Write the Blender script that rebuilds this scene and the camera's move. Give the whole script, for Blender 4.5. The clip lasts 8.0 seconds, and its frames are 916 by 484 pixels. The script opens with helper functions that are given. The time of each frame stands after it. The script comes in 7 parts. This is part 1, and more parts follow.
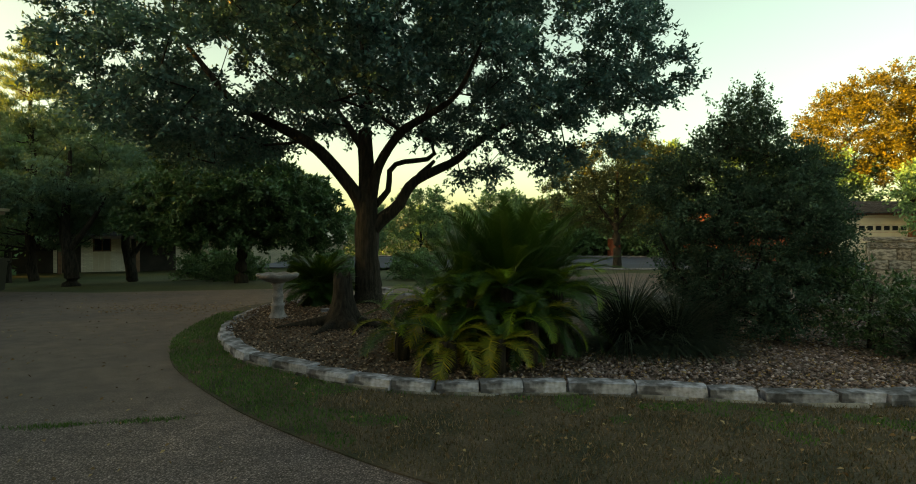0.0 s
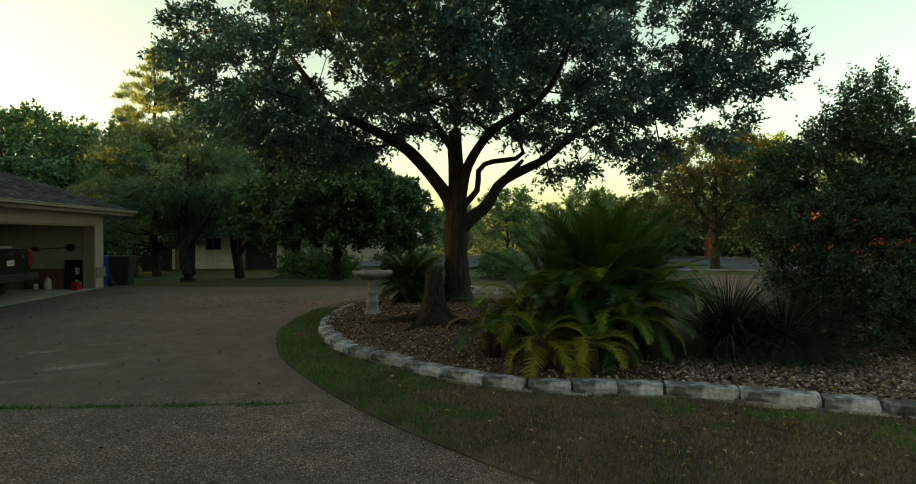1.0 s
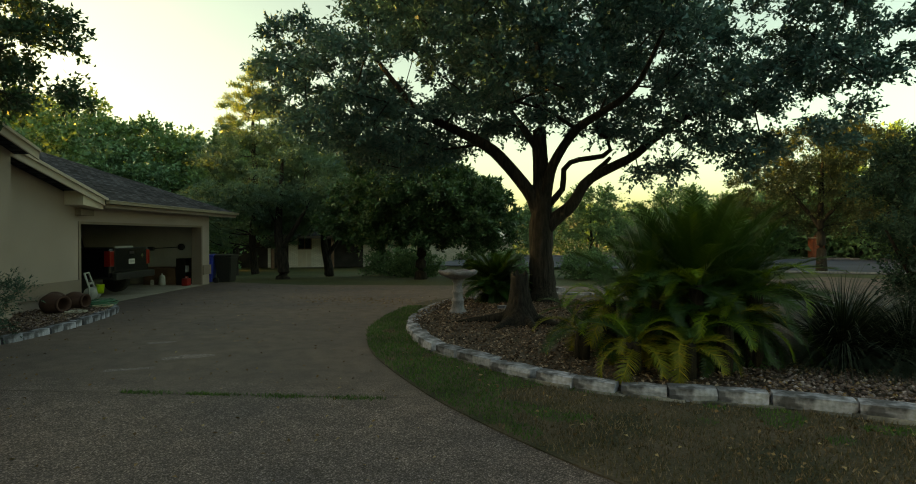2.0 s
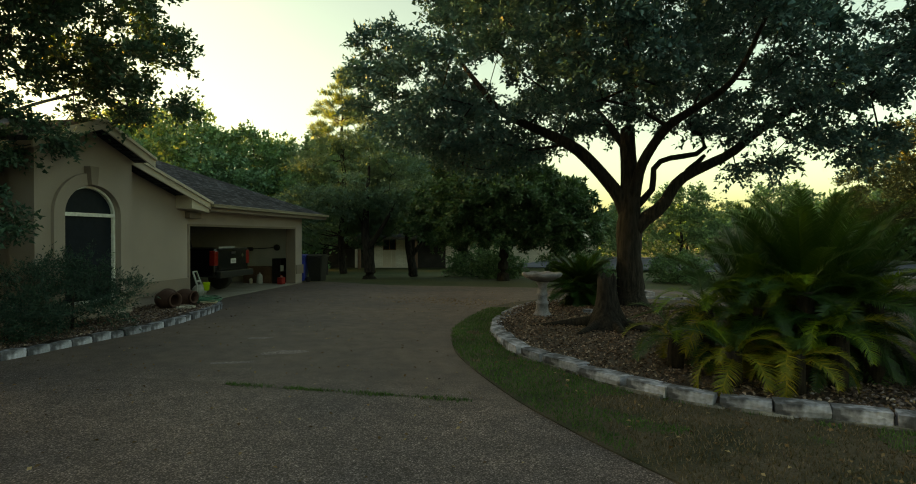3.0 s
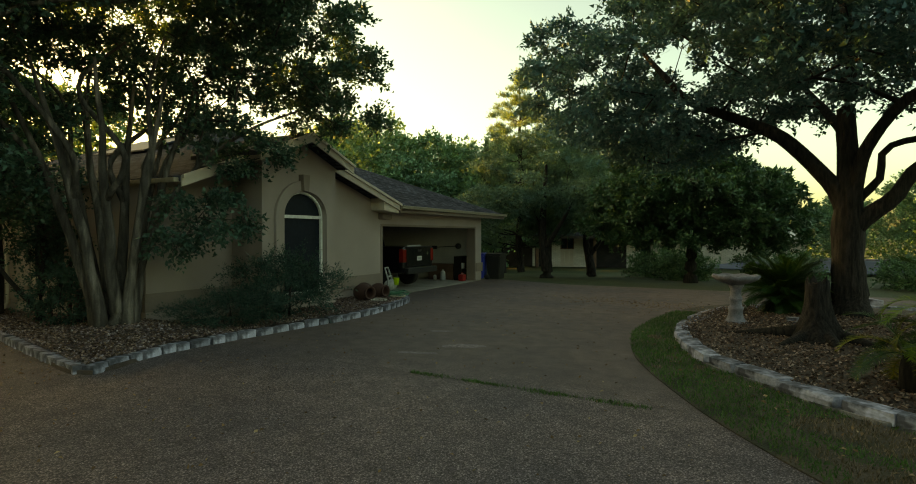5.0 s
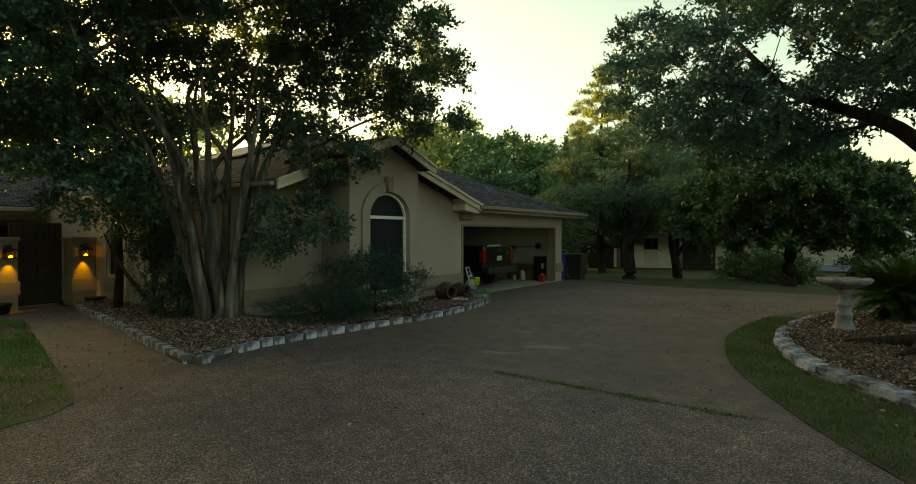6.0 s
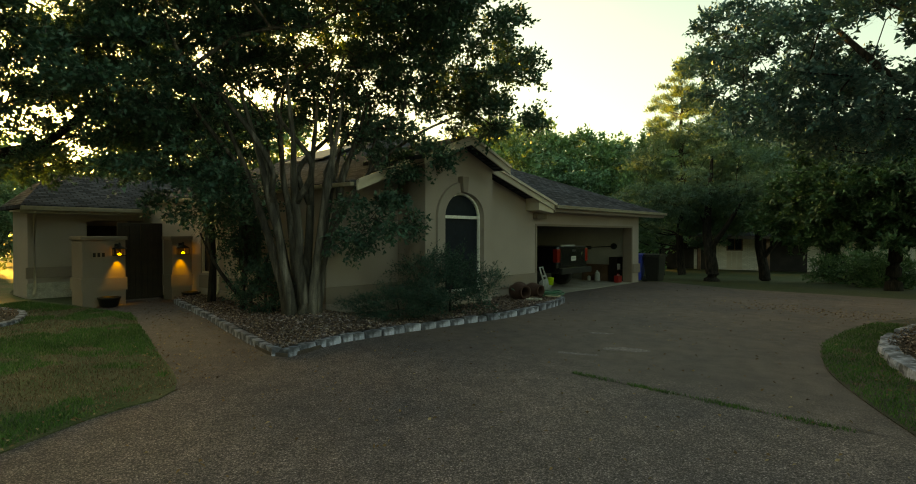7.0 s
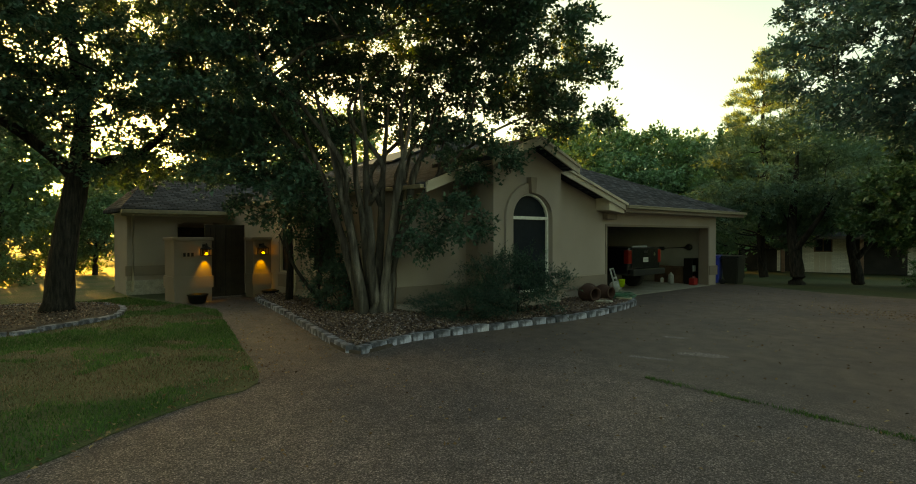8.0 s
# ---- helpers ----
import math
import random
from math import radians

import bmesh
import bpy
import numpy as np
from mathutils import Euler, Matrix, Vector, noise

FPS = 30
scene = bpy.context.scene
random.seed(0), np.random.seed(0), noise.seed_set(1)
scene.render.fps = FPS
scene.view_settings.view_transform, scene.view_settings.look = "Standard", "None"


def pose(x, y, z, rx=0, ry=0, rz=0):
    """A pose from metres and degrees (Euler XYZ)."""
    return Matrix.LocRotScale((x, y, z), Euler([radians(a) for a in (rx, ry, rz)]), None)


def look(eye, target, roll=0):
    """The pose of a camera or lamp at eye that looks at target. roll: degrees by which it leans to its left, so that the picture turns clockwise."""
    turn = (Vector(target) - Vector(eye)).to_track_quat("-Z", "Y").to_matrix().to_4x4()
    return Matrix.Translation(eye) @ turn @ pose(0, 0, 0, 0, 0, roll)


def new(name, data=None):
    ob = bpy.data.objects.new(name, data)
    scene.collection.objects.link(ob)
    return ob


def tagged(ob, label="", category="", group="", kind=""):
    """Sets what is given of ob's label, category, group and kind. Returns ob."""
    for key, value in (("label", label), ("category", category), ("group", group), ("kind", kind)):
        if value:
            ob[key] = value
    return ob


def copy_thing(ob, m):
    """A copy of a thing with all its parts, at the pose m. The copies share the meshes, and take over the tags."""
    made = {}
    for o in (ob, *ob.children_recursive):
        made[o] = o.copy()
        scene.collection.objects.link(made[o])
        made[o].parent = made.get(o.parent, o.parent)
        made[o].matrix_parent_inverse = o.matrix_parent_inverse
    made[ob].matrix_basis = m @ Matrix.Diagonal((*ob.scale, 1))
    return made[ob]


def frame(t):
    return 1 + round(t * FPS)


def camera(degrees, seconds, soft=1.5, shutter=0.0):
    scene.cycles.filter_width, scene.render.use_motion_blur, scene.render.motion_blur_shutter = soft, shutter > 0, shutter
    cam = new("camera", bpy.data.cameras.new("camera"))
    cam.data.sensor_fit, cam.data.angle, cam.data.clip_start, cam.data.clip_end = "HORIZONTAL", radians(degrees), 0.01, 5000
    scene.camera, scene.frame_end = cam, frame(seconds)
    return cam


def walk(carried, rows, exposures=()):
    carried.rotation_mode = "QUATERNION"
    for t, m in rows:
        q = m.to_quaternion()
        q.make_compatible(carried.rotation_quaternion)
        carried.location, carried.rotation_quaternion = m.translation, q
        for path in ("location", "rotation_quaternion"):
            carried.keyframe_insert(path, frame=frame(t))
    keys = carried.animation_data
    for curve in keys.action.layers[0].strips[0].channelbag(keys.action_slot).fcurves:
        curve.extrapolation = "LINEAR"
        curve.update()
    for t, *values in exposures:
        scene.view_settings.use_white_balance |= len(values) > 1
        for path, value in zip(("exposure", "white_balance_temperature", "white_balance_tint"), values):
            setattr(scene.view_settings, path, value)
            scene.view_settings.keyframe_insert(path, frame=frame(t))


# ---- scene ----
cam = camera(78.17, 8.0, 1.0)
PATH = [
    (0, pose(0.000, 0.000, 1.802, 89.35, -0.10, 0.00)),
    (0.5, pose(-0.043, -0.025, 1.781, 89.34, -0.08, 4.89)),
    (1, pose(-0.069, -0.076, 1.781, 89.34, -0.09, 8.67)),
    (1.5, pose(-0.111, -0.096, 1.777, 89.31, -0.03, 12.75)),
    (3, pose(-0.232, -0.088, 1.792, 89.43, -0.05, 25.03)),
    (3.5, pose(-0.233, -0.074, 1.797, 89.47, -0.10, 29.66)),
    (4, pose(-0.213, -0.044, 1.795, 89.41, -0.02, 34.69)),
    (4.5, pose(-0.188, -0.046, 1.787, 89.36, 0.02, 39.05)),
    (6, pose(-0.255, -0.146, 1.798, 89.30, 0.06, 50.78)),
    (6.5, pose(-0.286, -0.196, 1.786, 89.32, -0.02, 54.81)),
    (7, pose(-0.280, -0.228, 1.782, 89.33, -0.00, 57.95)),
    (7.5, pose(-0.267, -0.252, 1.796, 89.32, 0.01, 61.05)),
    (8, pose(-0.250, -0.271, 1.794, 89.37, 0.05, 64.75)),
]
walk(cam, PATH, [(0.0, 2.65, 17500, -9), (3.5, 2.69, 19000, -10), (8.0, 2.79, 20000, -11)])

# ---------------------------------------------------------------- light
SUN_YAW, SUN_EL = 103.0, 3.6
world = bpy.data.worlds.new("sky")
scene.world = world
world.use_nodes = True
wn, wl = world.node_tree.nodes, world.node_tree.links
sky = wn.new("ShaderNodeTexSky")
sky.sky_type = "NISHITA"
sky.sun_disc = False
sky.sun_elevation = radians(SUN_EL)
sky.sun_rotation = radians(-SUN_YAW)
sky.air_density, sky.dust_density, sky.ozone_density = 0.6, 2.5, 1.0
wl.new(sky.outputs[0], wn["Background"].inputs[0])
wn["Background"].inputs[1].default_value = 0.15

sun = new("sun", bpy.data.lights.new("sun", "SUN"))
sun.data.energy, sun.data.angle, sun.data.color = 5.0, radians(0.6), (1.0, 0.56, 0.17)
sd = Vector((-math.sin(radians(SUN_YAW)) * math.cos(radians(SUN_EL)), math.cos(radians(SUN_YAW)) * math.cos(radians(SUN_EL)), math.sin(radians(SUN_EL))))
sun.matrix_world = look(sd * 100, (0, 0, 0))


# ---------------------------------------------------------------- materials
def ramp(nt, fac, stops):
    r = nt.nodes.new("ShaderNodeValToRGB")
    els = r.color_ramp.elements
    while len(els) < len(stops):
        els.new(0.5)
    for e, (p, c) in zip(els, stops):
        e.position, e.color = p, (*c, 1)
    nt.links.new(fac, r.inputs[0])
    return r.outputs[0]


def tex(nt, kind, scale, detail=4, coords="Object", **more):
    co = nt.nodes.new("ShaderNodeTexCoord").outputs[coords]
    t = nt.nodes.new({"noise": "ShaderNodeTexNoise", "voronoi": "ShaderNodeTexVoronoi", "wave": "ShaderNodeTexWave", "brick": "ShaderNodeTexBrick"}[kind])
    nt.links.new(co, t.inputs["Vector"])
    t.inputs["Scale"].default_value = scale
    if kind == "noise":
        t.inputs["Detail"].default_value = detail
    return t


def mix(nt, a, b, fac, how="MIX"):
    m = nt.nodes.new("ShaderNodeMix")
    m.data_type, m.blend_type = "RGBA", how
    if isinstance(fac, (int, float)):
        m.inputs[0].default_value = fac
    else:
        nt.links.new(fac, m.inputs[0])
    nt.links.new(a, m.inputs[6])
    nt.links.new(b, m.inputs[7])
    return m.outputs[2]


def base_mat(name, rough=0.8, metal=0.0, spec=0.4):
    m = bpy.data.materials.new(name)
    m.use_nodes = True
    b = m.node_tree.nodes["Principled BSDF"]
    b.inputs["Roughness"].default_value = rough
    b.inputs["Metallic"].default_value = metal
    b.inputs["Specular IOR Level"].default_value = spec
    return m, m.node_tree, b


def bump(nt, b, height, strength, dist):
    n = nt.nodes.new("ShaderNodeBump")
    n.inputs["Strength"].default_value = strength
    n.inputs["Distance"].default_value = dist
    nt.links.new(height, n.inputs["Height"])
    nt.links.new(n.outputs[0], b.inputs["Normal"])


def surface(name, lo, hi, scale=4.0, fine=60.0, rough=0.85, metal=0.0, bumps=0.4, dist=0.01, spread=0.2, spec=0.4):
    """Two-scale stained surface: broad stains between lo and hi, fine grain over it, with relief."""
    m, nt, b = base_mat(name, rough, metal, spec)
    big = tex(nt, "noise", scale, 6)
    small = tex(nt, "noise", fine, 5)
    c = ramp(nt, big.outputs[0], [(0.32, lo), (0.68, hi)])
    k = ramp(nt, small.outputs[0], [(0.3, (1 - spread,) * 3), (0.7, (1 + spread,) * 3)])
    nt.links.new(mix(nt, c, k, 1.0, "MULTIPLY"), b.inputs["Base Color"])
    bump(nt, b, small.outputs[0], bumps, dist)
    return m


def bark_mat(name, lo, hi, pale, across=14.0, amount=0.62, bumps=0.9, dist=0.03):
    """Bark: long streaks up the stem, with paler flaked patches."""
    m, nt, b = base_mat(name, 0.92, 0, 0.25)
    co = nt.nodes.new("ShaderNodeTexCoord").outputs["Object"]
    mp = nt.nodes.new("ShaderNodeMapping")
    mp.inputs["Scale"].default_value = (1.0, 1.0, 0.16)
    nt.links.new(co, mp.inputs["Vector"])
    st = nt.nodes.new("ShaderNodeTexNoise")
    st.inputs["Scale"].default_value, st.inputs["Detail"].default_value = across, 6
    nt.links.new(mp.outputs[0], st.inputs["Vector"])
    fl = nt.nodes.new("ShaderNodeTexNoise")
    fl.inputs["Scale"].default_value, fl.inputs["Detail"].default_value = across * 0.35, 5
    nt.links.new(mp.outputs[0], fl.inputs["Vector"])
    c = ramp(nt, st.outputs[0], [(0.34, lo), (0.66, hi)])
    k = ramp(nt, fl.outputs[0], [(amount - 0.06, (1, 1, 1)), (amount + 0.04, pale)])
    g = tex(nt, "noise", 60, 4)
    k2 = ramp(nt, g.outputs[0], [(0.3, (0.75,) * 3), (0.7, (1.2,) * 3)])
    nt.links.new(mix(nt, mix(nt, c, k, 1.0, "MULTIPLY"), k2, 1.0, "MULTIPLY"), b.inputs["Base Color"])
    bump(nt, b, st.outputs[0], bumps, dist)
    return m


def leafy(name, dark, mid, light, through_col, rough=0.55, trans=0.3):
    """Leaf: colour varies leaf by leaf, some light passes through."""
    m, nt, b = base_mat(name, rough, 0, 0.35)
    geo = nt.nodes.new("ShaderNodeNewGeometry")
    c = ramp(nt, geo.outputs["Random Per Island"], [(0.0, dark), (0.55, mid), (1.0, light)])
    patch = tex(nt, "noise", 0.9, 2)
    k = ramp(nt, patch.outputs[0], [(0.35, (0.75, 0.75, 0.75)), (0.65, (1.2, 1.2, 1.15))])
    c = mix(nt, c, k, 1.0, "MULTIPLY")
    nt.links.new(c, b.inputs["Base Color"])
    t = nt.nodes.new("ShaderNodeBsdfTranslucent")
    t.inputs[0].default_value = (*through_col, 1)
    s = nt.nodes.new("ShaderNodeMixShader")
    s.inputs[0].default_value = trans
    nt.links.new(b.outputs[0], s.inputs[1])
    nt.links.new(t.outputs[0], s.inputs[2])
    nt.links.new(s.outputs[0], nt.nodes["Material Output"].inputs[0])
    return m


def island_mat(name, stops, rough=0.85, bumps=0.3):
    m, nt, b = base_mat(name, rough)
    geo = nt.nodes.new("ShaderNodeNewGeometry")
    c = ramp(nt, geo.outputs["Random Per Island"], stops)
    n = tex(nt, "noise", 40, 4)
    k = ramp(nt, n.outputs[0], [(0.3, (0.75,) * 3), (0.7, (1.2,) * 3)])
    nt.links.new(mix(nt, c, k, 1.0, "MULTIPLY"), b.inputs["Base Color"])
    bump(nt, b, n.outputs[0], bumps, 0.01)
    return m


def piece_mat(name, stops, fine=25.0, rough=0.9, bumps=0.6, dist=0.02, dirt=(0.35, 0.3)):
    """Stone or brick: each piece its own tone, blotched and pitted."""
    m, nt, b = base_mat(name, rough)
    info = nt.nodes.new("ShaderNodeObjectInfo")
    c = ramp(nt, info.outputs["Random"], stops)
    n = tex(nt, "noise", fine, 6)
    big = tex(nt, "noise", 5.0, 5)
    k = ramp(nt, n.outputs[0], [(0.3, (0.7,) * 3), (0.65, (1.1,) * 3)])
    c = mix(nt, c, k, 1.0, "MULTIPLY")
    d = ramp(nt, big.outputs[0], [(0.42, (dirt[0],) * 3), (0.6, (1, 1, 1))])
    nt.links.new(mix(nt, c, d, 1.0, "MULTIPLY"), b.inputs["Base Color"])
    bump(nt, b, n.outputs[0], bumps, dist)
    return m


def glow(name, col, power):
    m, nt, b = base_mat(name, 0.5)
    b.inputs["Base Color"].default_value = (*col, 1)
    b.inputs["Emission Color"].default_value = (*col, 1)
    b.inputs["Emission Strength"].default_value = power
    return m


def plain(name, col, rough=0.5, metal=0.0, spec=0.5):
    m, nt, b = base_mat(name, rough, metal, spec)
    n = tex(nt, "noise", 12, 5)
    c = ramp(nt, n.outputs[0], [(0.3, tuple(v * 0.82 for v in col)), (0.7, tuple(min(1, v * 1.12) for v in col))])
    nt.links.new(c, b.inputs["Base Color"])
    return m


def aggregate_mat(name="exposed_aggregate", size=72, tone=(1.0, 1.0, 1.0), line=None):
    """Exposed pebbles; past the slab line (x, y, slope) fines fill the gaps between them and the surface is smoother."""
    m, nt, b = base_mat(name, 0.75, 0, 0.35)
    peb = tex(nt, "voronoi", size)
    peb.feature = "F1"
    col = ramp(nt, peb.outputs["Color"], [(0.0, (0.075, 0.063, 0.074)), (0.35, (0.165, 0.138, 0.158)), (0.7, (0.31, 0.26, 0.285)), (0.9, (0.54, 0.47, 0.5)), (1.0, (0.8, 0.73, 0.76))])
    edge = ramp(nt, peb.outputs["Distance"], [(0.25, (1, 1, 1)), (0.7, (0.3, 0.29, 0.28))])
    c = mix(nt, col, edge, 1.0, "MULTIPLY")
    mid = tex(nt, "noise", 3.5, 6)
    fill = 0.15
    if line:
        sep = nt.nodes.new("ShaderNodeSeparateXYZ")
        nt.links.new(nt.nodes.new("ShaderNodeTexCoord").outputs["Object"], sep.inputs[0])

        def calc(op, u, v):
            q = nt.nodes.new("ShaderNodeMath")
            q.operation = op
            for i, k in enumerate((u, v)):
                if isinstance(k, (int, float)):
                    q.inputs[i].default_value = k
                else:
                    nt.links.new(k, q.inputs[i])
            return q.outputs[0]
        s = calc("SUBTRACT", calc("SUBTRACT", sep.outputs[1], line[1]), calc("MULTIPLY", calc("SUBTRACT", sep.outputs[0], line[0]), line[2]))
        s = calc("ADD", s, calc("MULTIPLY", calc("SUBTRACT", tex(nt, "noise", 1.1, 4).outputs[0], 0.5), 1.6))
        rng_ = nt.nodes.new("ShaderNodeMapRange")
        rng_.inputs["From Min"].default_value, rng_.inputs["From Max"].default_value = -0.5, 1.1
        rng_.inputs["To Min"].default_value, rng_.inputs["To Max"].default_value = 0.03, 0.84
        nt.links.new(s, rng_.inputs[0])
        fill = rng_.outputs[0]
    fines = ramp(nt, tex(nt, "noise", 55, 6).outputs[0], [(0.3, (0.105, 0.086, 0.088)), (0.7, (0.168, 0.138, 0.14))])
    c = mix(nt, c, fines, fill)
    big = tex(nt, "noise", 0.45, 6)
    st = ramp(nt, big.outputs[0], [(0.33, (0.74, 0.75, 0.8)), (0.62, (1.14, 1.06, 1.0))])
    c = mix(nt, c, st, 1.0, "MULTIPLY")
    st2 = ramp(nt, mid.outputs[0], [(0.35, (0.78,) * 3), (0.6, (1.05,) * 3), (0.7, (1.2, 1.18, 1.16)), (0.8, (1.5, 1.47, 1.42))])
    c = mix(nt, c, st2, 1.0, "MULTIPLY")
    c = mix(nt, c, ramp(nt, mid.outputs[0], [(0.0, tone), (1.0, tone)]), 1.0, "MULTIPLY")
    nt.links.new(c, b.inputs["Base Color"])
    bump(nt, b, peb.outputs["Distance"], 0.5, -0.008)
    return m


def shingle_mat():
    m, nt, b = base_mat("asphalt_shingle", 1.0, 0, 0.02)
    uv = nt.nodes.new("ShaderNodeUVMap")
    br = nt.nodes.new("ShaderNodeTexBrick")
    nt.links.new(uv.outputs[0], br.inputs["Vector"])
    br.inputs["Scale"].default_value = 1.0
    br.inputs["Brick Width"].default_value = 0.30
    br.inputs["Row Height"].default_value = 0.145
    br.inputs["Mortar Size"].default_value = 0.02
    br.inputs["Mortar Smooth"].default_value = 0.4
    br.inputs["Color1"].default_value = (0.028, 0.032, 0.042, 1)
    br.inputs["Color2"].default_value = (0.082, 0.086, 0.108, 1)
    br.inputs["Mortar"].default_value = (0.02, 0.019, 0.019, 1)
    n = tex(nt, "noise", 90, 4)
    k = ramp(nt, n.outputs[0], [(0.3, (0.7,) * 3), (0.7, (1.25,) * 3)])
    c = mix(nt, br.outputs["Color"], k, 1.0, "MULTIPLY")
    g = tex(nt, "noise", 0.7, 5)
    k2 = ramp(nt, g.outputs[0], [(0.35, (0.8,) * 3), (0.65, (1.15,) * 3)])
    nt.links.new(mix(nt, c, k2, 1.0, "MULTIPLY"), b.inputs["Base Color"])
    bump(nt, b, br.outputs["Fac"], 0.8, -0.012)
    return m


def wall_brick_mat():
    m, nt, b = base_mat("painted_brick", 0.8)
    uv = nt.nodes.new("ShaderNodeUVMap")
    br = nt.nodes.new("ShaderNodeTexBrick")
    nt.links.new(uv.outputs[0], br.inputs["Vector"])
    br.inputs["Scale"].default_value = 1.0
    br.inputs["Brick Width"].default_value = 0.3
    br.inputs["Row Height"].default_value = 0.09
    br.inputs["Mortar Size"].default_value = 0.009
    br.inputs["Color1"].default_value = (0.62, 0.58, 0.52, 1)
    br.inputs["Color2"].default_value = (0.74, 0.7, 0.63, 1)
    br.inputs["Mortar"].default_value = (0.36, 0.33, 0.3, 1)
    nt.links.new(br.outputs["Color"], b.inputs["Base Color"])
    bump(nt, b, br.outputs["Fac"], 0.7, -0.01)
    return m


M_AGG = aggregate_mat("exposed_aggregate", 78, (0.93, 0.87, 0.83), (-5.7, 4.85, 0.24))
M_WALK = aggregate_mat("brown_walk_aggregate", 110, (0.84, 0.78, 0.74))
M_BLEACH = aggregate_mat("bleached_aggregate", 72, (1.35, 1.38, 1.4))
M_DIRT = surface("soil", (0.05, 0.036, 0.0338), (0.1, 0.075, 0.0676), 3, 70, bumps=0.8, dist=0.03)
M_LAWN = surface("lawn_thatch", (0.0314, 0.0333, 0.0197), (0.105, 0.0783, 0.0601), 1.6, 45, bumps=0.8, dist=0.03, spread=0.35)
M_GREENLAWN = surface("green_lawn_thatch", (0.0355, 0.0781, 0.0226), (0.1187, 0.107, 0.0592), 1.1, 45, bumps=0.8, dist=0.03, spread=0.35)
M_FARLAWN = surface("far_lawn", (0.024, 0.042, 0.013), (0.055, 0.062, 0.026), 0.3, 20, bumps=0.5, dist=0.03, spread=0.3)
M_GRASS = leafy("grass_blade", (0.0275, 0.0938, 0.0223), (0.0593, 0.1565, 0.0362), (0.1482, 0.2142, 0.0837), (0.057, 0.105, 0.0186), 0.7, 0.2)
M_DRYGRASS = leafy("dry_grass_blade", (0.0475, 0.0512, 0.0254), (0.142, 0.102, 0.0741), (0.342, 0.243, 0.1911), (0.14, 0.11, 0.034), 0.8, 0.2)
M_OAK = leafy("oak_leaf", (0.036, 0.106, 0.123), (0.0629, 0.17, 0.195), (0.112, 0.25, 0.28), (0.06, 0.11, 0.045), 0.42, 0.2)
M_CRAPE = leafy("crape_myrtle_leaf", (0.0259, 0.0761, 0.062), (0.0425, 0.1092, 0.0897), (0.0738, 0.1612, 0.1238), (0.078, 0.143, 0.0455), 0.45, 0.2)
M_MAGN = leafy("magnolia_leaf", (0.024, 0.0745, 0.0453), (0.0479, 0.129, 0.074), (0.105, 0.198, 0.123), (0.08, 0.14, 0.03), 0.35, 0.2)
M_CONIF = leafy("conifer_spray", (0.052, 0.13, 0.13), (0.085, 0.2, 0.19), (0.135, 0.26, 0.225), (0.16, 0.22, 0.06), 0.6, 0.35)
M_TREE = leafy("broad_leaf", (0.0622, 0.1518, 0.0914), (0.106, 0.2383, 0.1303), (0.178, 0.3238, 0.1699), (0.11, 0.1656, 0.036), 0.5, 0.28)
M_FARLEAF = leafy("shade_tree_leaf", (0.056, 0.142, 0.094), (0.097, 0.225, 0.14), (0.16, 0.31, 0.19), (0.1, 0.15, 0.038), 0.5, 0.26)
# This leaf colour carries the gold of low sun.
M_SUNGOLD = leafy("sun_gold_leaf", (0.05, 0.06, 0.022), (0.095, 0.09, 0.03), (0.17, 0.13, 0.04), (0.13, 0.105, 0.022), 0.6, 0.35)
M_DUSK = leafy("dusky_oak_leaf", (0.036, 0.066, 0.046), (0.062, 0.096, 0.064), (0.13, 0.13, 0.062), (0.12, 0.13, 0.035), 0.65, 0.3)
M_SHRUB = leafy("shrub_leaf", (0.022, 0.06, 0.055), (0.034, 0.086, 0.075), (0.055, 0.118, 0.098), (0.05, 0.10, 0.045), 0.8, 0.22)
M_SAGE = leafy("silver_leaf", (0.12, 0.15, 0.12), (0.18, 0.21, 0.17), (0.26, 0.29, 0.24), (0.15, 0.18, 0.12), 0.8, 0.3)
M_SAGO = leafy("sago_leaflet", (0.0092, 0.036, 0.012), (0.0145, 0.0535, 0.0155), (0.025, 0.08, 0.02), (0.10, 0.17, 0.02), 0.4, 0.25)
M_SAGOY = leafy("yellowing_sago_leaflet", (0.0688, 0.1169, 0.016), (0.1607, 0.17, 0.02), (0.3443, 0.255, 0.03), (0.27, 0.25, 0.02), 0.5, 0.25)
M_SAGOL = leafy("bright_sago_leaflet", (0.0462, 0.1112, 0.0115), (0.0922, 0.178, 0.0164), (0.184, 0.2497, 0.0246), (0.2013, 0.276, 0.014), 0.45, 0.25)
M_BLADE = leafy("strap_leaf", (0.0133, 0.026, 0.0224), (0.0228, 0.04, 0.0336), (0.0522, 0.075, 0.063), (0.06, 0.09, 0.03), 0.5, 0.15)
M_DRYBLADE = leafy("dry_strap_leaf", (0.08, 0.075, 0.06), (0.15, 0.14, 0.11), (0.25, 0.23, 0.18), (0.1, 0.09, 0.05), 0.7, 0.1)
M_BARK = bark_mat("oak_bark", (0.011, 0.0095, 0.009), (0.038, 0.033, 0.031), (1.5, 1.5, 1.5), 22, 0.6, 1.0, 0.04)
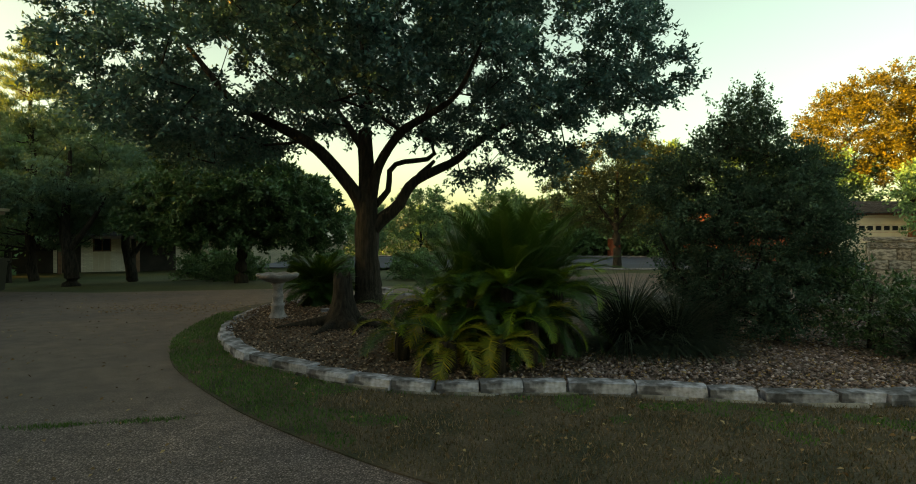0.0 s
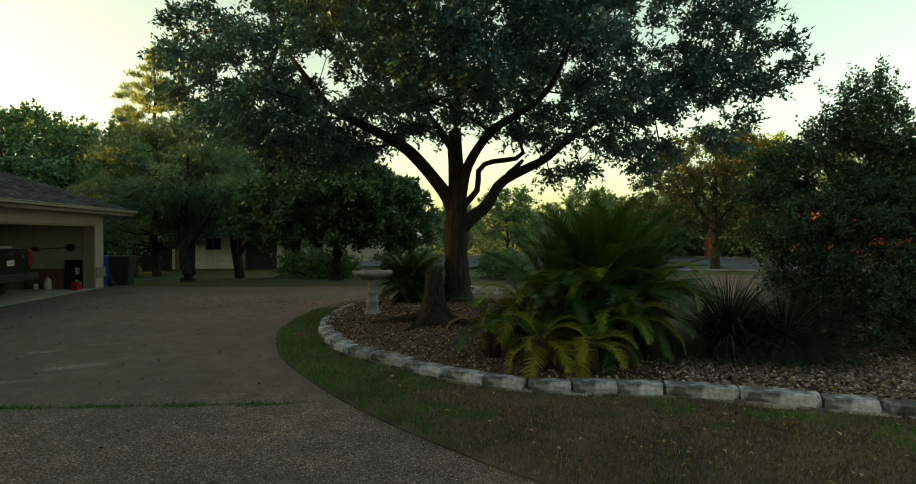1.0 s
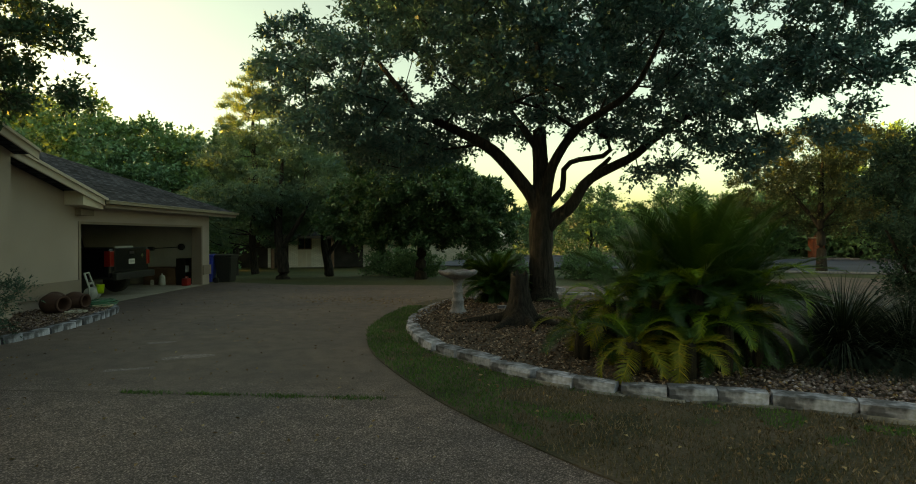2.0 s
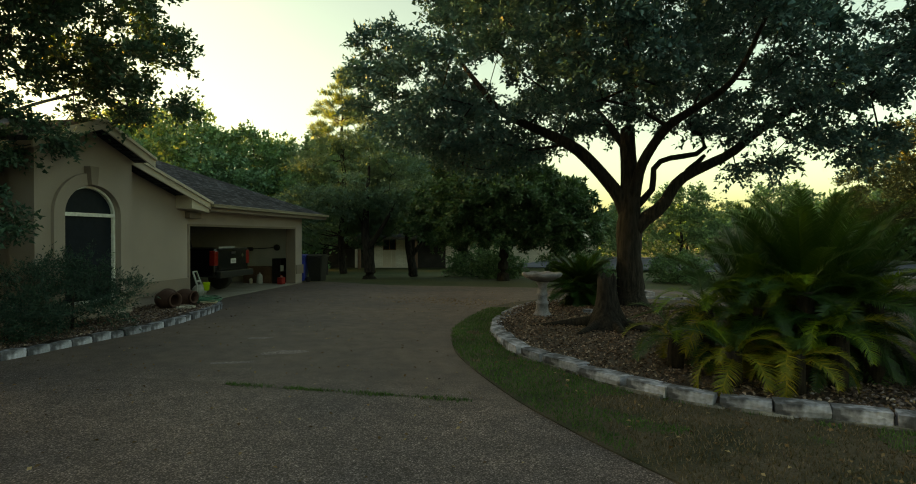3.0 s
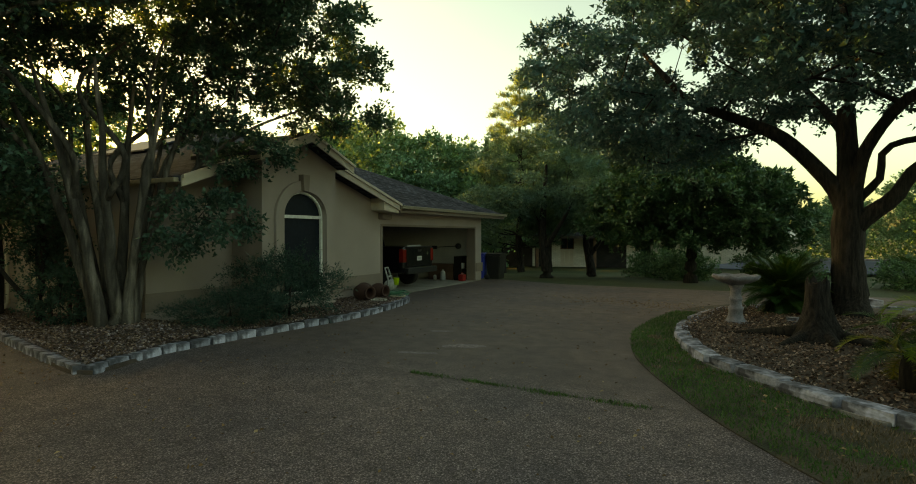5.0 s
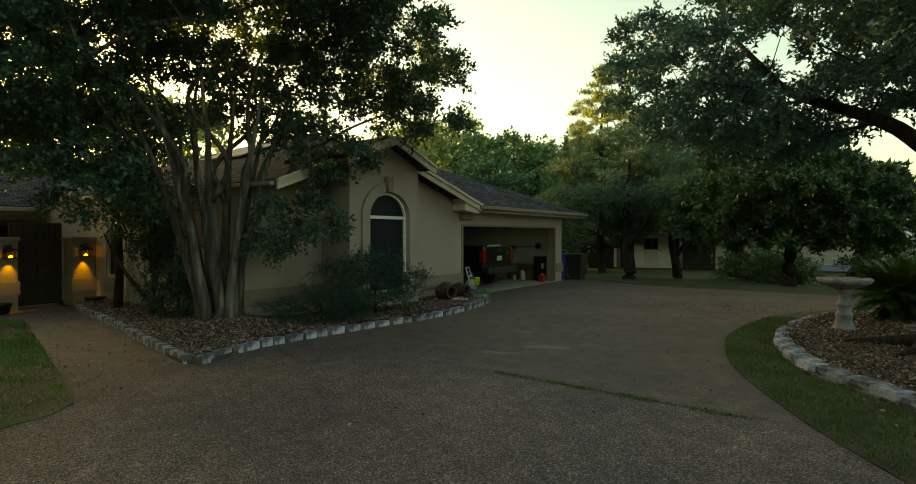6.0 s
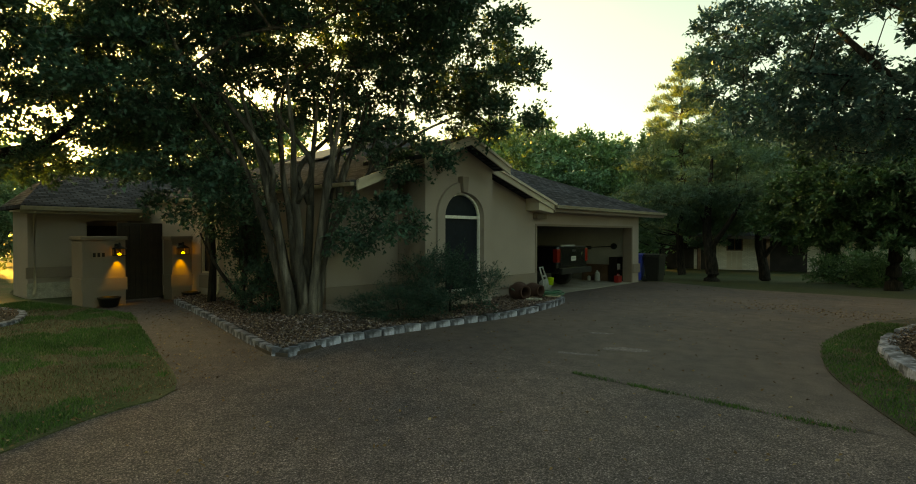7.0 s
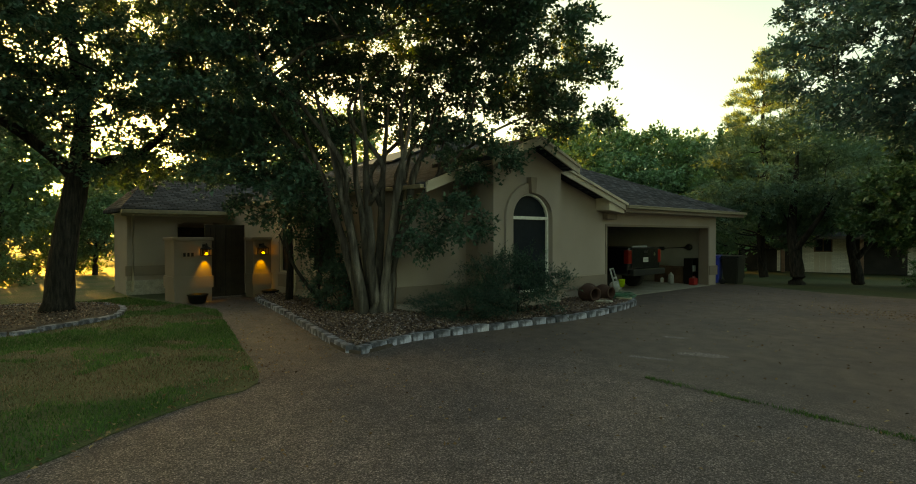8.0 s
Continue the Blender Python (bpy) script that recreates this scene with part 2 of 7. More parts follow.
M_CRBARK = bark_mat("smooth_flaking_bark", (0.03, 0.027, 0.025), (0.084, 0.076, 0.07), (2.5, 2.45, 2.4), 13, 0.58, 0.6, 0.02)
M_STUMP = bark_mat("weathered_stump_wood", (0.0071, 0.0059, 0.0059), (0.0297, 0.026, 0.0248), (0.972, 0.972, 0.972), 26, 0.6, 1.0, 0.03)
M_STUCCO = surface("tan_stucco", (0.333, 0.279, 0.258), (0.392, 0.328, 0.307), 0.8, 70, 0.92, bumps=0.5, dist=0.012, spread=0.07)
# Serves the darker bands, and stands for shade on keystone and piers.
M_STUCCO2 = surface("trim_and_shade_stucco", (0.211, 0.168, 0.145), (0.253, 0.202, 0.176), 1.0, 70, 0.92, bumps=0.4, dist=0.01, spread=0.07)
M_TRIM = surface("cream_trim_paint", (0.5, 0.43, 0.358), (0.58, 0.5, 0.418), 1.5, 30, 0.6, bumps=0.1, spread=0.05)
M_WHITE = plain("white_frame_paint", (0.8, 0.82, 0.8), 0.5)
M_PANE = plain("dark_glass", (0.011, 0.0165, 0.026), 0.4, 0.0, 0.12)
M_SHINGLE = shingle_mat()
M_PAINTBRICK = wall_brick_mat()
M_DARKWOOD = surface("dark_stained_wood", (0.018, 0.012, 0.009), (0.035, 0.024, 0.018), 3, 40, 0.6, bumps=0.3)
M_BROWNWOOD = surface("brown_wood", (0.11, 0.06, 0.04), (0.18, 0.1, 0.065), 4, 30, 0.7, bumps=0.3)
M_REDWOOD = surface("dark_red_painted_wood", (0.03, 0.009, 0.008), (0.055, 0.016, 0.013), 4, 30, 0.6, bumps=0.2)
M_STONE = piece_mat("limestone_block", [(0.0, (0.28, 0.292, 0.382)), (0.5, (0.42, 0.437, 0.566)), (1.0, (0.58, 0.593, 0.765))], dirt=(0.22, 0.2))
M_FOOT = piece_mat("dirty_footing_stone", [(0.0, (0.16, 0.15, 0.15)), (1.0, (0.34, 0.32, 0.32))], dirt=(0.3, 0.3))
M_RUBBLE = piece_mat("rubble_stone", [(0.0, (0.27, 0.26, 0.26)), (0.5, (0.42, 0.4, 0.4)), (0.85, (0.36, 0.28, 0.23)), (1.0, (0.56, 0.54, 0.54))])
M_MORTAR = surface("mortar", (0.14, 0.12, 0.1), (0.22, 0.2, 0.17), 4, 60, 0.95)
M_BRICK = piece_mat("red_brick", [(0.0, (0.26, 0.07, 0.045)), (1.0, (0.38, 0.12, 0.075))], dirt=(0.7, 0.6))
M_BATH = surface("weathered_concrete", (0.111, 0.113, 0.138), (0.255, 0.255, 0.312), 7, 50, 0.9, bumps=0.6, dist=0.008)
M_CONC = surface("cast_concrete", (0.34, 0.32, 0.29), (0.50, 0.47, 0.42), 5, 50, 0.9, bumps=0.5, dist=0.008)
M_SLAB = surface("garage_slab", (0.24, 0.215, 0.19), (0.34, 0.31, 0.275), 1.5, 40, 0.8, bumps=0.15)
M_ROAD = surface("asphalt_road", (0.025, 0.038, 0.075), (0.038, 0.054, 0.098), 0.5, 40, 0.85, bumps=0.3)
M_PLASTER = surface("garage_plaster", (0.42, 0.42, 0.40), (0.52, 0.52, 0.49), 1.2, 30, 0.9, bumps=0.1, spread=0.05)
M_CHIP = island_mat("bark_mulch", [(0.0, (0.0403, 0.0242, 0.021)), (0.4, (0.1254, 0.0748, 0.0567)), (0.75, (0.2408, 0.154, 0.1176)), (1.0, (0.4816, 0.363, 0.315))])
M_LEAFLIT = island_mat("dead_leaf", [(0.0, (0.09, 0.05, 0.025)), (0.6, (0.24, 0.14, 0.07)), (1.0, (0.42, 0.31, 0.18))])
M_PEB = island_mat("river_pebble", [(0.0, (0.0617, 0.0408, 0.0428)), (0.5, (0.1609, 0.1144, 0.1182)), (0.85, (0.2711, 0.2101, 0.2218)), (1.0, (0.5173, 0.4441, 0.5032))], 0.8)
M_TRUCK = plain("black_car_paint", (0.006, 0.006, 0.008), 0.25, 0.0, 0.5)
M_RUBBER = plain("black_rubber", (0.015, 0.015, 0.015), 0.8)
M_REDLENS = plain("red_lens", (0.22, 0.01, 0.008), 0.2)
M_CHROME = plain("chrome", (0.6, 0.6, 0.6), 0.2, 1.0)
M_PLATE = plain("pale_plate", (0.6, 0.6, 0.58), 0.5)
M_BLUE = plain("blue_plastic", (0.018, 0.05, 0.42), 0.45)
M_BLACKPL = plain("black_plastic", (0.016, 0.018, 0.018), 0.5)
M_RED = plain("red_plastic", (0.28, 0.012, 0.014), 0.45)
M_LIME = plain("lime_plastic", (0.36, 0.56, 0.03), 0.5)
M_GUTTER = plain("dull_tan_metal", (0.30, 0.255, 0.19), 0.45)
# Near-black, so indoor shade and shaded recesses sit in the board colour.
M_SHADEBOARD = surface("shade_dark_board", (0.016, 0.015, 0.015), (0.032, 0.029, 0.028), 1.5, 30, 0.9, bumps=0.2)
M_GREYPL = plain("grey_plastic", (0.32, 0.34, 0.34), 0.5)
M_TERRA = plain("terracotta", (0.058, 0.024, 0.02), 0.85)
M_TAN = plain("tan_plastic", (0.45, 0.38, 0.28), 0.6)
M_HOSE = plain("green_hose", (0.03, 0.16, 0.10), 0.45)
M_IRON = plain("dark_iron", (0.02, 0.018, 0.016), 0.55, 0.6)
M_BULB = glow("amber_bulb", (1.0, 0.40, 0.03), 4.0)
M_PANELPV = plain("solar_cell", (0.03, 0.04, 0.06), 0.55, 0.0, 0.2)


# ---------------------------------------------------------------- mesh helpers
def part(name, bm, material, parent=None, label=""):
    me = bpy.data.meshes.new(name)
    bm.to_mesh(me)
    bm.free()
    me.materials.append(material)
    ob = new(name, me)
    ob.parent = parent
    if label:
        tagged(ob, label)
    return ob


def share(name, me, parent, m):
    ob = new(name, me)
    ob.parent = parent
    ob.matrix_basis = m
    return ob


def thing(name, m, label, category, group="", kind=""):
    e = new(name)
    e.empty_display_size = 0.2
    e.matrix_basis = m
    return tagged(e, label, category, group, kind)


def box(bm, x0, x1, y0, y1, z0, z1, bevel=0.0):
    made = bmesh.ops.create_cube(bm, size=1.0, matrix=Matrix.LocRotScale(((x0 + x1) / 2, (y0 + y1) / 2, (z0 + z1) / 2), None, (x1 - x0, y1 - y0, z1 - z0)))
    if bevel:
        es = list({e for v in made["verts"] for e in v.link_edges})
        bmesh.ops.bevel(bm, geom=es, offset=bevel, segments=2, affect="EDGES", profile=0.5)
    return bm


def boxes(*rows, bevel=0.0):
    bm = bmesh.new()
    for r in rows:
        box(bm, *r, bevel=bevel)
    if len(rows) > 1 and not bevel:
        bmesh.ops.remove_doubles(bm, verts=bm.verts[:], dist=1e-4)
    return bm


def prism(bm, poly, y0, y1):
    """An upright plate: poly of (x, z) pushed from y0 to y1."""
    a = [bm.verts.new((x, y0, z)) for x, z in poly]
    b = [bm.verts.new((x, y1, z)) for x, z in poly]
    bm.faces.new(a)
    bm.faces.new(b[::-1])
    n = len(poly)
    for i in range(n):
        bm.faces.new((a[i], b[i], b[(i + 1) % n], a[(i + 1) % n]))
    bmesh.ops.recalc_face_normals(bm, faces=bm.faces)


def slab(bm, poly3, thick):
    """A plate under a polygon in space."""
    a = [bm.verts.new(p) for p in poly3]
    b = [bm.verts.new((p[0], p[1], p[2] - thick)) for p in poly3]
    bm.faces.new(a)
    bm.faces.new(b[::-1])
    n = len(poly3)
    for i in range(n):
        bm.faces.new((a[i], b[i], b[(i + 1) % n], a[(i + 1) % n]))
    bmesh.ops.recalc_face_normals(bm, faces=bm.faces)


def lathe(bm, profile, seg=20, centre=(0, 0)):
    rings = []
    for r, z in profile:
        rings.append([bm.verts.new((centre[0] + r * math.cos(2 * math.pi * i / seg), centre[1] + r * math.sin(2 * math.pi * i / seg), z)) for i in range(seg)])
    for p, q in zip(rings, rings[1:]):
        for i in range(seg):
            bm.faces.new((p[i], p[(i + 1) % seg], q[(i + 1) % seg], q[i]))
    bm.faces.new(rings[0][::-1])
    bm.faces.new(rings[-1])
    for f in bm.faces:
        f.smooth = True
    return bm


def tube(bm, pts, radii, seg=8, rough=0.0, rnd=None):
    pts = [Vector(p) for p in pts]
    rings = []
    for i, p in enumerate(pts):
        d = (pts[min(i + 1, len(pts) - 1)] - pts[max(i - 1, 0)]).normalized()
        s = d.orthogonal().normalized()
        if abs(d.z) < 0.999:
            s = d.cross(Vector((0, 0, 1))).normalized()
        t = d.cross(s)
        r = radii[i] if isinstance(radii, (list, tuple)) else radii
        ring = []
        for k in range(seg):
            a = 2 * math.pi * k / seg
            rr = r * (1 + (rnd.uniform(-rough, rough) if rnd else 0))
            ring.append(bm.verts.new(p + (s * math.cos(a) + t * math.sin(a)) * rr))
        rings.append(ring)
    for p, q in zip(rings, rings[1:]):
        for k in range(seg):
            f = bm.faces.new((p[k], p[(k + 1) % seg], q[(k + 1) % seg], q[k]))
            f.smooth = True
    bm.faces.new(rings[0][::-1])
    bm.faces.new(rings[-1])
    return bm


def mesh_from(name, verts, faces_n, loops, material, smooth=False):
    """A mesh from arrays: verts (n, 3), faces all of faces_n corners, loops flat."""
    me = bpy.data.meshes.new(name)
    nf = len(loops) // faces_n
    me.vertices.add(len(verts))
    me.vertices.foreach_set("co", np.asarray(verts, np.float32).ravel())
    me.loops.add(len(loops))
    me.loops.foreach_set("vertex_index", np.asarray(loops, np.int32))
    me.polygons.add(nf)
    me.polygons.foreach_set("loop_start", np.arange(0, nf * faces_n, faces_n, dtype=np.int32))
    me.update(calc_edges=True)
    me.validate()
    if smooth:
        me.polygons.foreach_set("use_smooth", np.ones(nf, bool))
    me.materials.append(material)
    return me


def leaves_mesh(name, centres, length, width, rng, material, up=0.6, along=None, fold=0.25):
    """One four-sided leaf at each centre."""
    n = len(centres)
    nrm = rng.normal(size=(n, 3))
    nrm[:, 2] = np.abs(nrm[:, 2]) + up
    nrm /= np.linalg.norm(nrm, axis=1)[:, None]
    d = rng.normal(size=(n, 3)) if along is None else along + rng.normal(size=(n, 3)) * 0.5
    d -= nrm * (d * nrm).sum(1)[:, None]
    d /= np.linalg.norm(d, axis=1)[:, None] + 1e-9
    s = np.cross(nrm, d)
    L = length * rng.uniform(0.6, 1.25, n)[:, None]
    W = width * rng.uniform(0.6, 1.25, n)[:, None]
    c = np.asarray(centres)
    lift = nrm * W * fold
    v = np.stack([c - d * L / 2, c + s * W / 2 + lift, c + d * L / 2, c - s * W / 2 + lift], 1).reshape(-1, 3)
    return mesh_from(name, v, 4, np.arange(4 * n), material)


def flat_poly(name, pts, z, material, parent=None):
    bm = bmesh.new()
    vs = [bm.verts.new((x, y, z)) for x, y in pts]
    f = bm.faces.new(vs)
    bmesh.ops.triangulate(bm, faces=[f])
    bmesh.ops.recalc_face_normals(bm, faces=bm.faces)
    ob = part(name, bm, material, parent)
    if ob.data.polygons[0].normal.z < 0:
        ob.data.flip_normals()
    return ob


def smooth_line(pts, step=0.25, closed=False):
    """A Catmull-Rom line through pts at even steps."""
    P = [Vector((*p, 0)[:3]) if len(p) == 2 else Vector(p) for p in pts]
    n = len(P)
    out = []
    for i in range(n if closed else n - 1):
        a, b, c, d = (P[(i - 1) % n] if closed or i > 0 else P[0] * 2 - P[1], P[i], P[(i + 1) % n], P[(i + 2) % n] if closed or i + 2 < n else P[-1] * 2 - P[-2])
        k = max(2, int((c - b).length / (step / 4)))
        for j in range(k):
            t = j / k
            out.append(0.5 * ((2 * b) + (c - a) * t + (2 * a - 5 * b + 4 * c - d) * t * t + (3 * b - a - 3 * c + d) * t ** 3))
    out.append(P[0] if closed else P[-1])
    res, acc = [out[0]], 0.0
    for p, q in zip(out, out[1:]):
        acc += (q - p).length
        if acc >= step:
            res.append(q)
            acc = 0.0
    return res


def inside(poly, x, y):
    """Which of the points x, y lie in the polygon."""
    res = np.zeros(len(x), bool)
    n = len(poly)
    for i in range(n):
        (x0, y0), (x1, y1) = poly[i], poly[(i + 1) % n]
        cross = ((y0 > y) != (y1 > y)) & (x < (x1 - x0) * (y - y0) / ((y1 - y0) or 1e-9) + x0)
        res ^= cross
    return res


def scatter(poly, count, rng):
    p = np.array(poly)
    lo, hi = p.min(0), p.max(0)
    x = rng.uniform(lo[0], hi[0], count * 3)
    y = rng.uniform(lo[1], hi[1], count * 3)
    k = inside(poly, x, y)
    return np.stack([x[k][:count], y[k][:count]], 1)


# ---------------------------------------------------------------- trees
def grow(limbs, attract, rng, tip=0.007, power=2.2, seg_len=0.55, wobble=0.12):
    """A skeleton: limbs given as polylines of (x, y, z, r), then twigs out to every attracting point."""
    pos, par, rad = [], [], []
    for limb in limbs:
        prev = -1
        if pos:
            d = [(Vector(limb[0][:3]) - q).length for q in pos]
            prev = int(np.argmin(d))
        for i, (x, y, z, r) in enumerate(limb):
            pos.append(Vector((x, y, z)))
            par.append(prev)
            rad.append(r)
            prev = len(pos) - 1
    root = pos[0]
    base = len(pos)
    P = np.array([list(p) for p in pos] + [[0, 0, 0]] * (len(attract) * 12))
    cnt = len(pos)
    level = 1.0
    order = np.argsort(np.linalg.norm(attract - np.array(root), axis=1))
    ends = []
    for k in order:
        a = attract[k]
        d = np.linalg.norm(P[:cnt] - a, axis=1) + 0.35 * np.maximum(0, P[:cnt, 2] - a[2])
        d[: min(3, cnt)] += 2.0
        j = int(np.argmin(d))
        start = Vector(P[j])
        end = Vector(a)
        n = max(1, int((end - start).length / seg_len))
        prev = j
        for i in range(1, n + 1):
            t = i / n
            q = start.lerp(end, t)
            if i < n:
                q = q + Vector(rng.normal(size=3)) * wobble * (end - start).length / n + Vector((0, 0, 0.08 * math.sin(math.pi * t) * (end - start).length))
            if cnt >= len(P):
                break
            P[cnt] = q
            pos.append(q)
            par.append(prev)
            rad.append(0.0)
            prev = cnt
            cnt += 1
        ends.append(prev)
    kids = [[] for _ in pos]
    for i, p in enumerate(par):
        if p >= 0:
            kids[p].append(i)
    for i in range(len(pos) - 1, -1, -1):
        if i >= base:
            s = sum(rad[c] ** power for c in kids[i])
            rad[i] = max(tip, s ** (1 / power)) if kids[i] else tip
    for i in range(base, len(pos)):
        cap = rad[par[i]] * 0.95
        rad[i] = min(rad[i], cap)
    return pos, par, rad, ends


def skeleton_mesh(name, pos, par, rad, material, seg=7, rough=0.08, rng=None, first=0):
    """Tapered tubes along each edge, as one mesh."""
    V, F = [], []
    ang = np.linspace(0, 2 * np.pi, seg, endpoint=False)
    for i, p in enumerate(par):
        if p < 0:
            continue
        a, b = np.array(pos[p]), np.array(pos[i])
        d = b - a
        l = np.linalg.norm(d)
        if l < 1e-6:
            continue
        d = d / l
        ref = np.array((0, 0, 1.0)) if abs(d[2]) < 0.9 else np.array((1.0, 0, 0))
        s = np.cross(d, ref)
        s /= np.linalg.norm(s)
        t = np.cross(d, s)
        k = seg if rad[i] > 0.03 else 4
        an = np.linspace(0, 2 * np.pi, k, endpoint=False)
        ra = min(rad[p], rad[i] * 1.6)
        o = len(V)
        for r, c in ((ra, a - d * ra * 0.25), (rad[i], b)):
            w = r * (1 + (rng.uniform(-rough, rough, k) if rng is not None and k > 4 else 0))
            V.extend(c + (np.cos(an) * w)[:, None] * s + (np.sin(an) * w)[:, None] * t)
        for q in range(k):
            F += [o + q, o + (q + 1) % k, o + k + (q + 1) % k, o + k + q]
    return mesh_from(name, np.array(V), 4, np.array(F), material, True)


def lobes(spec, rng, spacing):
    """Points spread through ellipsoid lobes (x, y, z, rx, ry, rz), more of them near the outside, none closer than spacing."""
    out = []
    for x, y, z, rx, ry, rz in spec:
        vol = 4.2 * rx * ry * rz
        for _ in range(int(vol / spacing ** 3 * 2.2) + 6):
            d = rng.normal(size=3)
            d /= np.linalg.norm(d)
            q = np.array((x, y, z)) + d * (rng.uniform(0.25, 1) ** 0.5) * np.array((rx, ry, rz))
            if not out or np.min(np.linalg.norm(np.array(out) - q, axis=1)) > spacing:
                out.append(q)
    return np.array(out)


def tri_leaves(name, c, d, length, width, rng, material, up=0.6):
    """One small pointed leaf at each place c, lying along d."""
    n = len(c)
    nrm = rng.normal(size=(n, 3))
    nrm[:, 2] = np.abs(nrm[:, 2]) + up
    d = d / (np.linalg.norm(d, axis=1)[:, None] + 1e-9)
    nrm -= d * (d * nrm).sum(1)[:, None]
    nrm /= np.linalg.norm(nrm, axis=1)[:, None] + 1e-9
    s = np.cross(nrm, d)
    L = length * rng.uniform(0.6, 1.3, n)[:, None]
    W = width * rng.uniform(0.7, 1.3, n)[:, None]
    m = c + d * L * 0.3
    v = np.stack([m + s * W / 2, c + d * L, m - s * W / 2, c], 1)
    k = np.arange(n) % 2 == 0
    v[k, 3] = v[k, 0] * 0.5 + v[k, 2] * 0.5 - (d * L)[k] * 0.45
    return mesh_from(name, v[:, :3].reshape(-1, 3), 3, np.arange(3 * n), material)


def sprays(points, count, leaves, length, rng, heart, flat=0.6, lift=0.1, outward=0.55):
    """Leafy twigs that fan out of each point, most of them away from the crown's heart: leaf places, leaf directions, twig starts and ends."""
    n = len(points)
    out = points - heart
    out = out / (np.linalg.norm(out, axis=1)[:, None] + 1e-9)
    d = rng.normal(size=(n, count, 3)) * np.array((1, 1, flat)) * 0.62 + out[:, None, :] * outward + np.array((0, 0, lift))
    d /= np.linalg.norm(d, axis=2)[:, :, None]
    o = points[:, None, :] + np.clip(rng.normal(size=(n, count, 3)), -1.5, 1.5) * length * 0.3 * np.array((1, 1, flat))
    ln = length * rng.uniform(0.55, 1.25, (n, count))[:, :, None]
    t = rng.uniform(0.05, 1.0, (n, count, leaves)) ** 0.85
    p = o[:, :, None, :] + (d * ln)[:, :, None, :] * t[..., None]
    p[..., 2] -= 0.16 * length * t ** 2
    p += np.clip(rng.normal(size=p.shape), -1.8, 1.8) * length * 0.085
    a = d[:, :, None, :] * 0.7 + rng.normal(size=p.shape) * 0.62
    end = o + d * ln
    end[..., 2] -= 0.16 * length
    return p.reshape(-1, 3), a.reshape(-1, 3), o.reshape(-1, 3), end.reshape(-1, 3)


def tree(name, m, label, category, limbs, spec, seed, leaf, bark, spacing, per, radius, size, flat=0.6, group="", gaps=(), twigs=14, up=0.6, tip=0.007, seg_len=0.55, lift=0.1, outward=0.55, holes=None):
    """per leaves of the given size on twigs of about the length radius, round points spread through the crown's lobes."""
    rng = np.random.default_rng(seed)
    t = thing(name, m, label, category, group)
    pts = lobes(spec, rng, spacing)
    if holes is not None:
        pts = pts[[noise.noise(Vector(q) * 0.62 + Vector((seed, 0, 0))) > holes or q[2] < 4.1 for q in pts]]
    for gx, gy, gz, gr in gaps:
        pts = pts[np.linalg.norm(pts - np.array((gx, gy, gz)), axis=1) > gr]
    pos, par, rad, ends = grow(limbs, pts, rng, tip=tip, seg_len=seg_len)
    rnd = random.Random(seed)
    for i, limb in enumerate(limbs):
        line = smooth_line([q[:3] for q in limb], 0.22)
        given = np.array([q[:3] for q in limb])
        cum = np.concatenate([[0], np.cumsum(np.linalg.norm(np.diff(given, axis=0), axis=1))])
        run = np.concatenate([[0], np.cumsum([(b - a).length for a, b in zip(line, line[1:])])])
        r = np.interp(run / max(run[-1], 1e-6), cum / cum[-1], [q[3] for q in limb])
        part("trunk" if i == 0 else "limb", tube(bmesh.new(), line, [float(v) for v in r], 12 if r[0] > 0.1 else 8, 0.05, rnd), bark, t)
    n0 = sum(len(q) for q in limbs)
    tw = [p if i >= n0 else -1 for i, p in enumerate(par)]
    tagged(share("twig_mass", skeleton_mesh("twig_mass", pos, tw, rad, bark, rng=rng), t, Matrix()), kind="stuff")
    lo, hi = pts.min(0), pts.max(0)
    heart = np.array(((lo[0] + hi[0]) / 2, (lo[1] + hi[1]) / 2, lo[2] * 0.7 + hi[2] * 0.3))
    lv, al, o, e = sprays(pts, twigs, max(1, per // twigs), radius, rng, heart, flat, lift, outward)
    for gx, gy, gz, gr in gaps:
        keep = np.linalg.norm(lv - np.array((gx, gy, gz)), axis=1) > gr * 0.85
        lv, al = lv[keep], al[keep]
    share("crown", tri_leaves("crown", lv, al, size[0], size[1], rng, leaf, up), t, Matrix())
    w = np.array((0.004 + size[0] * 0.02, 0, 0))
    v = np.stack([o - w, o + w, e], 1).reshape(-1, 3)
    tagged(share("twig_spray", mesh_from("twig_spray", v, 3, np.arange(len(v)), bark), t, Matrix()), kind="stuff")
    return t


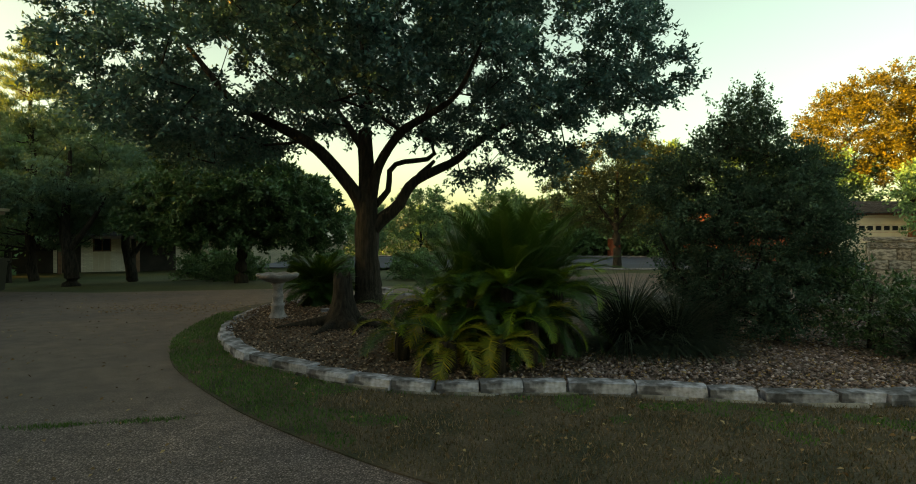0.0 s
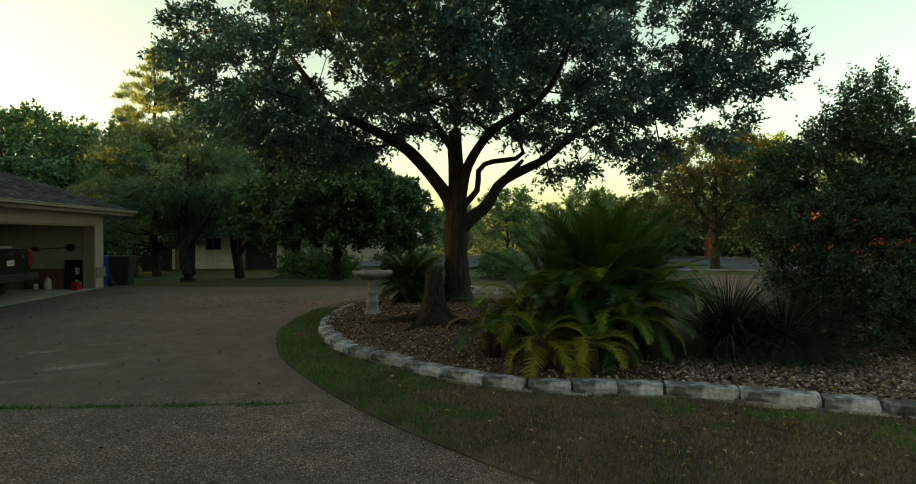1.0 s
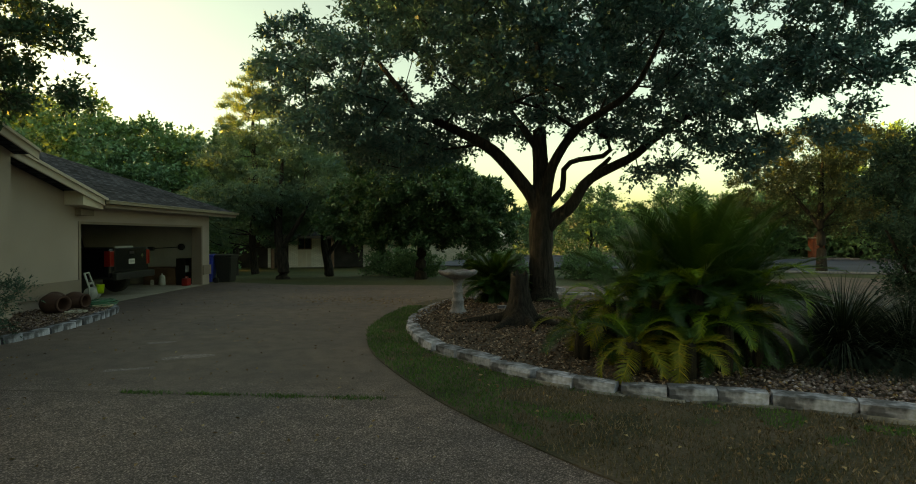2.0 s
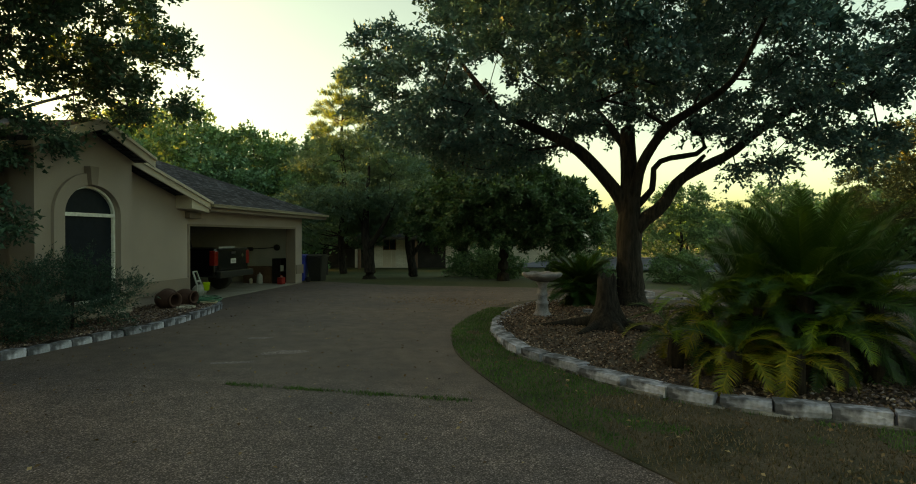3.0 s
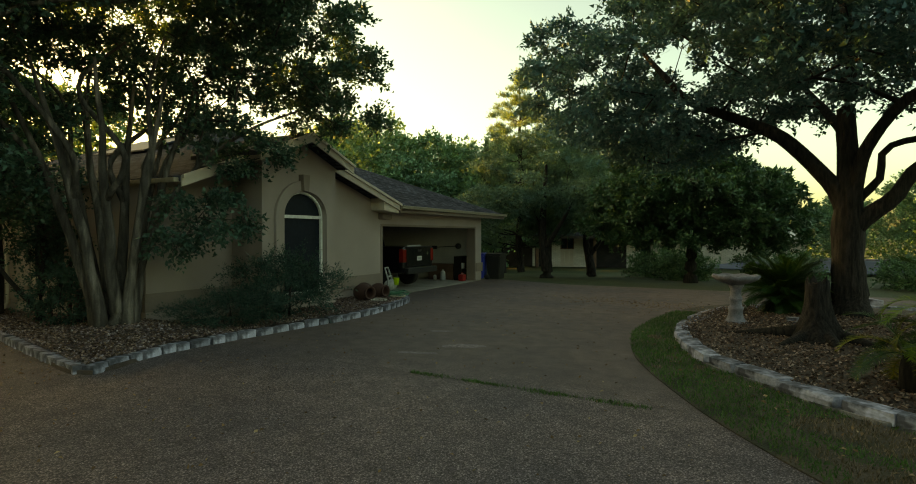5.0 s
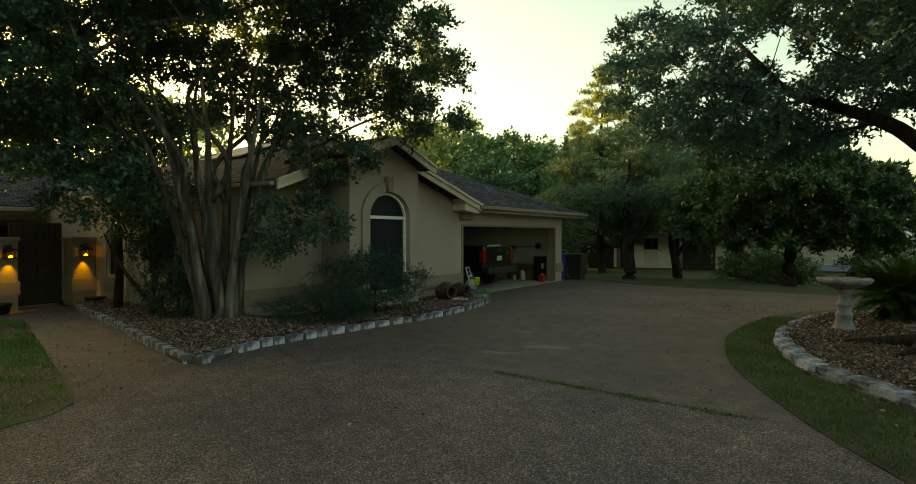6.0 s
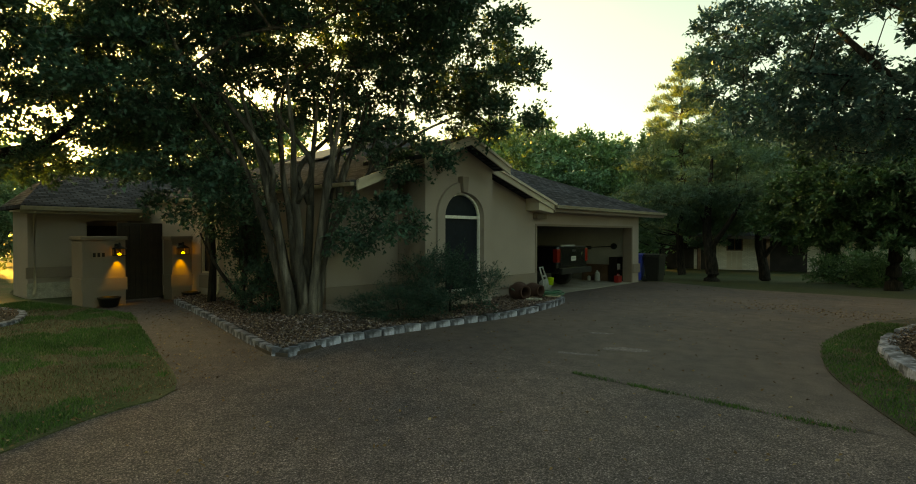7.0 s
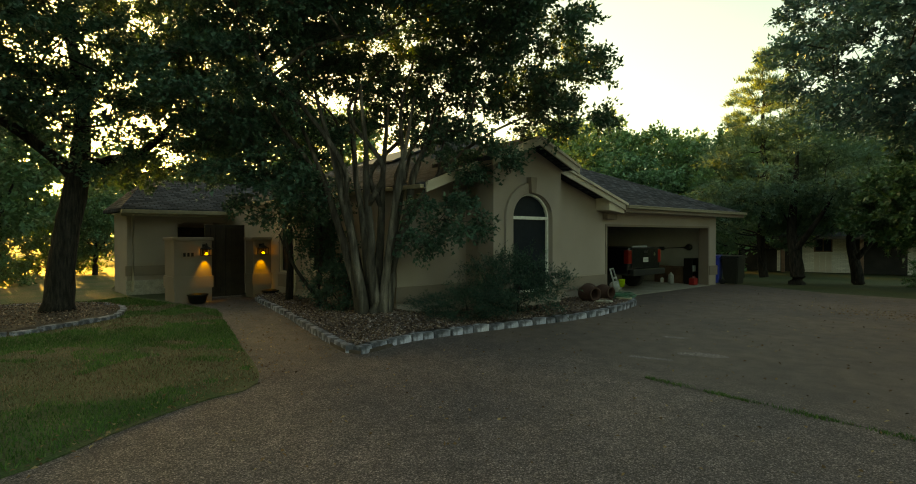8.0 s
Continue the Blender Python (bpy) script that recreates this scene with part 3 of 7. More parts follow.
def conifer(name, m, label, height, radius, seed, leaf, base=0.8, group="", count=40000, size=(0.2, 0.03)):
    """A tiered evergreen: level limbs that turn up at their tips, with tufts of needles along the outer half."""
    rng = np.random.default_rng(seed)
    t = thing(name, m, label, "tree", group)
    pos, par, rad = [], [], []
    k = 16
    for i in range(k + 1):
        pos.append(Vector((rng.normal() * 0.05, rng.normal() * 0.05, height * i / k)))
        par.append(i - 1)
        rad.append(0.2 * (1 - i / k) + 0.015)
    tufts = []
    tiers = 10
    for b in range(tiers):
        f = b / tiers
        z = base + (height - base) * f + rng.uniform(-0.1, 0.1)
        for q in range(7 if f < 0.8 else 4):
            L = radius * (1 - f) ** 0.8 * rng.uniform(0.65, 1.2) + 0.3
            a = rng.uniform(0, 6.283)
            j = min(k, int(round(z / height * k)))
            prev, start = j, pos[j] + Vector((0, 0, rng.uniform(-0.15, 0.15)))
            for s in range(1, 6):
                u = s / 5
                p = start + Vector((math.cos(a), math.sin(a), 0)) * L * u + Vector((0, 0, L * (0.05 + 0.3 * f) * u + 0.38 * L * u * u * u))
                pos.append(p)
                par.append(prev)
                rad.append(0.035 * (1 - u * 0.8) * (1 - 0.5 * f) + 0.004)
                prev = len(pos) - 1
                if s > 1:
                    for _ in range(2):
                        tufts.append((*(p + Vector(rng.normal(size=3)) * 0.11), math.cos(a), math.sin(a)))
    for _ in range(10):
        tufts.append((rng.normal() * 0.08, rng.normal() * 0.08, height - rng.uniform(0, 0.8), 0, 0))
    T = np.array(tufts)
    n = max(1, count // len(T))
    d = rng.normal(size=(len(T), n, 3)) * 0.55 + np.stack([T[:, 3], T[:, 4], np.full(len(T), 0.75)], 1)[:, None, :]
    c = T[:, None, :3] + rng.normal(size=(len(T), n, 3)) * np.array((0.13, 0.13, 0.05))
    share("trunk", skeleton_mesh("trunk", pos, par, rad, M_BARK, rng=rng), t, Matrix())
    share("crown", tri_leaves("crown", c.reshape(-1, 3), d.reshape(-1, 3), size[0], size[1], rng, leaf, 0.3), t, Matrix())
    return t


# ---------------------------------------------------------------- plan
TURN = 106.5
HOUSE = pose(0, 0, 0, 0, 0, TURN)


def hw(x, y, z=0.0):
    """From the house's own axes (x along the front, y into the house) to the world."""
    return HOUSE @ Vector((x, y, z))


def h2(x, y):
    p = hw(x, y)
    return (p.x, p.y)


def fall(x, y):
    """The ground drops gently away past the drive, on the neighbour's side."""
    k = max(0.0, min(1.0, (math.hypot(x, y) - 22) / 18)) * max(0.0, min(1.0, (-2 - x) / 8)) * max(0.0, min(1.0, (y - 12) / 8))
    return -0.8 * k


ISLAND_KERB = [(-4.38, 11.1), (-4.1, 9.95), (-3.55, 8.85), (-2.93, 7.97), (-2.18, 7.4), (-1.28, 6.75), (-0.29, 6.38), (1.44, 6.35), (2.67, 6.15), (3.82, 5.98), (4.95, 6.0), (7.2, 6.3), (9.5, 7.5),
               (10.3, 9.5), (9.0, 12.6), (5.0, 15.4), (0.0, 16.2), (-3.0, 15.4), (-4.4, 13.3)]
ISLAND_EDGE = [(-5.35, 12.2), (-4.95, 9.9), (-4.3, 8.4), (-3.6, 7.3), (-2.35, 5.85), (-1.5, 5.06), (-0.87, 4.55), (-0.2, 4.07), (1.0, 3.4), (3.0, 2.7), (6.0, 2.5), (9.0, 3.5), (12.3, 7.0),
               (12.3, 11.5), (9.5, 15.2), (4.0, 17.0), (-1.0, 17.4), (-4.0, 16.4), (-5.3, 14.4)]
BED_FRONT = [(4.3, 7.7), (5.77, 8.03), (7.88, 7.86), (9.98, 7.66), (12.2, 7.95), (13.25, 8.4), (13.6, 8.95), (13.45, 9.42)]
BED_SIDE = [(4.3, 7.7), (4.74, 9.76), (5.37, 12.34), (6.1, 15.9)]
LAWN_EDGE = [(-14.9, 0.25), (-13.2, 0.33), (-10.5, 0.42), (-7.6, 0.47), (-6.9, -0.25), (-6.22, -0.9), (-5.44, -1.56), (-4.5, -3.2), (-3.8, -6.0), (-3.4, -12.0)]

# ---------------------------------------------------------------- ground
bm = bmesh.new()
bmesh.ops.create_grid(bm, x_segments=160, y_segments=160, size=160)
for v in bm.verts:
    d = math.hypot(v.co.x, v.co.y)
    f = 0.12 + 0.88 * (d / 160) ** 1.2 if d < 160 else 1.0
    v.co.x *= f
    v.co.y *= f
    v.co.z = fall(v.co.x, v.co.y) - 0.03
    v.co.x *= 8 if d > 158 else 1
    v.co.y *= 8 if d > 158 else 1
tagged(part("ground", bm, M_FARLAWN), "patchy green and straw-coloured grass ground", "ground", kind="structure")

DRIVE = [(-3.4, -12), (4, -12), (7, -3), (13, 0), (20, 5), (24, 14), (20, 23), (8, 27.5), (3, 23), (-1.5, 20.2), (-5, 19.2), (-7.6, 18.6), (-11.2, 17.6), (-14.6, 17.9), (-15.3, 17.4)]
DRIVE += [h2(20.6, 9.45), h2(13.5, 9.45)] + [h2(x, y) for x, y in BED_FRONT[::-1][1:]] + [h2(x, y) for x, y in BED_SIDE[1:]] + [h2(6.3, 17.8), h2(5.0, 17.8)] + [(-16.0, -0.5), (-13, -0.3), (-8.6, -0.4), (-7.4, -1.8), (-6.2, -3.6), (-5.2, -6.0), (-4.6, -12)]
tagged(flat_poly("driveway", DRIVE, 0.0, M_AGG), "brown exposed-aggregate concrete driveway with stains", "driveway", kind="structure")

WALK = [(-7.62, 0.5), (-10.5, 0.45), (-13.2, 0.36), (-14.9, 0.28), (-17.3, 0.2), h2(6.2, 16.4)] + [h2(x, y) for x, y in BED_SIDE[::-1]]
tagged(flat_poly("walkway", WALK, 0.005, M_WALK), "reddish-brown concrete walk to the entry gate", "walkway", kind="structure")

for x, y, rx, ry, seed in ((-6.37, 6.62, 0.36, 0.17, 1), (-6.5, 5.8, 0.3, 0.09, 2), (-7.6, 7.4, 0.22, 0.1, 3)):
    pts = []
    for k in range(26):
        a = 2 * math.pi * k / 26
        f = 1 + 0.55 * noise.noise(Vector((math.cos(a) * 1.6, math.sin(a) * 1.6, seed * 3.7)))
        u, v = rx * f * math.cos(a), ry * f * math.sin(a)
        pts.append((x + u * 0.8 - v * 0.6, y + u * 0.6 + v * 0.8))
    tagged(flat_poly("pale_stain", pts, 0.003, M_BLEACH), "pale bleached stain on the drive", "stain", kind="structure")

# scored joints across the drive
bm = bmesh.new()
for a, b in (((-5.7, 4.85), (-2.5, 5.62)), ((-7.6, 0.5), (-8.5, 1.88)), ((-7.1, 4.55), (-5.7, 4.86)), ((-8.3, 12.9), (-5.2, 11.5))):
    d = Vector((b[0] - a[0], b[1] - a[1], 0))
    s = Vector((-d.y, d.x, 0)).normalized() * 0.006
    pts = [Vector((*a, 0.004)), Vector((*b, 0.004))]
    bm.faces.new([bm.verts.new(p) for p in (pts[0] - s, pts[1] - s, pts[1] + s, pts[0] + s)])
tagged(part("drive_joint", bm, M_DIRT), "dark scored joint filled with soil", "joint", kind="structure")

# street with its kerb
bm = boxes((4, 140, 30.5, 47, -0.02, 0.012), (-12, 4, 31.5, 47, -0.02, 0.012))
tagged(part("road", bm, M_ROAD), "blue-grey asphalt street", "road", kind="structure")
bm = boxes((3.0, 140, 30.1, 30.5, -0.02, 0.07), (-12, 140, 47, 47.5, -0.02, 0.13), bevel=0.03)
tagged(part("street_kerb", bm, M_BATH), "pale concrete street kerb", "kerb", kind="structure")


def sheet(name, outline, z, material, label, wob=0.02, step=0.35, rise=None):
    """A filled sheet with soft relief and a turned-down rim."""
    rim = smooth_line(outline, 0.3, True)[:-1]
    bm = bmesh.new()
    vs = [bm.verts.new((p.x, p.y, z)) for p in rim]
    f = bm.faces.new(vs)
    bmesh.ops.triangulate(bm, faces=[f])
    for _ in range(3):
        long = [e for e in bm.edges if e.calc_length() > step * 2]
        if not long:
            break
        bmesh.ops.subdivide_edges(bm, edges=long, cuts=1, use_grid_fill=False)
        bmesh.ops.triangulate(bm, faces=bm.faces[:])
    edge_v = {v for e in bm.edges if e.is_boundary for v in e.verts}
    for v in bm.verts:
        if v not in edge_v:
            v.co.z += noise.noise(v.co * 0.9) * wob + (rise(v.co.x, v.co.y) if rise else 0)
        else:
            v.co.z = z * 0.45
    be = [e for e in bm.edges if e.is_boundary]
    ext = bmesh.ops.extrude_edge_only(bm, edges=be)
    for g in ext["geom"]:
        if isinstance(g, bmesh.types.BMVert):
            g.co.z = -0.06
    bmesh.ops.recalc_face_normals(bm, faces=bm.faces)
    ob = part(name, bm, material)
    return tagged(ob, label, name.replace("_", " "), kind="structure")


sheet("island_lawn", ISLAND_EDGE, 0.03, M_LAWN, "thin drying lawn strip round the planting bed")
LAWN_POLY = LAWN_EDGE + [(-30, -14), (-30, -4), (-21.5, -2.6), (-17.6, -0.9)]
sheet("front_lawn", LAWN_POLY, 0.03, M_GREENLAWN, "shaded green front lawn with bare patches")


def mound(x, y):
    return 0.08 * math.exp(-((x + 2.0) ** 2 / 10 + (y - 13.0) ** 2 / 8)) + 0.02


sheet("planting_bed", ISLAND_KERB, 0.10, M_DIRT, "mulched planting bed on the island", rise=mound)
HBED = [h2(x, y) for x, y in BED_SIDE[::-1]] + [h2(x, y) for x, y in BED_FRONT[1:]] + [h2(10.9, 9.5), h2(6.85, 9.6), h2(6.85, 16.0)]


def crape_mound(x, y):
    return 0.15 * math.exp(-((x + 11.05) ** 2 + (y - 2.98) ** 2) / 0.9) + 0.02


sheet("house_bed", HBED, 0.12, M_DIRT, "dark soil bed along the house front", wob=0.02, rise=crape_mound)
TREE_RING = [(-15.0, -1.75), (-14.3, -1.85), (-13.3, -2.6), (-12.6, -3.4), (-12.8, -5.5), (-14.5, -6.5), (-17.2, -5.5), (-17.4, -3.0), (-16.3, -1.9)]
sheet("tree_ring_bed", TREE_RING, 0.12, M_DIRT, "mulched ring bed round a leaning oak", wob=0.03)


# ---------------------------------------------------------------- stone edging
def stone_meshes(seed, count, sx, sy, sz, material, name="stone"):
    out = []
    rnd = random.Random(seed)
    for _ in range(count):
        bm = boxes((-0.5, 0.5, -0.5, 0.5, 0, 1))
        bmesh.ops.subdivide_edges(bm, edges=bm.edges[:], cuts=1, use_grid_fill=True)
        for v in bm.verts:
            o3 = Vector((v.co.x, v.co.y, v.co.z - 0.5)) * 2
            corner = sum(1 for k in o3 if abs(k) > 0.9)
            pull = {3: 0.07, 2: 0.03, 1: -0.01}.get(corner, 0) + rnd.uniform(-0.04, 0.04)
            v.co -= Vector((o3.x * pull * 0.12, o3.y * pull, o3.z * pull * 0.8 if v.co.z > 0.4 else 0))
            v.co = Vector((v.co.x * sx, v.co.y * sy, v.co.z * sz))
        me = bpy.data.meshes.new(name)
        bm.to_mesh(me)
        bm.free()
        me.materials.append(material)
        out.append(me)
    return out


def edging(name, pts, label, length, width, height, seed, closed=False, courses=1, group="stone edging", z0=0.0, rock=None):
    """A line of rough limestone blocks."""
    t = thing(name, Matrix(), label, "stone edging", group)
    rnd = random.Random(seed)
    short = stone_meshes(seed, 4, length * 0.78, width, height, rock or M_STONE)
    long = stone_meshes(seed + 1, 4, length * 1.2, width, height, rock or M_STONE)
    line = smooth_line(pts, 0.03, closed) if len(pts) > 2 else [Vector((*p, 0)) for p in pts]
    for c in range(courses):
        s, i, total = rnd.uniform(0, 0.2), 0, 0.0
        cum = [0.0]
        for p, q in zip(line, line[1:]):
            cum.append(cum[-1] + (q - p).length)
        while True:
            big = rnd.random() < 0.5
            L = length * (1.2 if big else 0.78)
            mid = s + L / 2
            if mid + L / 2 > cum[-1]:
                break
            j = int(np.searchsorted(cum, mid))
            j = max(1, min(len(line) - 1, j))
            p = line[j]
            d = line[min(j + 4, len(line) - 1)] - line[max(j - 4, 0)]
            a = math.degrees(math.atan2(d.y, d.x)) + rnd.uniform(-3, 3)
            share("stone", rnd.choice(long if big else short), t, pose(p.x, p.y, z0 + c * height * 0.97 - 0.02, rnd.uniform(-3, 3), rnd.uniform(-2, 2), a) @ Matrix.Diagonal((0.985, rnd.uniform(0.85, 1.15), rnd.uniform(0.88, 1.08), 1)))
            s += L + rnd.uniform(0.008, 0.024)
    return t


edging("island_edging", ISLAND_KERB, "rough pale limestone slabs edging the island bed", 0.62, 0.24, 0.125, 5, True, z0=0.062)
edging("island_footing", ISLAND_KERB, "low dirty limestone footing under the island edging", 0.74, 0.29, 0.08, 6, True, rock=M_FOOT)
edging("bed_edging", [h2(x, y) for x, y in BED_FRONT], "small pale limestone blocks edging the house bed", 0.30, 0.17, 0.15, 8)
edging("bed_edging", [h2(x, y) for x, y in BED_SIDE], "small limestone blocks along the front walk", 0.33, 0.16, 0.15, 9)
edging("ring_edging", TREE_RING, "low concrete blocks round the oak's ring bed", 0.42, 0.14, 0.13, 10, True)


# ---------------------------------------------------------------- the house
house = thing("house", HOUSE, "single-storey tan stucco house with brown shingle roof and open garage", "house")
E_Z, SLOPE = 2.66, 0.40
F_Y = 9.5
L_Y = 10.1
AX, AZ = 9.6, 3.94


def gable_z(x):
    return AZ - (0.38 if x < AX else 0.285) * abs(x - AX)


# front wall, left of the garage door, up to the gable
bm = bmesh.new()
prism(bm, [(9.0, -0.05), (13.62, -0.05), (13.62, gable_z(13.62) - 0.12), (AX, AZ - 0.12), (9.0, gable_z(9.0) - 0.12)], F_Y, F_Y + 0.2)
prism(bm, [(6.8, -0.05), (9.0, -0.05), (9.0, gable_z(9.0) - 0.14), (6.8, gable_z(6.8) - 0.14)], L_Y, L_Y + 0.2)
prism(bm, [(8.8, -0.05), (9.0, -0.05), (9.0, gable_z(9.0) - 0.14), (8.8, gable_z(8.8) - 0.14)], F_Y + 0.002, L_Y - 0.002)
part("wall", bm, M_STUCCO, house)
# garage door wall: pier, header
bm = boxes((20.18, 20.75, F_Y, F_Y + 0.2, -0.05, 2.75), (13.62, 20.18, F_Y, F_Y + 0.2, 2.12, 2.75))
part("wall", bm, M_STUCCO, house)
# side walls and back
part("wall", boxes((20.55, 20.75, F_Y + 0.2, 21.5, -0.05, 2.7)), M_STUCCO, house)
part("wall", boxes((6.8, 20.75, 21.3, 21.5, -0.05, 2.7)), M_STUCCO, house)
# entry-side wall with two window openings
part("wall", boxes((6.8, 7.0, 10.3, 12.7, -0.05, 2.75), (6.8, 7.0, 12.7, 14.0, -0.05, 0.85), (6.8, 7.0, 12.7, 14.0, 2.25, 2.75), (6.8, 7.0, 14.0, 15.2, -0.05, 2.75), (6.8, 7.0, 15.2, 15.9, -0.05, 0.75), (6.8, 7.0, 15.2, 15.9, 2.3, 2.75), (6.8, 7.0, 15.9, 21.3, -0.05, 2.75)), M_STUCCO, house)

# projecting bay with the arched window
WX, WR, WH, WS, WB = 9.86, 0.69, 0.57, 2.21, 0.48
BL, BR_, BY = 8.6, 10.96, 9.0
bm = bmesh.new()
top = lambda x: AZ + 0.03 - 0.38 * abs(x - AX)
prism(bm, [(BL, 0.0), (WX - WR, 0.0), (WX - WR, top(WX - WR)), (BL, top(BL))], BY, F_Y - 0.002)
prism(bm, [(WX + WR, 0.0), (BR_, 0.0), (BR_, top(BR_)), (WX + WR, top(WX + WR))], BY, F_Y - 0.002)
prism(bm, [(WX - WR, 0.0), (WX + WR, 0.0), (WX + WR, WB), (WX - WR, WB)], BY, F_Y - 0.002)
N = 20
for i in range(N):
    a0, a1 = math.pi * (1 - i / N), math.pi * (1 - (i + 1) / N)
    x0, x1 = WX + WR * math.cos(a0), WX + WR * math.cos(a1)
    z0, z1 = WS + WH * math.sin(a0), WS + WH * math.sin(a1)
    prism(bm, [(x0, z0), (x1, z1), (x1, top(x1)), (x0, top(x0))], BY, F_Y - 0.002)
bmesh.ops.remove_doubles(bm, verts=bm.verts[:], dist=1e-4)
part("bay_wall", bm, M_STUCCO, house, "projecting stucco bay with an arched opening")

# raised band round the arch, keystone and base bands
bm = bmesh.new()
R0, R1 = WR + 0.004, WR + 0.24
for s in (-1, 1):
    xs = sorted((WX + s * R0, WX + s * R1))
    box(bm, xs[0], xs[1], BY - 0.07, BY + 0.01, 0.62, WS)
for i in range(N):
    a0, a1 = math.pi * i / N, math.pi * (i + 1) / N
    prism(bm, [(WX + r * math.cos(a), WS + (r - WR + WH) * math.sin(a)) for r, a in ((R0, a0), (R1, a0), (R1, a1), (R0, a1))], BY - 0.07, BY + 0.01)
part("arch_surround", bm, M_STUCCO, house, "raised stucco band round the arched window")
bm = bmesh.new()
prism(bm, [(WX - 0.165, WS + WH + 0.0), (WX - 0.015, WS + WH + 0.0), (WX + 0.02, WS + WH + 0.36), (WX - 0.2, WS + WH + 0.36)], BY - 0.16, BY - 0.02)
# The keystone's shadow is put into the darker stucco.
part("keystone", bm, M_STUCCO2, house)
for row in ((6.76, 8.8, L_Y - 0.05, L_Y + 0.001, 0.36, 0.7), (10.96, 13.62, F_Y - 0.05, F_Y + 0.001, 0.36, 0.7), (BL - 0.05, WX - R1, BY - 0.05, BY + 0.001, 0.36, 0.7), (WX + R1, BR_ + 0.05, BY - 0.05, BY + 0.001, 0.36, 0.7), (20.18, 20.8, F_Y - 0.05, F_Y + 0.001, 0.36, 0.7), (6.75, 6.801, 10.05, 15.9, 0.36, 0.7)):
    part("base_band", boxes(row), M_STUCCO2, house, "darker stucco band along the foot of the wall")

# arched window
win = part("window", boxes((WX - WR, WX + WR, BY + 0.12, BY + 0.14, WB, WS + WH)), M_PANE, house, "tall arched window with dark glass")
bm = bmesh.new()
for s in (-1, 1):
    xs = sorted((WX + s * WR, WX + s * (WR - 0.05)))
    box(bm, xs[0], xs[1], BY + 0.06, BY + 0.115, WB, WS)
box(bm, WX - WR, WX + WR, BY + 0.06, BY + 0.115, WB, WB + 0.045)
for i in range(N):
    a0, a1 = math.pi * i / N, math.pi * (i + 1) / N
    prism(bm, [(WX + r * math.cos(a), WS + (r - WR + WH) * math.sin(a)) for r, a in ((WR - 0.05, a0), (WR, a0), (WR, a1), (WR - 0.05, a1))], BY + 0.06, BY + 0.115)
part("frame", bm, M_WHITE, win)
part("transom_bar", boxes((WX - WR + 0.051, WX + WR - 0.051, BY + 0.055, BY + 0.118, WS - 0.035, WS + 0.035)), M_WHITE, win)

# side windows
for y0, y1, z0, z1 in ((12.7, 14.0, 0.85, 2.25), (15.2, 15.9, 0.75, 2.3)):
    w = part("window", boxes((6.9, 6.92, y0, y1, z0, z1)), M_PANE, house, "dark-paned window in the side wall")
    part("frame", boxes((6.83, 6.89, y0, y0 + 0.05, z0, z1), (6.83, 6.89, y1 - 0.05, y1, z0, z1), (6.83, 6.89, y0 + 0.05, y1 - 0.05, z0, z0 + 0.05), (6.83, 6.89, y0 + 0.05, y1 - 0.05, z1 - 0.05, z1)), M_TRIM, w)
part("downspout", tube(bmesh.new(), [(6.74, 14.75, 2.55), (6.74, 14.75, 0.45), (6.72, 14.7, 0.3), (6.6, 14.62, 0.22)], 0.04, 8), M_TRIM, house)

# garage opening frame
part("door_frame", boxes((13.62, 13.70, F_Y - 0.02, F_Y + 0.22, 0, 2.12), (20.1, 20.18, F_Y - 0.02, F_Y + 0.34, 0, 2.12), (13.70, 20.1, F_Y - 0.02, F_Y + 0.22, 2.06, 2.12)), M_STUCCO2, house)


# roofs
def roof(polys, thick=0.1):
    bm = bmesh.new()
    for p in polys:
        slab(bm, p, thick)
    uv = bm.loops.layers.uv.new("UVMap")
    for f in bm.faces:
        nrm = f.normal
        flat = Vector((nrm.x, nrm.y, 0))
        down = flat.normalized() if flat.length > 1e-4 else Vector((0, -1, 0))
        across = Vector((-down.y, down.x, 0))
        k = 1 / max(0.2, abs(nrm.z))
        for l in f.loops:
            l[uv].uv = (l.vert.co.dot(across), l.vert.co.dot(down) * k)
    return bm


RY, RZ = 15.5, E_Z + SLOPE * 6.5
part("roof", roof([
    [(13.9, 9.0, E_Z), (22.0, 9.0, E_Z), (15.6, RY, RZ), (12.8, RY, RZ), (AX, 12.45, AZ)],
    [(22.0, 9.0, E_Z), (22.0, 22.0, E_Z), (15.6, RY, RZ)],
    [(6.75, 22.0, E_Z), (12.8, RY, RZ), (15.6, RY, RZ), (22.0, 22.0, E_Z)],
    [(6.75, 9.05, gable_z(6.75)), (AX, 9.05, AZ), (AX, 12.45, AZ), (12.8, RY, RZ), (6.75, 22.0, gable_z(6.75))],
    [(AX, 9.05, AZ), (13.9, 9.05, gable_z(13.9)), (AX, 12.45, AZ)]]), M_SHINGLE, house, "weathered grey-brown asphalt shingle roof")
BE = (8.1, 11.06)
bay_z = lambda x: AZ + 0.09 - 0.383 * abs(x - AX)
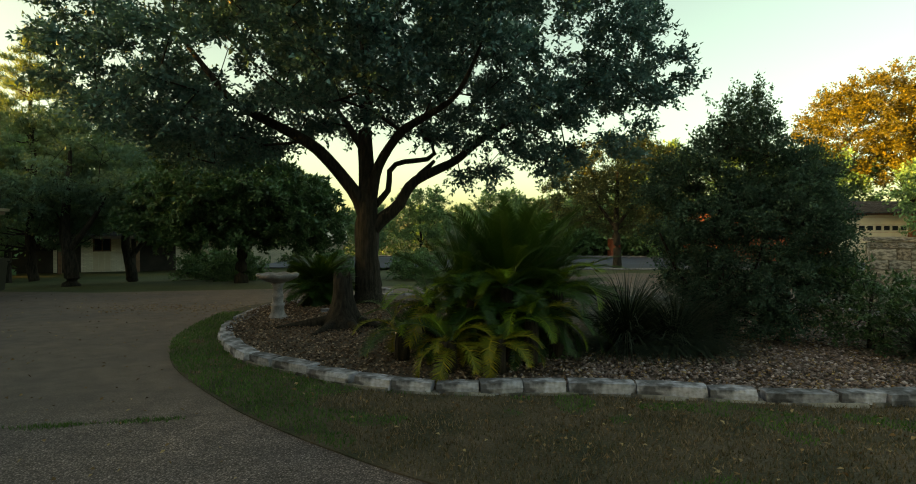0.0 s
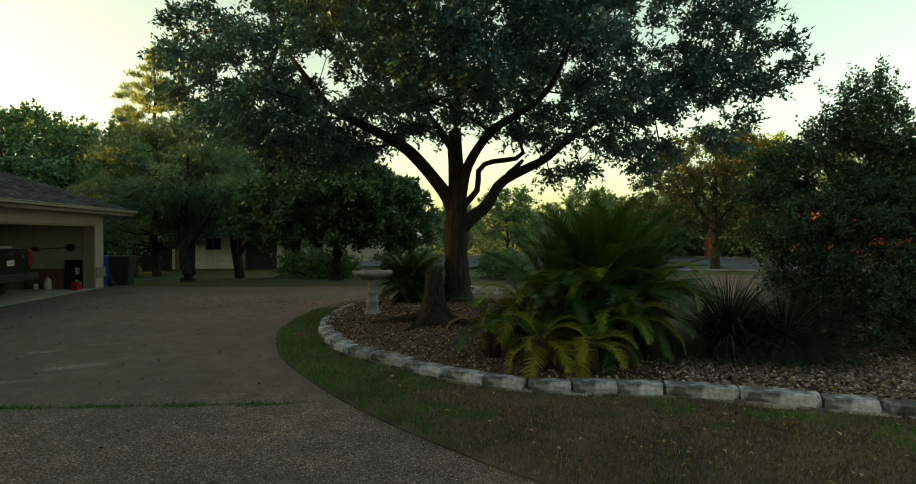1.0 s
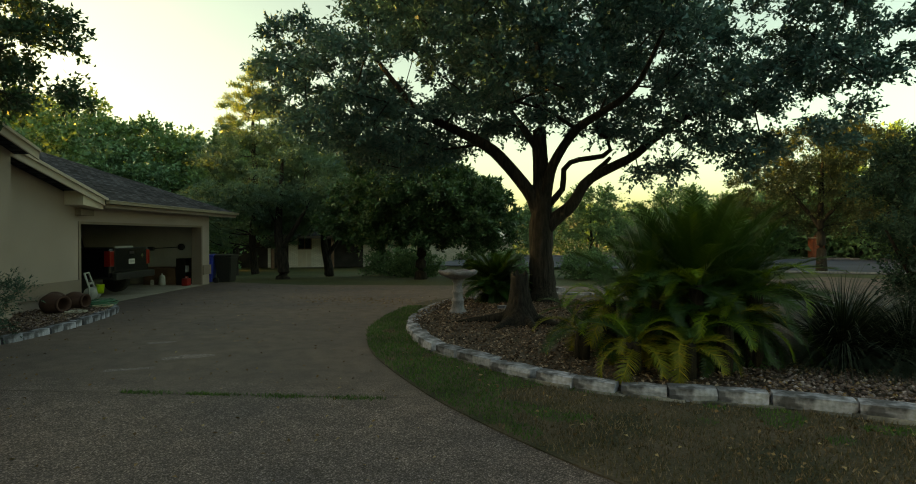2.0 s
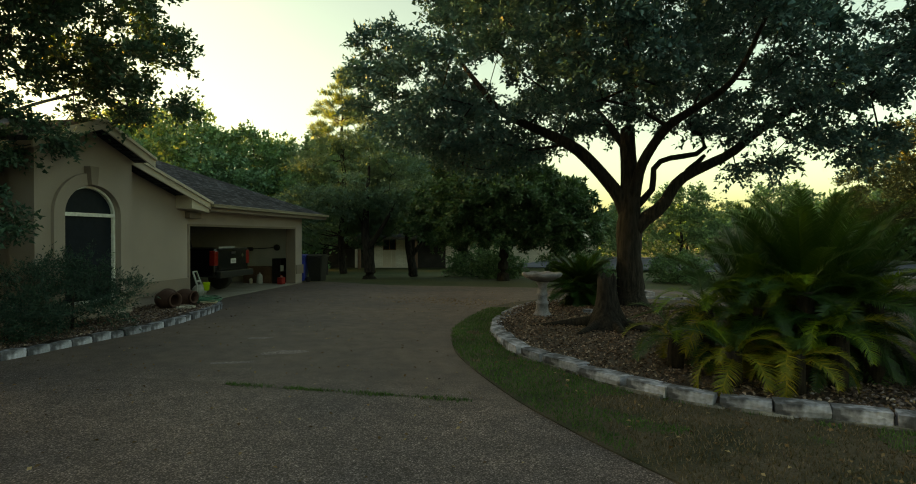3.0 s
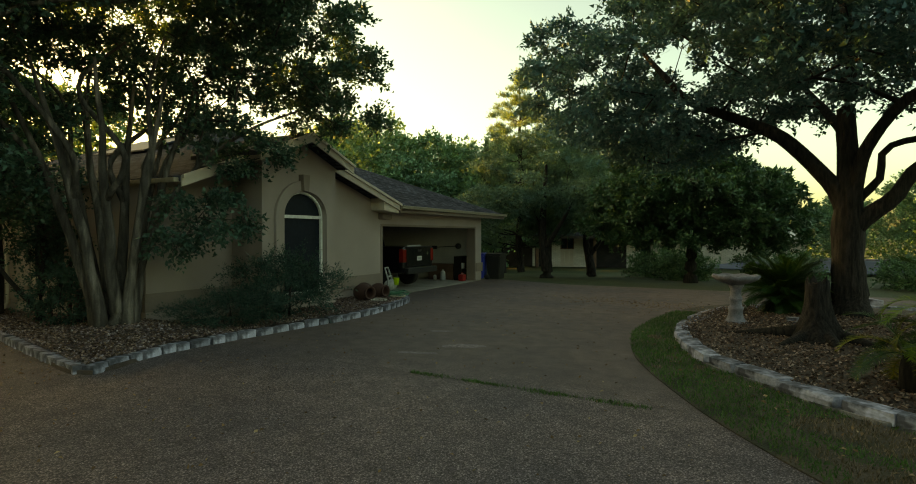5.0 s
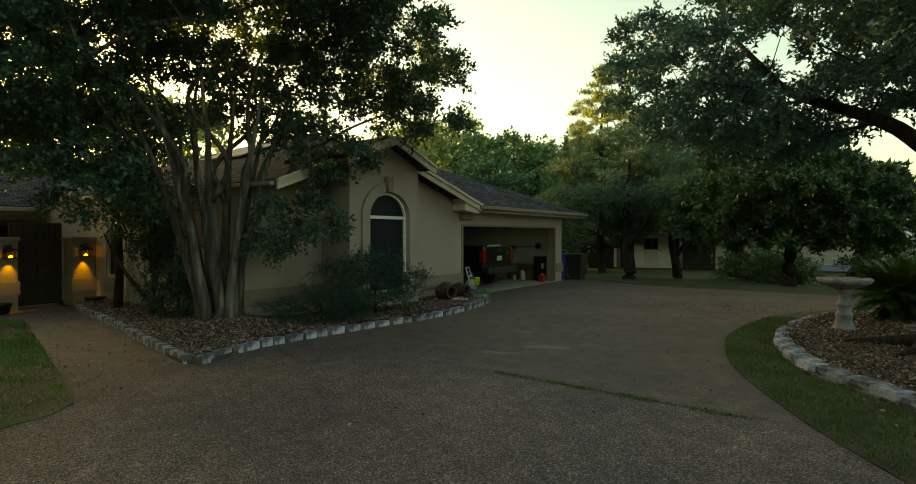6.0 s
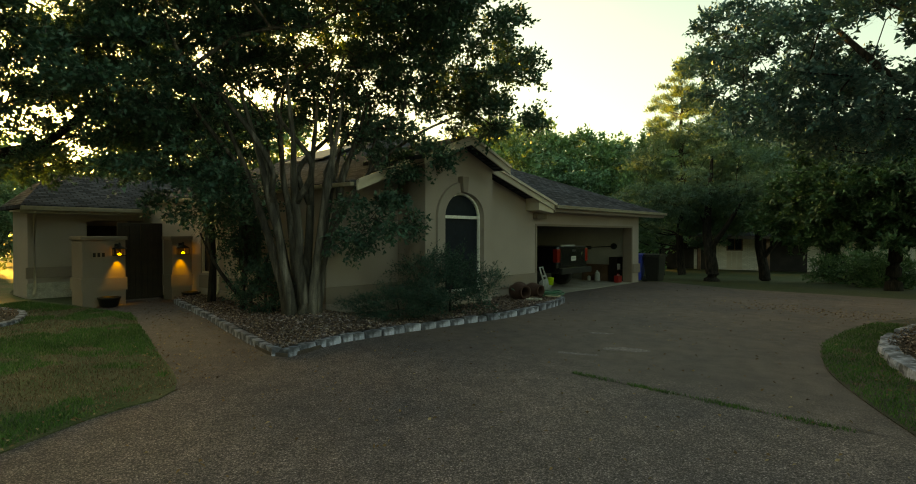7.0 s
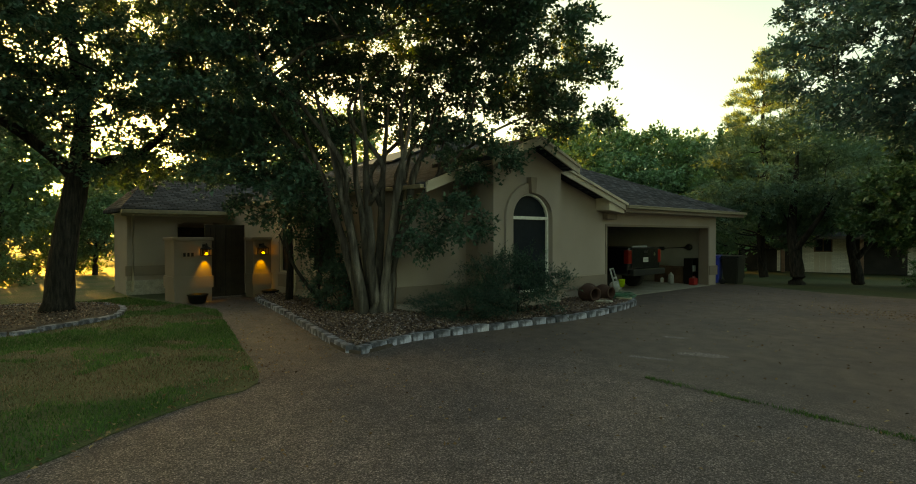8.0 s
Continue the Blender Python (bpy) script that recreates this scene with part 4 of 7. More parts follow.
bay_roof = roof([[(BE[0], 8.55, bay_z(BE[0])), (AX, 8.55, bay_z(AX)), (AX, 10.5, bay_z(AX)), (BE[0], 10.5, bay_z(BE[0]))],
                 [(AX, 8.55, bay_z(AX)), (BE[1], 8.55, bay_z(BE[1])), (BE[1], 10.5, bay_z(BE[1])), (AX, 10.5, bay_z(AX))]], 0.09)
part("bay_roof", bay_roof, M_SHINGLE, house)


def rake(bm, x0, z0, x1, z1, y, d=0.19, t=0.04):
    prism(bm, [(x0, z0), (x1, z1), (x1, z1 - d), (x0, z0 - d)], y - t, y)


for side in BE:
    bm = bmesh.new()
    rake(bm, AX, bay_z(AX) - 0.01, side, bay_z(side) - 0.01, 8.548, 0.19)
    bg = part("bargeboard", bm, M_TRIM, house, "cream painted gable board")
    bm = bmesh.new()
    rake(bm, AX, bay_z(AX) + 0.005, side, bay_z(side) + 0.005, 8.507, 0.06)
    part("moulding", bm, M_TRIM, bg)
for x0, x1 in ((10.9, 13.98), (8.7, 6.75)):
    bm = bmesh.new()
    rake(bm, x0, gable_z(x0), x1, gable_z(x1), 9.048, 0.2)
    bg = part("bargeboard", bm, M_TRIM, house)
    bm = bmesh.new()
    rake(bm, x0, gable_z(x0) + 0.015, x1, gable_z(x1) + 0.015, 9.007, 0.07)
    part("moulding", bm, M_TRIM, bg)
# boxed eave end and soffits
bm = bmesh.new()
prism(bm, [(13.15, 2.5), (13.9, 2.42), (13.9, gable_z(13.9) - 0.1), (13.15, gable_z(13.15) - 0.1)], 9.052, 9.5)
part("eave_box", bm, M_TRIM, house)
bm = boxes((13.5, 14.0, F_Y - 0.16, F_Y - 0.002, 2.26, 2.42), bevel=0.015)
part("corbel", bm, M_STUCCO2, house)
part("soffit", boxes((13.9, 22.05, 9.06, F_Y - 0.002, 2.48, 2.51)), M_TRIM, house)
part("gutter", boxes((13.9, 22.05, 8.9, 9.0, 2.565, 2.65), (13.9, 22.05, 8.885, 8.9, 2.632, 2.655), bevel=0.008), M_GUTTER, house, "cream metal gutter along the eaves")
part("gutter", boxes((22.0, 22.1, 9.0, 22.0, 2.565, 2.65), bevel=0.008), M_GUTTER, house)
part("gutter", boxes((6.65, 6.75, 9.1, 19.3, 2.74, 2.82), bevel=0.008), M_GUTTER, house)
part("fascia", boxes((13.9, 22.0, 9.002, 9.05, 2.46, 2.62)), M_STUCCO2, house)
part("solar_panel", roof([[(9.6, 14.2, 4.06), (11.0, 14.2, 4.62), (11.0, 16.4, 4.62), (9.6, 16.4, 4.06)]], 0.04), M_PANELPV, house, "dark solar panel on the roof slope")
part("vent_pipe", tube(bmesh.new(), [(7.85, 19.9, 2.7), (7.85, 19.9, 3.12), (7.78, 19.86, 3.2)], 0.06, 8), M_WHITE, house, "white roof vent pipe")

# garage inside
part("garage_floor", boxes((13.6, 20.55, F_Y - 0.1, 16.2, -0.06, 0.012)), M_SLAB, house)
# Interior shade is put into the board colour; only the right wall is plaster.
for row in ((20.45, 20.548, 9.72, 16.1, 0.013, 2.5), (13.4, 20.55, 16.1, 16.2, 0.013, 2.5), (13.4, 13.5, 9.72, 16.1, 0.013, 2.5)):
    part("garage_wall", boxes(row), M_PLASTER if row[0] > 20 else M_SHADEBOARD, house)
part("raised_door", boxes((13.75, 20.05, 9.95, 12.3, 2.3, 2.35)), M_SHADEBOARD, house, "garage door rolled up under the ceiling")
part("garage_ceiling", boxes((13.4, 20.55, 9.72, 16.1, 2.5, 2.56)), M_SHADEBOARD, house)

# entry wing
part("wall", boxes((3.75, 5.2, 20.0, 20.2, -0.05, 2.55), (3.75, 3.95, 20.2, 21.8, -0.05, 2.55), (5.2, 7.0, 21.8, 22.0, -0.05, 2.6), (5.2, 5.35, 20.0, 21.8, 2.2, 2.55), (5.35, 6.8, 20.0, 20.15, 2.25, 2.55), (5.05, 5.2, 20.2, 21.8, -0.05, 2.55)), M_STUCCO, house)
part("base_band", boxes((3.70, 5.2, 19.95, 20.001, 0.56, 0.87)), M_STUCCO2, house)
part("foundation", boxes((3.72, 5.2, 19.97, 20.0, -0.05, 0.42)), M_CONC, house)
EW = E_Z - 0.02
part("roof", roof([[(3.5, 19.5, EW), (9.5, 19.5, EW), (9.5, 22.7, EW + 0.37 * 3.2), (4.9, 22.7, EW + 0.37 * 3.2)], [(3.5, 19.5, EW), (4.9, 22.7, EW + 0.37 * 3.2), (3.5, 22.2, EW)], [(3.5, 22.2, EW), (4.9, 22.7, EW + 1.184), (9.5, 22.7, EW + 1.184), (9.5, 24.5, EW)]]), M_SHINGLE, house)
part("gutter", boxes((3.5, 6.9, 19.4, 19.5, 2.48, 2.6), (3.5, 6.9, 19.5, 19.56, 2.4, 2.56), bevel=0.008), M_GUTTER, house)
part("soffit", boxes((3.35, 6.9, 19.58, 20.0, 2.44, 2.47)), M_TRIM, house)
part("downspout", tube(bmesh.new(), [(3.82, 19.5, 2.45), (3.9, 19.93, 2.3), (3.9, 19.93, 0.3), (3.85, 19.8, 0.1)], 0.04, 8), M_TRIM, house)
# Ceiling added over the open recess to keep sky light out of it.
part("porch_ceiling", boxes((5.2, 7.0, 20.15, 21.8, 2.44, 2.47)), M_STUCCO2, house)
d = part("door", boxes((5.55, 6.6, 21.72, 21.78, 0.0, 2.1)), M_DARKWOOD, house, "dark panelled front door in shade")
for px in (5.65, 6.12):
    part("panel", boxes((px, px + 0.36, 21.69, 21.718, 0.2, 0.95), (px, px + 0.36, 21.69, 21.718, 1.1, 1.95), bevel=0.01), M_DARKWOOD, d)

# gate piers with lamps
def gate_pier(x0, x1, y0, y1, label):
    t = thing("gate_pier", HOUSE @ pose(x0, y0, 0), label, "pier", "gate piers")
    w, d = x1 - x0, y1 - y0
    # Pier bodies take the darker stucco to make up for missing entry shade.
    part("body", boxes((0, w, 0, d, -0.05, 1.66), bevel=0.01), M_STUCCO2, t)
    part("cap", boxes((-0.04, w + 0.04, -0.04, d + 0.04, 1.662, 1.76), bevel=0.015), M_STUCCO2, t)
    part("base_band", boxes((-0.03, w + 0.03, -0.03, d + 0.03, 0.38, 0.7)), M_STUCCO2, t)
    return t


gp = gate_pier(4.15, 5.12, 16.5, 17.4, "tan stucco gate pier with an address plaque")
part("plaque", boxes((0.18, 0.52, -0.035, -0.012, 1.2, 1.38), bevel=0.006), M_STUCCO2, gp)
part("plaque_bar", boxes((0.22, 0.28, -0.042, -0.036, 1.24, 1.34), (0.32, 0.38, -0.042, -0.036, 1.24, 1.34), (0.42, 0.48, -0.042, -0.036, 1.24, 1.34)), M_IRON, gp)
gate_pier(6.25, 6.79, 16.45, 17.0, "tan stucco gate pier against the house wall")
gate = thing("courtyard_gate", HOUSE @ pose(5.12, 17.15, 0), "dark wooden double gate, closed, between piers", "gate")
for k in range(2):
    leaf = part("leaf", boxes((0.02 + k * 0.575, 0.585 + k * 0.575, 0, 0.05, 0.04, 2.12), bevel=0.006), M_DARKWOOD, gate)
    for b in range(4):
        part("board", boxes((0.05 + k * 0.575 + b * 0.13, 0.165 + k * 0.575 + b * 0.13, -0.015, -0.001, 0.1, 2.05), bevel=0.004), M_DARKWOOD, leaf)


def wall_lamp(x, y):
    t = thing("wall_lamp", HOUSE @ pose(x, y, 1.28) @ Matrix.Diagonal((1.4, 1.25, 1.45, 1)), "dark iron wall lantern with a lit amber bulb", "lamp", "gate lamps")
    part("bracket", boxes((-0.05, 0.05, -0.035, 0.0, 0.0, 0.2), bevel=0.006), M_IRON, t)
    part("hood", lathe(bmesh.new(), [(0.015, 0.22), (0.02, 0.17), (0.115, 0.12), (0.12, 0.105), (0.10, 0.105)], 16, (0, -0.12)), M_IRON, t)
    part("cage", boxes(*[(a, a + 0.012, b, b + 0.012, 0.0, 0.12) for a in (-0.09, 0.078) for b in (-0.21, -0.042)], (-0.09, 0.09, -0.21, -0.03, -0.012, 0.0)), M_IRON, t)
    part("bulb", lathe(bmesh.new(), [(0.01, 0.002), (0.026, 0.006), (0.028, 0.018), (0.012, 0.035)], 12, (0, -0.12)), M_BULB, t)
    lamp = new("lamp_light", bpy.data.lights.new("lamp_light", "SPOT"))
    lamp.data.energy, lamp.data.color, lamp.data.shadow_soft_size = 7.0, (1.0, 0.5, 0.03), 0.04
    lamp.data.spot_size, lamp.data.spot_blend = radians(64), 0.7
    lamp.matrix_world = look(hw(x, y - 0.09, 1.262), hw(x, y + 0.02, 0.8))


wall_lamp(4.92, 16.47)
wall_lamp(6.48, 16.42)


# small things by the entry
for x, y, s in ((4.62, 16.12, 1.0), (6.6, 16.05, 0.95)):
    pl = thing("entry_planter", HOUSE @ pose(x, y, 0) @ Matrix.Diagonal((s, s, s, 1)), "low dark planter of soil at the foot of a gate pier", "planter", "entry planters")
    part("body", lathe(bmesh.new(), [(0.15, 0.0), (0.2, 0.03), (0.24, 0.2), (0.26, 0.21), (0.26, 0.25), (0.22, 0.25), (0.21, 0.19), (0.03, 0.18)], 20), M_IRON, pl)
    part("soil", lathe(bmesh.new(), [(0.205, 0.192), (0.2, 0.215), (0.02, 0.225)], 16), M_DIRT, pl)


def garden_bench(m):
    t = thing("garden_bench", m, "dark red garden bench against the house wall", "bench")
    for k in range(3):
        part("seat_slat", boxes((0, 1.05, k * 0.13, k * 0.13 + 0.1, 0.40, 0.43), bevel=0.006), M_REDWOOD, t)
        part("back_slat", boxes((0, 1.05, 0.42, 0.45, 0.5 + k * 0.13, 0.6 + k * 0.13), bevel=0.006), M_REDWOOD, t)
    for x in (0.04, 0.95):
        part("leg", boxes((x, x + 0.06, 0.0, 0.06, 0.0, 0.4), bevel=0.006), M_REDWOOD, t)
        part("leg", boxes((x, x + 0.06, 0.36, 0.418, 0.0, 0.88), bevel=0.006), M_REDWOOD, t)
        part("armrest", boxes((x, x + 0.06, 0.0, 0.358, 0.6, 0.64), (x, x + 0.06, 0.0, 0.06, 0.431, 0.6)), M_REDWOOD, t)
    return t


garden_bench(HOUSE @ pose(6.28, 12.35, 0.12, 0, 0, -90))


def yucca(m, height, count, length, seed):
    """A bare leaning stem with a round head of stiff pointed leaves."""
    t = thing("yucca", m, "tall yucca with a head of stiff spiky leaves", "yucca")
    rng = np.random.default_rng(seed)
    part("trunk", tube(bmesh.new(), [(0, 0, -0.05), (0.05, 0, height * 0.5), (0, 0, height)], [0.1, 0.085, 0.08], 10, 0.1, random.Random(seed)), M_BARK, t)
    V, F = [], []
    for _ in range(count):
        d = rng.normal(size=3) + np.array((0, 0, 0.35))
        d /= np.linalg.norm(d)
        s = np.cross(d, (0, 0, 1.0))
        s /= np.linalg.norm(s) + 1e-6
        L = length * rng.uniform(0.75, 1.1)
        p = np.array((0, 0, height))
        o = len(V)
        V += [p - s * 0.012, p + s * 0.012, p + d * L * 0.5 + s * 0.016, p + d * L * 0.5 - s * 0.016, p + d * L + np.array((0, 0, -0.06)), p + d * L + s * 0.001 + np.array((0, 0, -0.06))]
        F += [o, o + 1, o + 2, o + 3, o + 3, o + 2, o + 5, o + 4]
    share("leaves", mesh_from("leaves", np.array(V), 4, np.array(F), M_BLADE), t, Matrix())
    return t


yucca(HOUSE @ pose(6.2, 14.0, 0.1), 2.2, 260, 0.75, 66)

# ---------------------------------------------------------------- trees near the drive
def poly(pts, radii):
    return [(*p, r) for p, r in zip(pts, radii)]


oak_limbs = [
    poly([(0, 0, -0.1), (0.0, 0, 0.15), (-0.02, 0, 0.6), (-0.05, 0, 1.2), (-0.05, 0, 1.75), (-0.03, 0, 2.2), (-0.05, 0.05, 3.0), (-0.1, 0.1, 4.0), (-0.05, 0.1, 5.4), (-0.25, 0.3, 7.0), (-0.3, 0.3, 8.6)], [0.44, 0.36, 0.30, 0.28, 0.29, 0.25, 0.2, 0.17, 0.13, 0.08, 0.04]),
    poly([(-0.05, 0, 2.0), (-0.28, -0.05, 2.55), (-0.95, -0.2, 3.4), (-1.4, -0.3, 3.78), (-2.3, -0.5, 4.25), (-2.95, -0.6, 4.6), (-3.6, -0.7, 5.4), (-4.2, -0.8, 6.2)], [0.2, 0.165, 0.145, 0.13, 0.105, 0.085, 0.065, 0.04]),
    poly([(0.0, 0, 2.1), (0.12, -0.1, 2.75), (0.3, -0.25, 3.3), (0.82, -0.45, 3.98), (1.3, -0.6, 4.25), (2.1, -0.9, 4.75), (2.7, -1.2, 5.9)], [0.17, 0.13, 0.115, 0.1, 0.085, 0.06, 0.035]),
    poly([(0.02, 0, 1.7), (0.26, 0.0, 1.95), (0.67, 0.0, 2.28), (1.03, 0.05, 2.85), (1.67, 0.1, 3.2), (2.1, 0.1, 3.42), (2.67, 0.1, 3.9), (3.5, 0.0, 4.4), (4.6, -0.2, 5.0), (5.6, -0.3, 5.6)], [0.2, 0.165, 0.14, 0.12, 0.105, 0.1, 0.085, 0.065, 0.045, 0.025]),
    poly([(0.14, 0, 2.3), (0.46, 0.15, 2.72), (0.45, 0.2, 3.1), (0.68, 0.22, 3.35), (1.28, 0.25, 3.43), (1.53, 0.28, 3.54), (1.48, 0.3, 3.86), (1.2, 0.4, 4.15), (1.5, 0.8, 5.2)], [0.085, 0.075, 0.068, 0.065, 0.062, 0.058, 0.055, 0.045, 0.025]),
    poly([(0.98, 0.05, 2.7), (1.17, 0.2, 3.05), (1.47, 0.28, 3.32), (1.6, 0.3, 3.5)], [0.075, 0.068, 0.06, 0.04]),
    poly([(-0.1, 0.1, 3.6), (-0.7, 1.2, 4.4), (-1.3, 2.4, 5.2), (-1.6, 3.5, 6.0)], [0.11, 0.09, 0.06, 0.03]),
]
oak_lobes = [(0, 0, 7.4, 5.0, 4.2, 2.0), (0, 3.0, 6.8, 4.4, 2.0, 1.4),
             (3.8, -0.2, 5.8, 2.6, 2.6, 1.7), (5.7, 0, 4.7, 1.3, 1.4, 0.7), (6.0, -0.3, 5.7, 1.2, 1.4, 1.0), (5.2, 0, 7.0, 1.5, 1.6, 0.9), (4.2, 0.2, 4.05, 1.4, 1.4, 0.5), (3.3, 0.2, 3.3, 0.9, 0.8, 0.3),
             (-4.2, -0.6, 5.6, 2.7, 2.6, 1.7), (-5.6, 0, 5.6, 1.5, 1.8, 1.2), (-4.4, 0.2, 4.4, 1.9, 2.0, 0.9), (-3.3, -0.4, 3.75, 1.5, 1.8, 0.55),
             (-2.2, -2.4, 4.8, 2.2, 1.6, 0.8), (0.3, -2.8, 4.95, 2.0, 1.6, 0.7), (2.6, -2.3, 4.8, 1.8, 1.5, 0.7), (0.2, -3.4, 6.6, 3.8, 2.4, 1.6), (-3.6, -2.0, 4.3, 1.6, 1.4, 0.8),
             (-1.6, 1.2, 4.9, 1.6, 1.6, 0.7), (2.3, 1.4, 5.1, 1.5, 1.5, 0.6), (1.2, -0.3, 4.6, 1.2, 1.0, 0.4), (2.7, -0.2, 4.0, 1.1, 0.9, 0.4), (4.0, -0.6, 4.7, 1.5, 1.1, 0.55), (1.3, 0.7, 4.4, 1.0, 0.8, 0.35), (5.0, 0.2, 3.7, 0.9, 0.8, 0.3), (6.3, 0, 5.5, 1.2, 1.2, 0.7), (5.9, 0, 4.0, 1.0, 0.9, 0.4), (4.6, -0.2, 3.35, 0.8, 0.7, 0.28), (2.6, 0.3, 3.1, 0.6, 0.5, 0.2)]
oak_gaps = [(-3.0 * k, 13.4 * (k - 1), 1.6 + 3.95 * k, 0.62) for k in (0.7, 0.76, 0.82, 0.88, 0.94, 1.0, 1.06, 1.12, 1.18, 1.25)]
tree("live_oak", pose(-2.12, 13.4, 0.2), "broad live oak with dark bark and dense small leaves", "tree", oak_limbs, oak_lobes, 3, M_OAK, M_BARK, 0.6, 380, 0.45, (0.136, 0.074), gaps=oak_gaps, twigs=20, holes=-0.15)

cr = np.random.default_rng(11)
crape_limbs = []
for k, (bx, by, tx, ty, r) in enumerate([(-0.4, 0.0, -1.9, 0.3, 0.12), (-0.28, -0.2, -1.3, -0.7, 0.13), (-0.12, 0.15, -0.6, 0.9, 0.12), (0.0, -0.25, -0.3, -0.9, 0.13), (0.12, 0.1, 0.35, 0.6, 0.13), (0.25, -0.15, 0.9, -0.6, 0.12), (0.4, 0.05, 1.5, 0.2, 0.12), (0.33, 0.25, 1.2, 1.1, 0.1), (-0.2, 0.28, -1.2, 1.3, 0.1)]):
    pts = []
    for i in range(9):
        t = i / 8
        pts.append((bx * 0.72 + (tx - bx * 0.72) * t ** 1.3 + cr.normal() * 0.018, by * 0.72 + (ty - by * 0.72) * t ** 1.3 + cr.normal() * 0.018, -0.1 + 5.2 * t))
    crape_limbs.append(poly(pts, [r * 1.3, r * 0.92, r * 0.78, r * 0.7, r * 0.66, r * 0.55, r * 0.44, r * 0.34, r * 0.2]))
    fx, fy, fz = pts[5]
    crape_limbs.append(poly([pts[4], (fx + cr.normal() * 0.25 - 0.15, fy + cr.normal() * 0.2, fz + 0.2), (fx + (tx - bx) * 0.5 + cr.normal() * 0.4, fy + cr.normal() * 0.4, fz + 1.5), (fx + (tx - bx) * 0.9 + cr.normal() * 0.5, fy + cr.normal() * 0.5, fz + 2.6)], [r * 0.5, r * 0.46, r * 0.32, r * 0.18]))
crape_limbs.append(poly([(0.4, 0, 1.0), (0.8, -0.1, 2.2), (1.5, -0.1, 3.3), (2.6, -0.1, 4.2), (3.8, 0, 4.8)], [0.06, 0.055, 0.045, 0.035, 0.02]))
# The high forward lobes are out of view, added to shade wall and bed.
crape_lobes = [(0, 0, 7.0, 4.0, 3.4, 1.9), (3.2, -0.2, 6.0, 2.2, 2.0, 1.35), (4.3, 0, 4.75, 1.15, 1.2, 0.5), (-2.9, 0, 5.3, 2.0, 2.0, 1.4), (1.75, -0.3, 2.45, 1.05, 0.7, 0.42), (1.3, -0.5, 2.0, 0.7, 0.6, 0.35), (-1.9, 0.6, 2.9, 1.2, 0.9, 0.7), (2.5, 0, 3.75, 1.15, 1.0, 0.4),
               (-2.2, 0.3, 3.5, 1.3, 1.0, 0.6), (-1.0, -1.5, 8.6, 4.6, 3.8, 0.9), (-2.8, 0.8, 4.1, 1.6, 1.2, 0.6), (0.4, -2.3, 7.0, 3.2, 1.6, 0.9), (2.6, -1.4, 6.2, 1.8, 1.5, 0.7), (-2.6, -1.2, 6.0, 1.6, 1.3, 0.7), (0.3, 1.2, 5.0, 2.2, 1.2, 0.5), (0.2, -1.7, 6.1, 2.4, 1.3, 0.5), (-3.0, -0.6, 4.7, 1.2, 1.1, 0.6), (-3.2, 0.2, 3.7, 0.9, 0.9, 0.45), (-0.4, -2.2, 8.0, 4.4, 2.4, 1.1), (2.3, -0.3, 4.0, 0.9, 0.8, 0.4), (2.95, -0.2, 3.7, 0.65, 0.6, 0.3), (0.5, -3.7, 7.6, 3.8, 1.9, 0.9), (-1.5, 0.4, 4.3, 1.0, 0.9, 0.3), (1.3, 0.3, 4.4, 0.9, 0.8, 0.3)]
tree("crape_myrtle", pose(-11.05, 2.98, 0.2, 0, 0, 75) @ Matrix.Diagonal((0.86, 0.86, 0.86, 1)), "multi-stemmed crape myrtle with smooth pale trunks beside the house", "tree", crape_limbs, crape_lobes, 5, M_CRAPE, M_CRBARK, 0.56, 374, 0.45, (0.134, 0.078), twigs=22, lift=-0.05, holes=-0.3)

lean_limbs = [
    poly([(0, 0, -0.1), (0.02, 0, 0.2), (0.08, 0, 1.0), (0.2, 0, 1.9), (0.35, 0, 2.7), (0.45, 0, 3.4), (0.5, 0.2, 4.6), (0.3, 0.3, 6.2), (0.2, 0.3, 7.8)], [0.40, 0.31, 0.27, 0.25, 0.25, 0.21, 0.16, 0.1, 0.05]),
    poly([(0.4, 0, 2.9), (0.0, 0.1, 3.4), (-0.7, 0.2, 4.0), (-1.7, 0.2, 4.7), (-2.8, 0.2, 5.4)], [0.15, 0.13, 0.11, 0.08, 0.04]),
    poly([(0.45, 0, 3.1), (0.95, -0.2, 3.4), (1.7, -0.4, 3.7), (2.4, -0.6, 4.5), (3.2, -0.7, 5.4)], [0.13, 0.11, 0.09, 0.07, 0.04]),
]
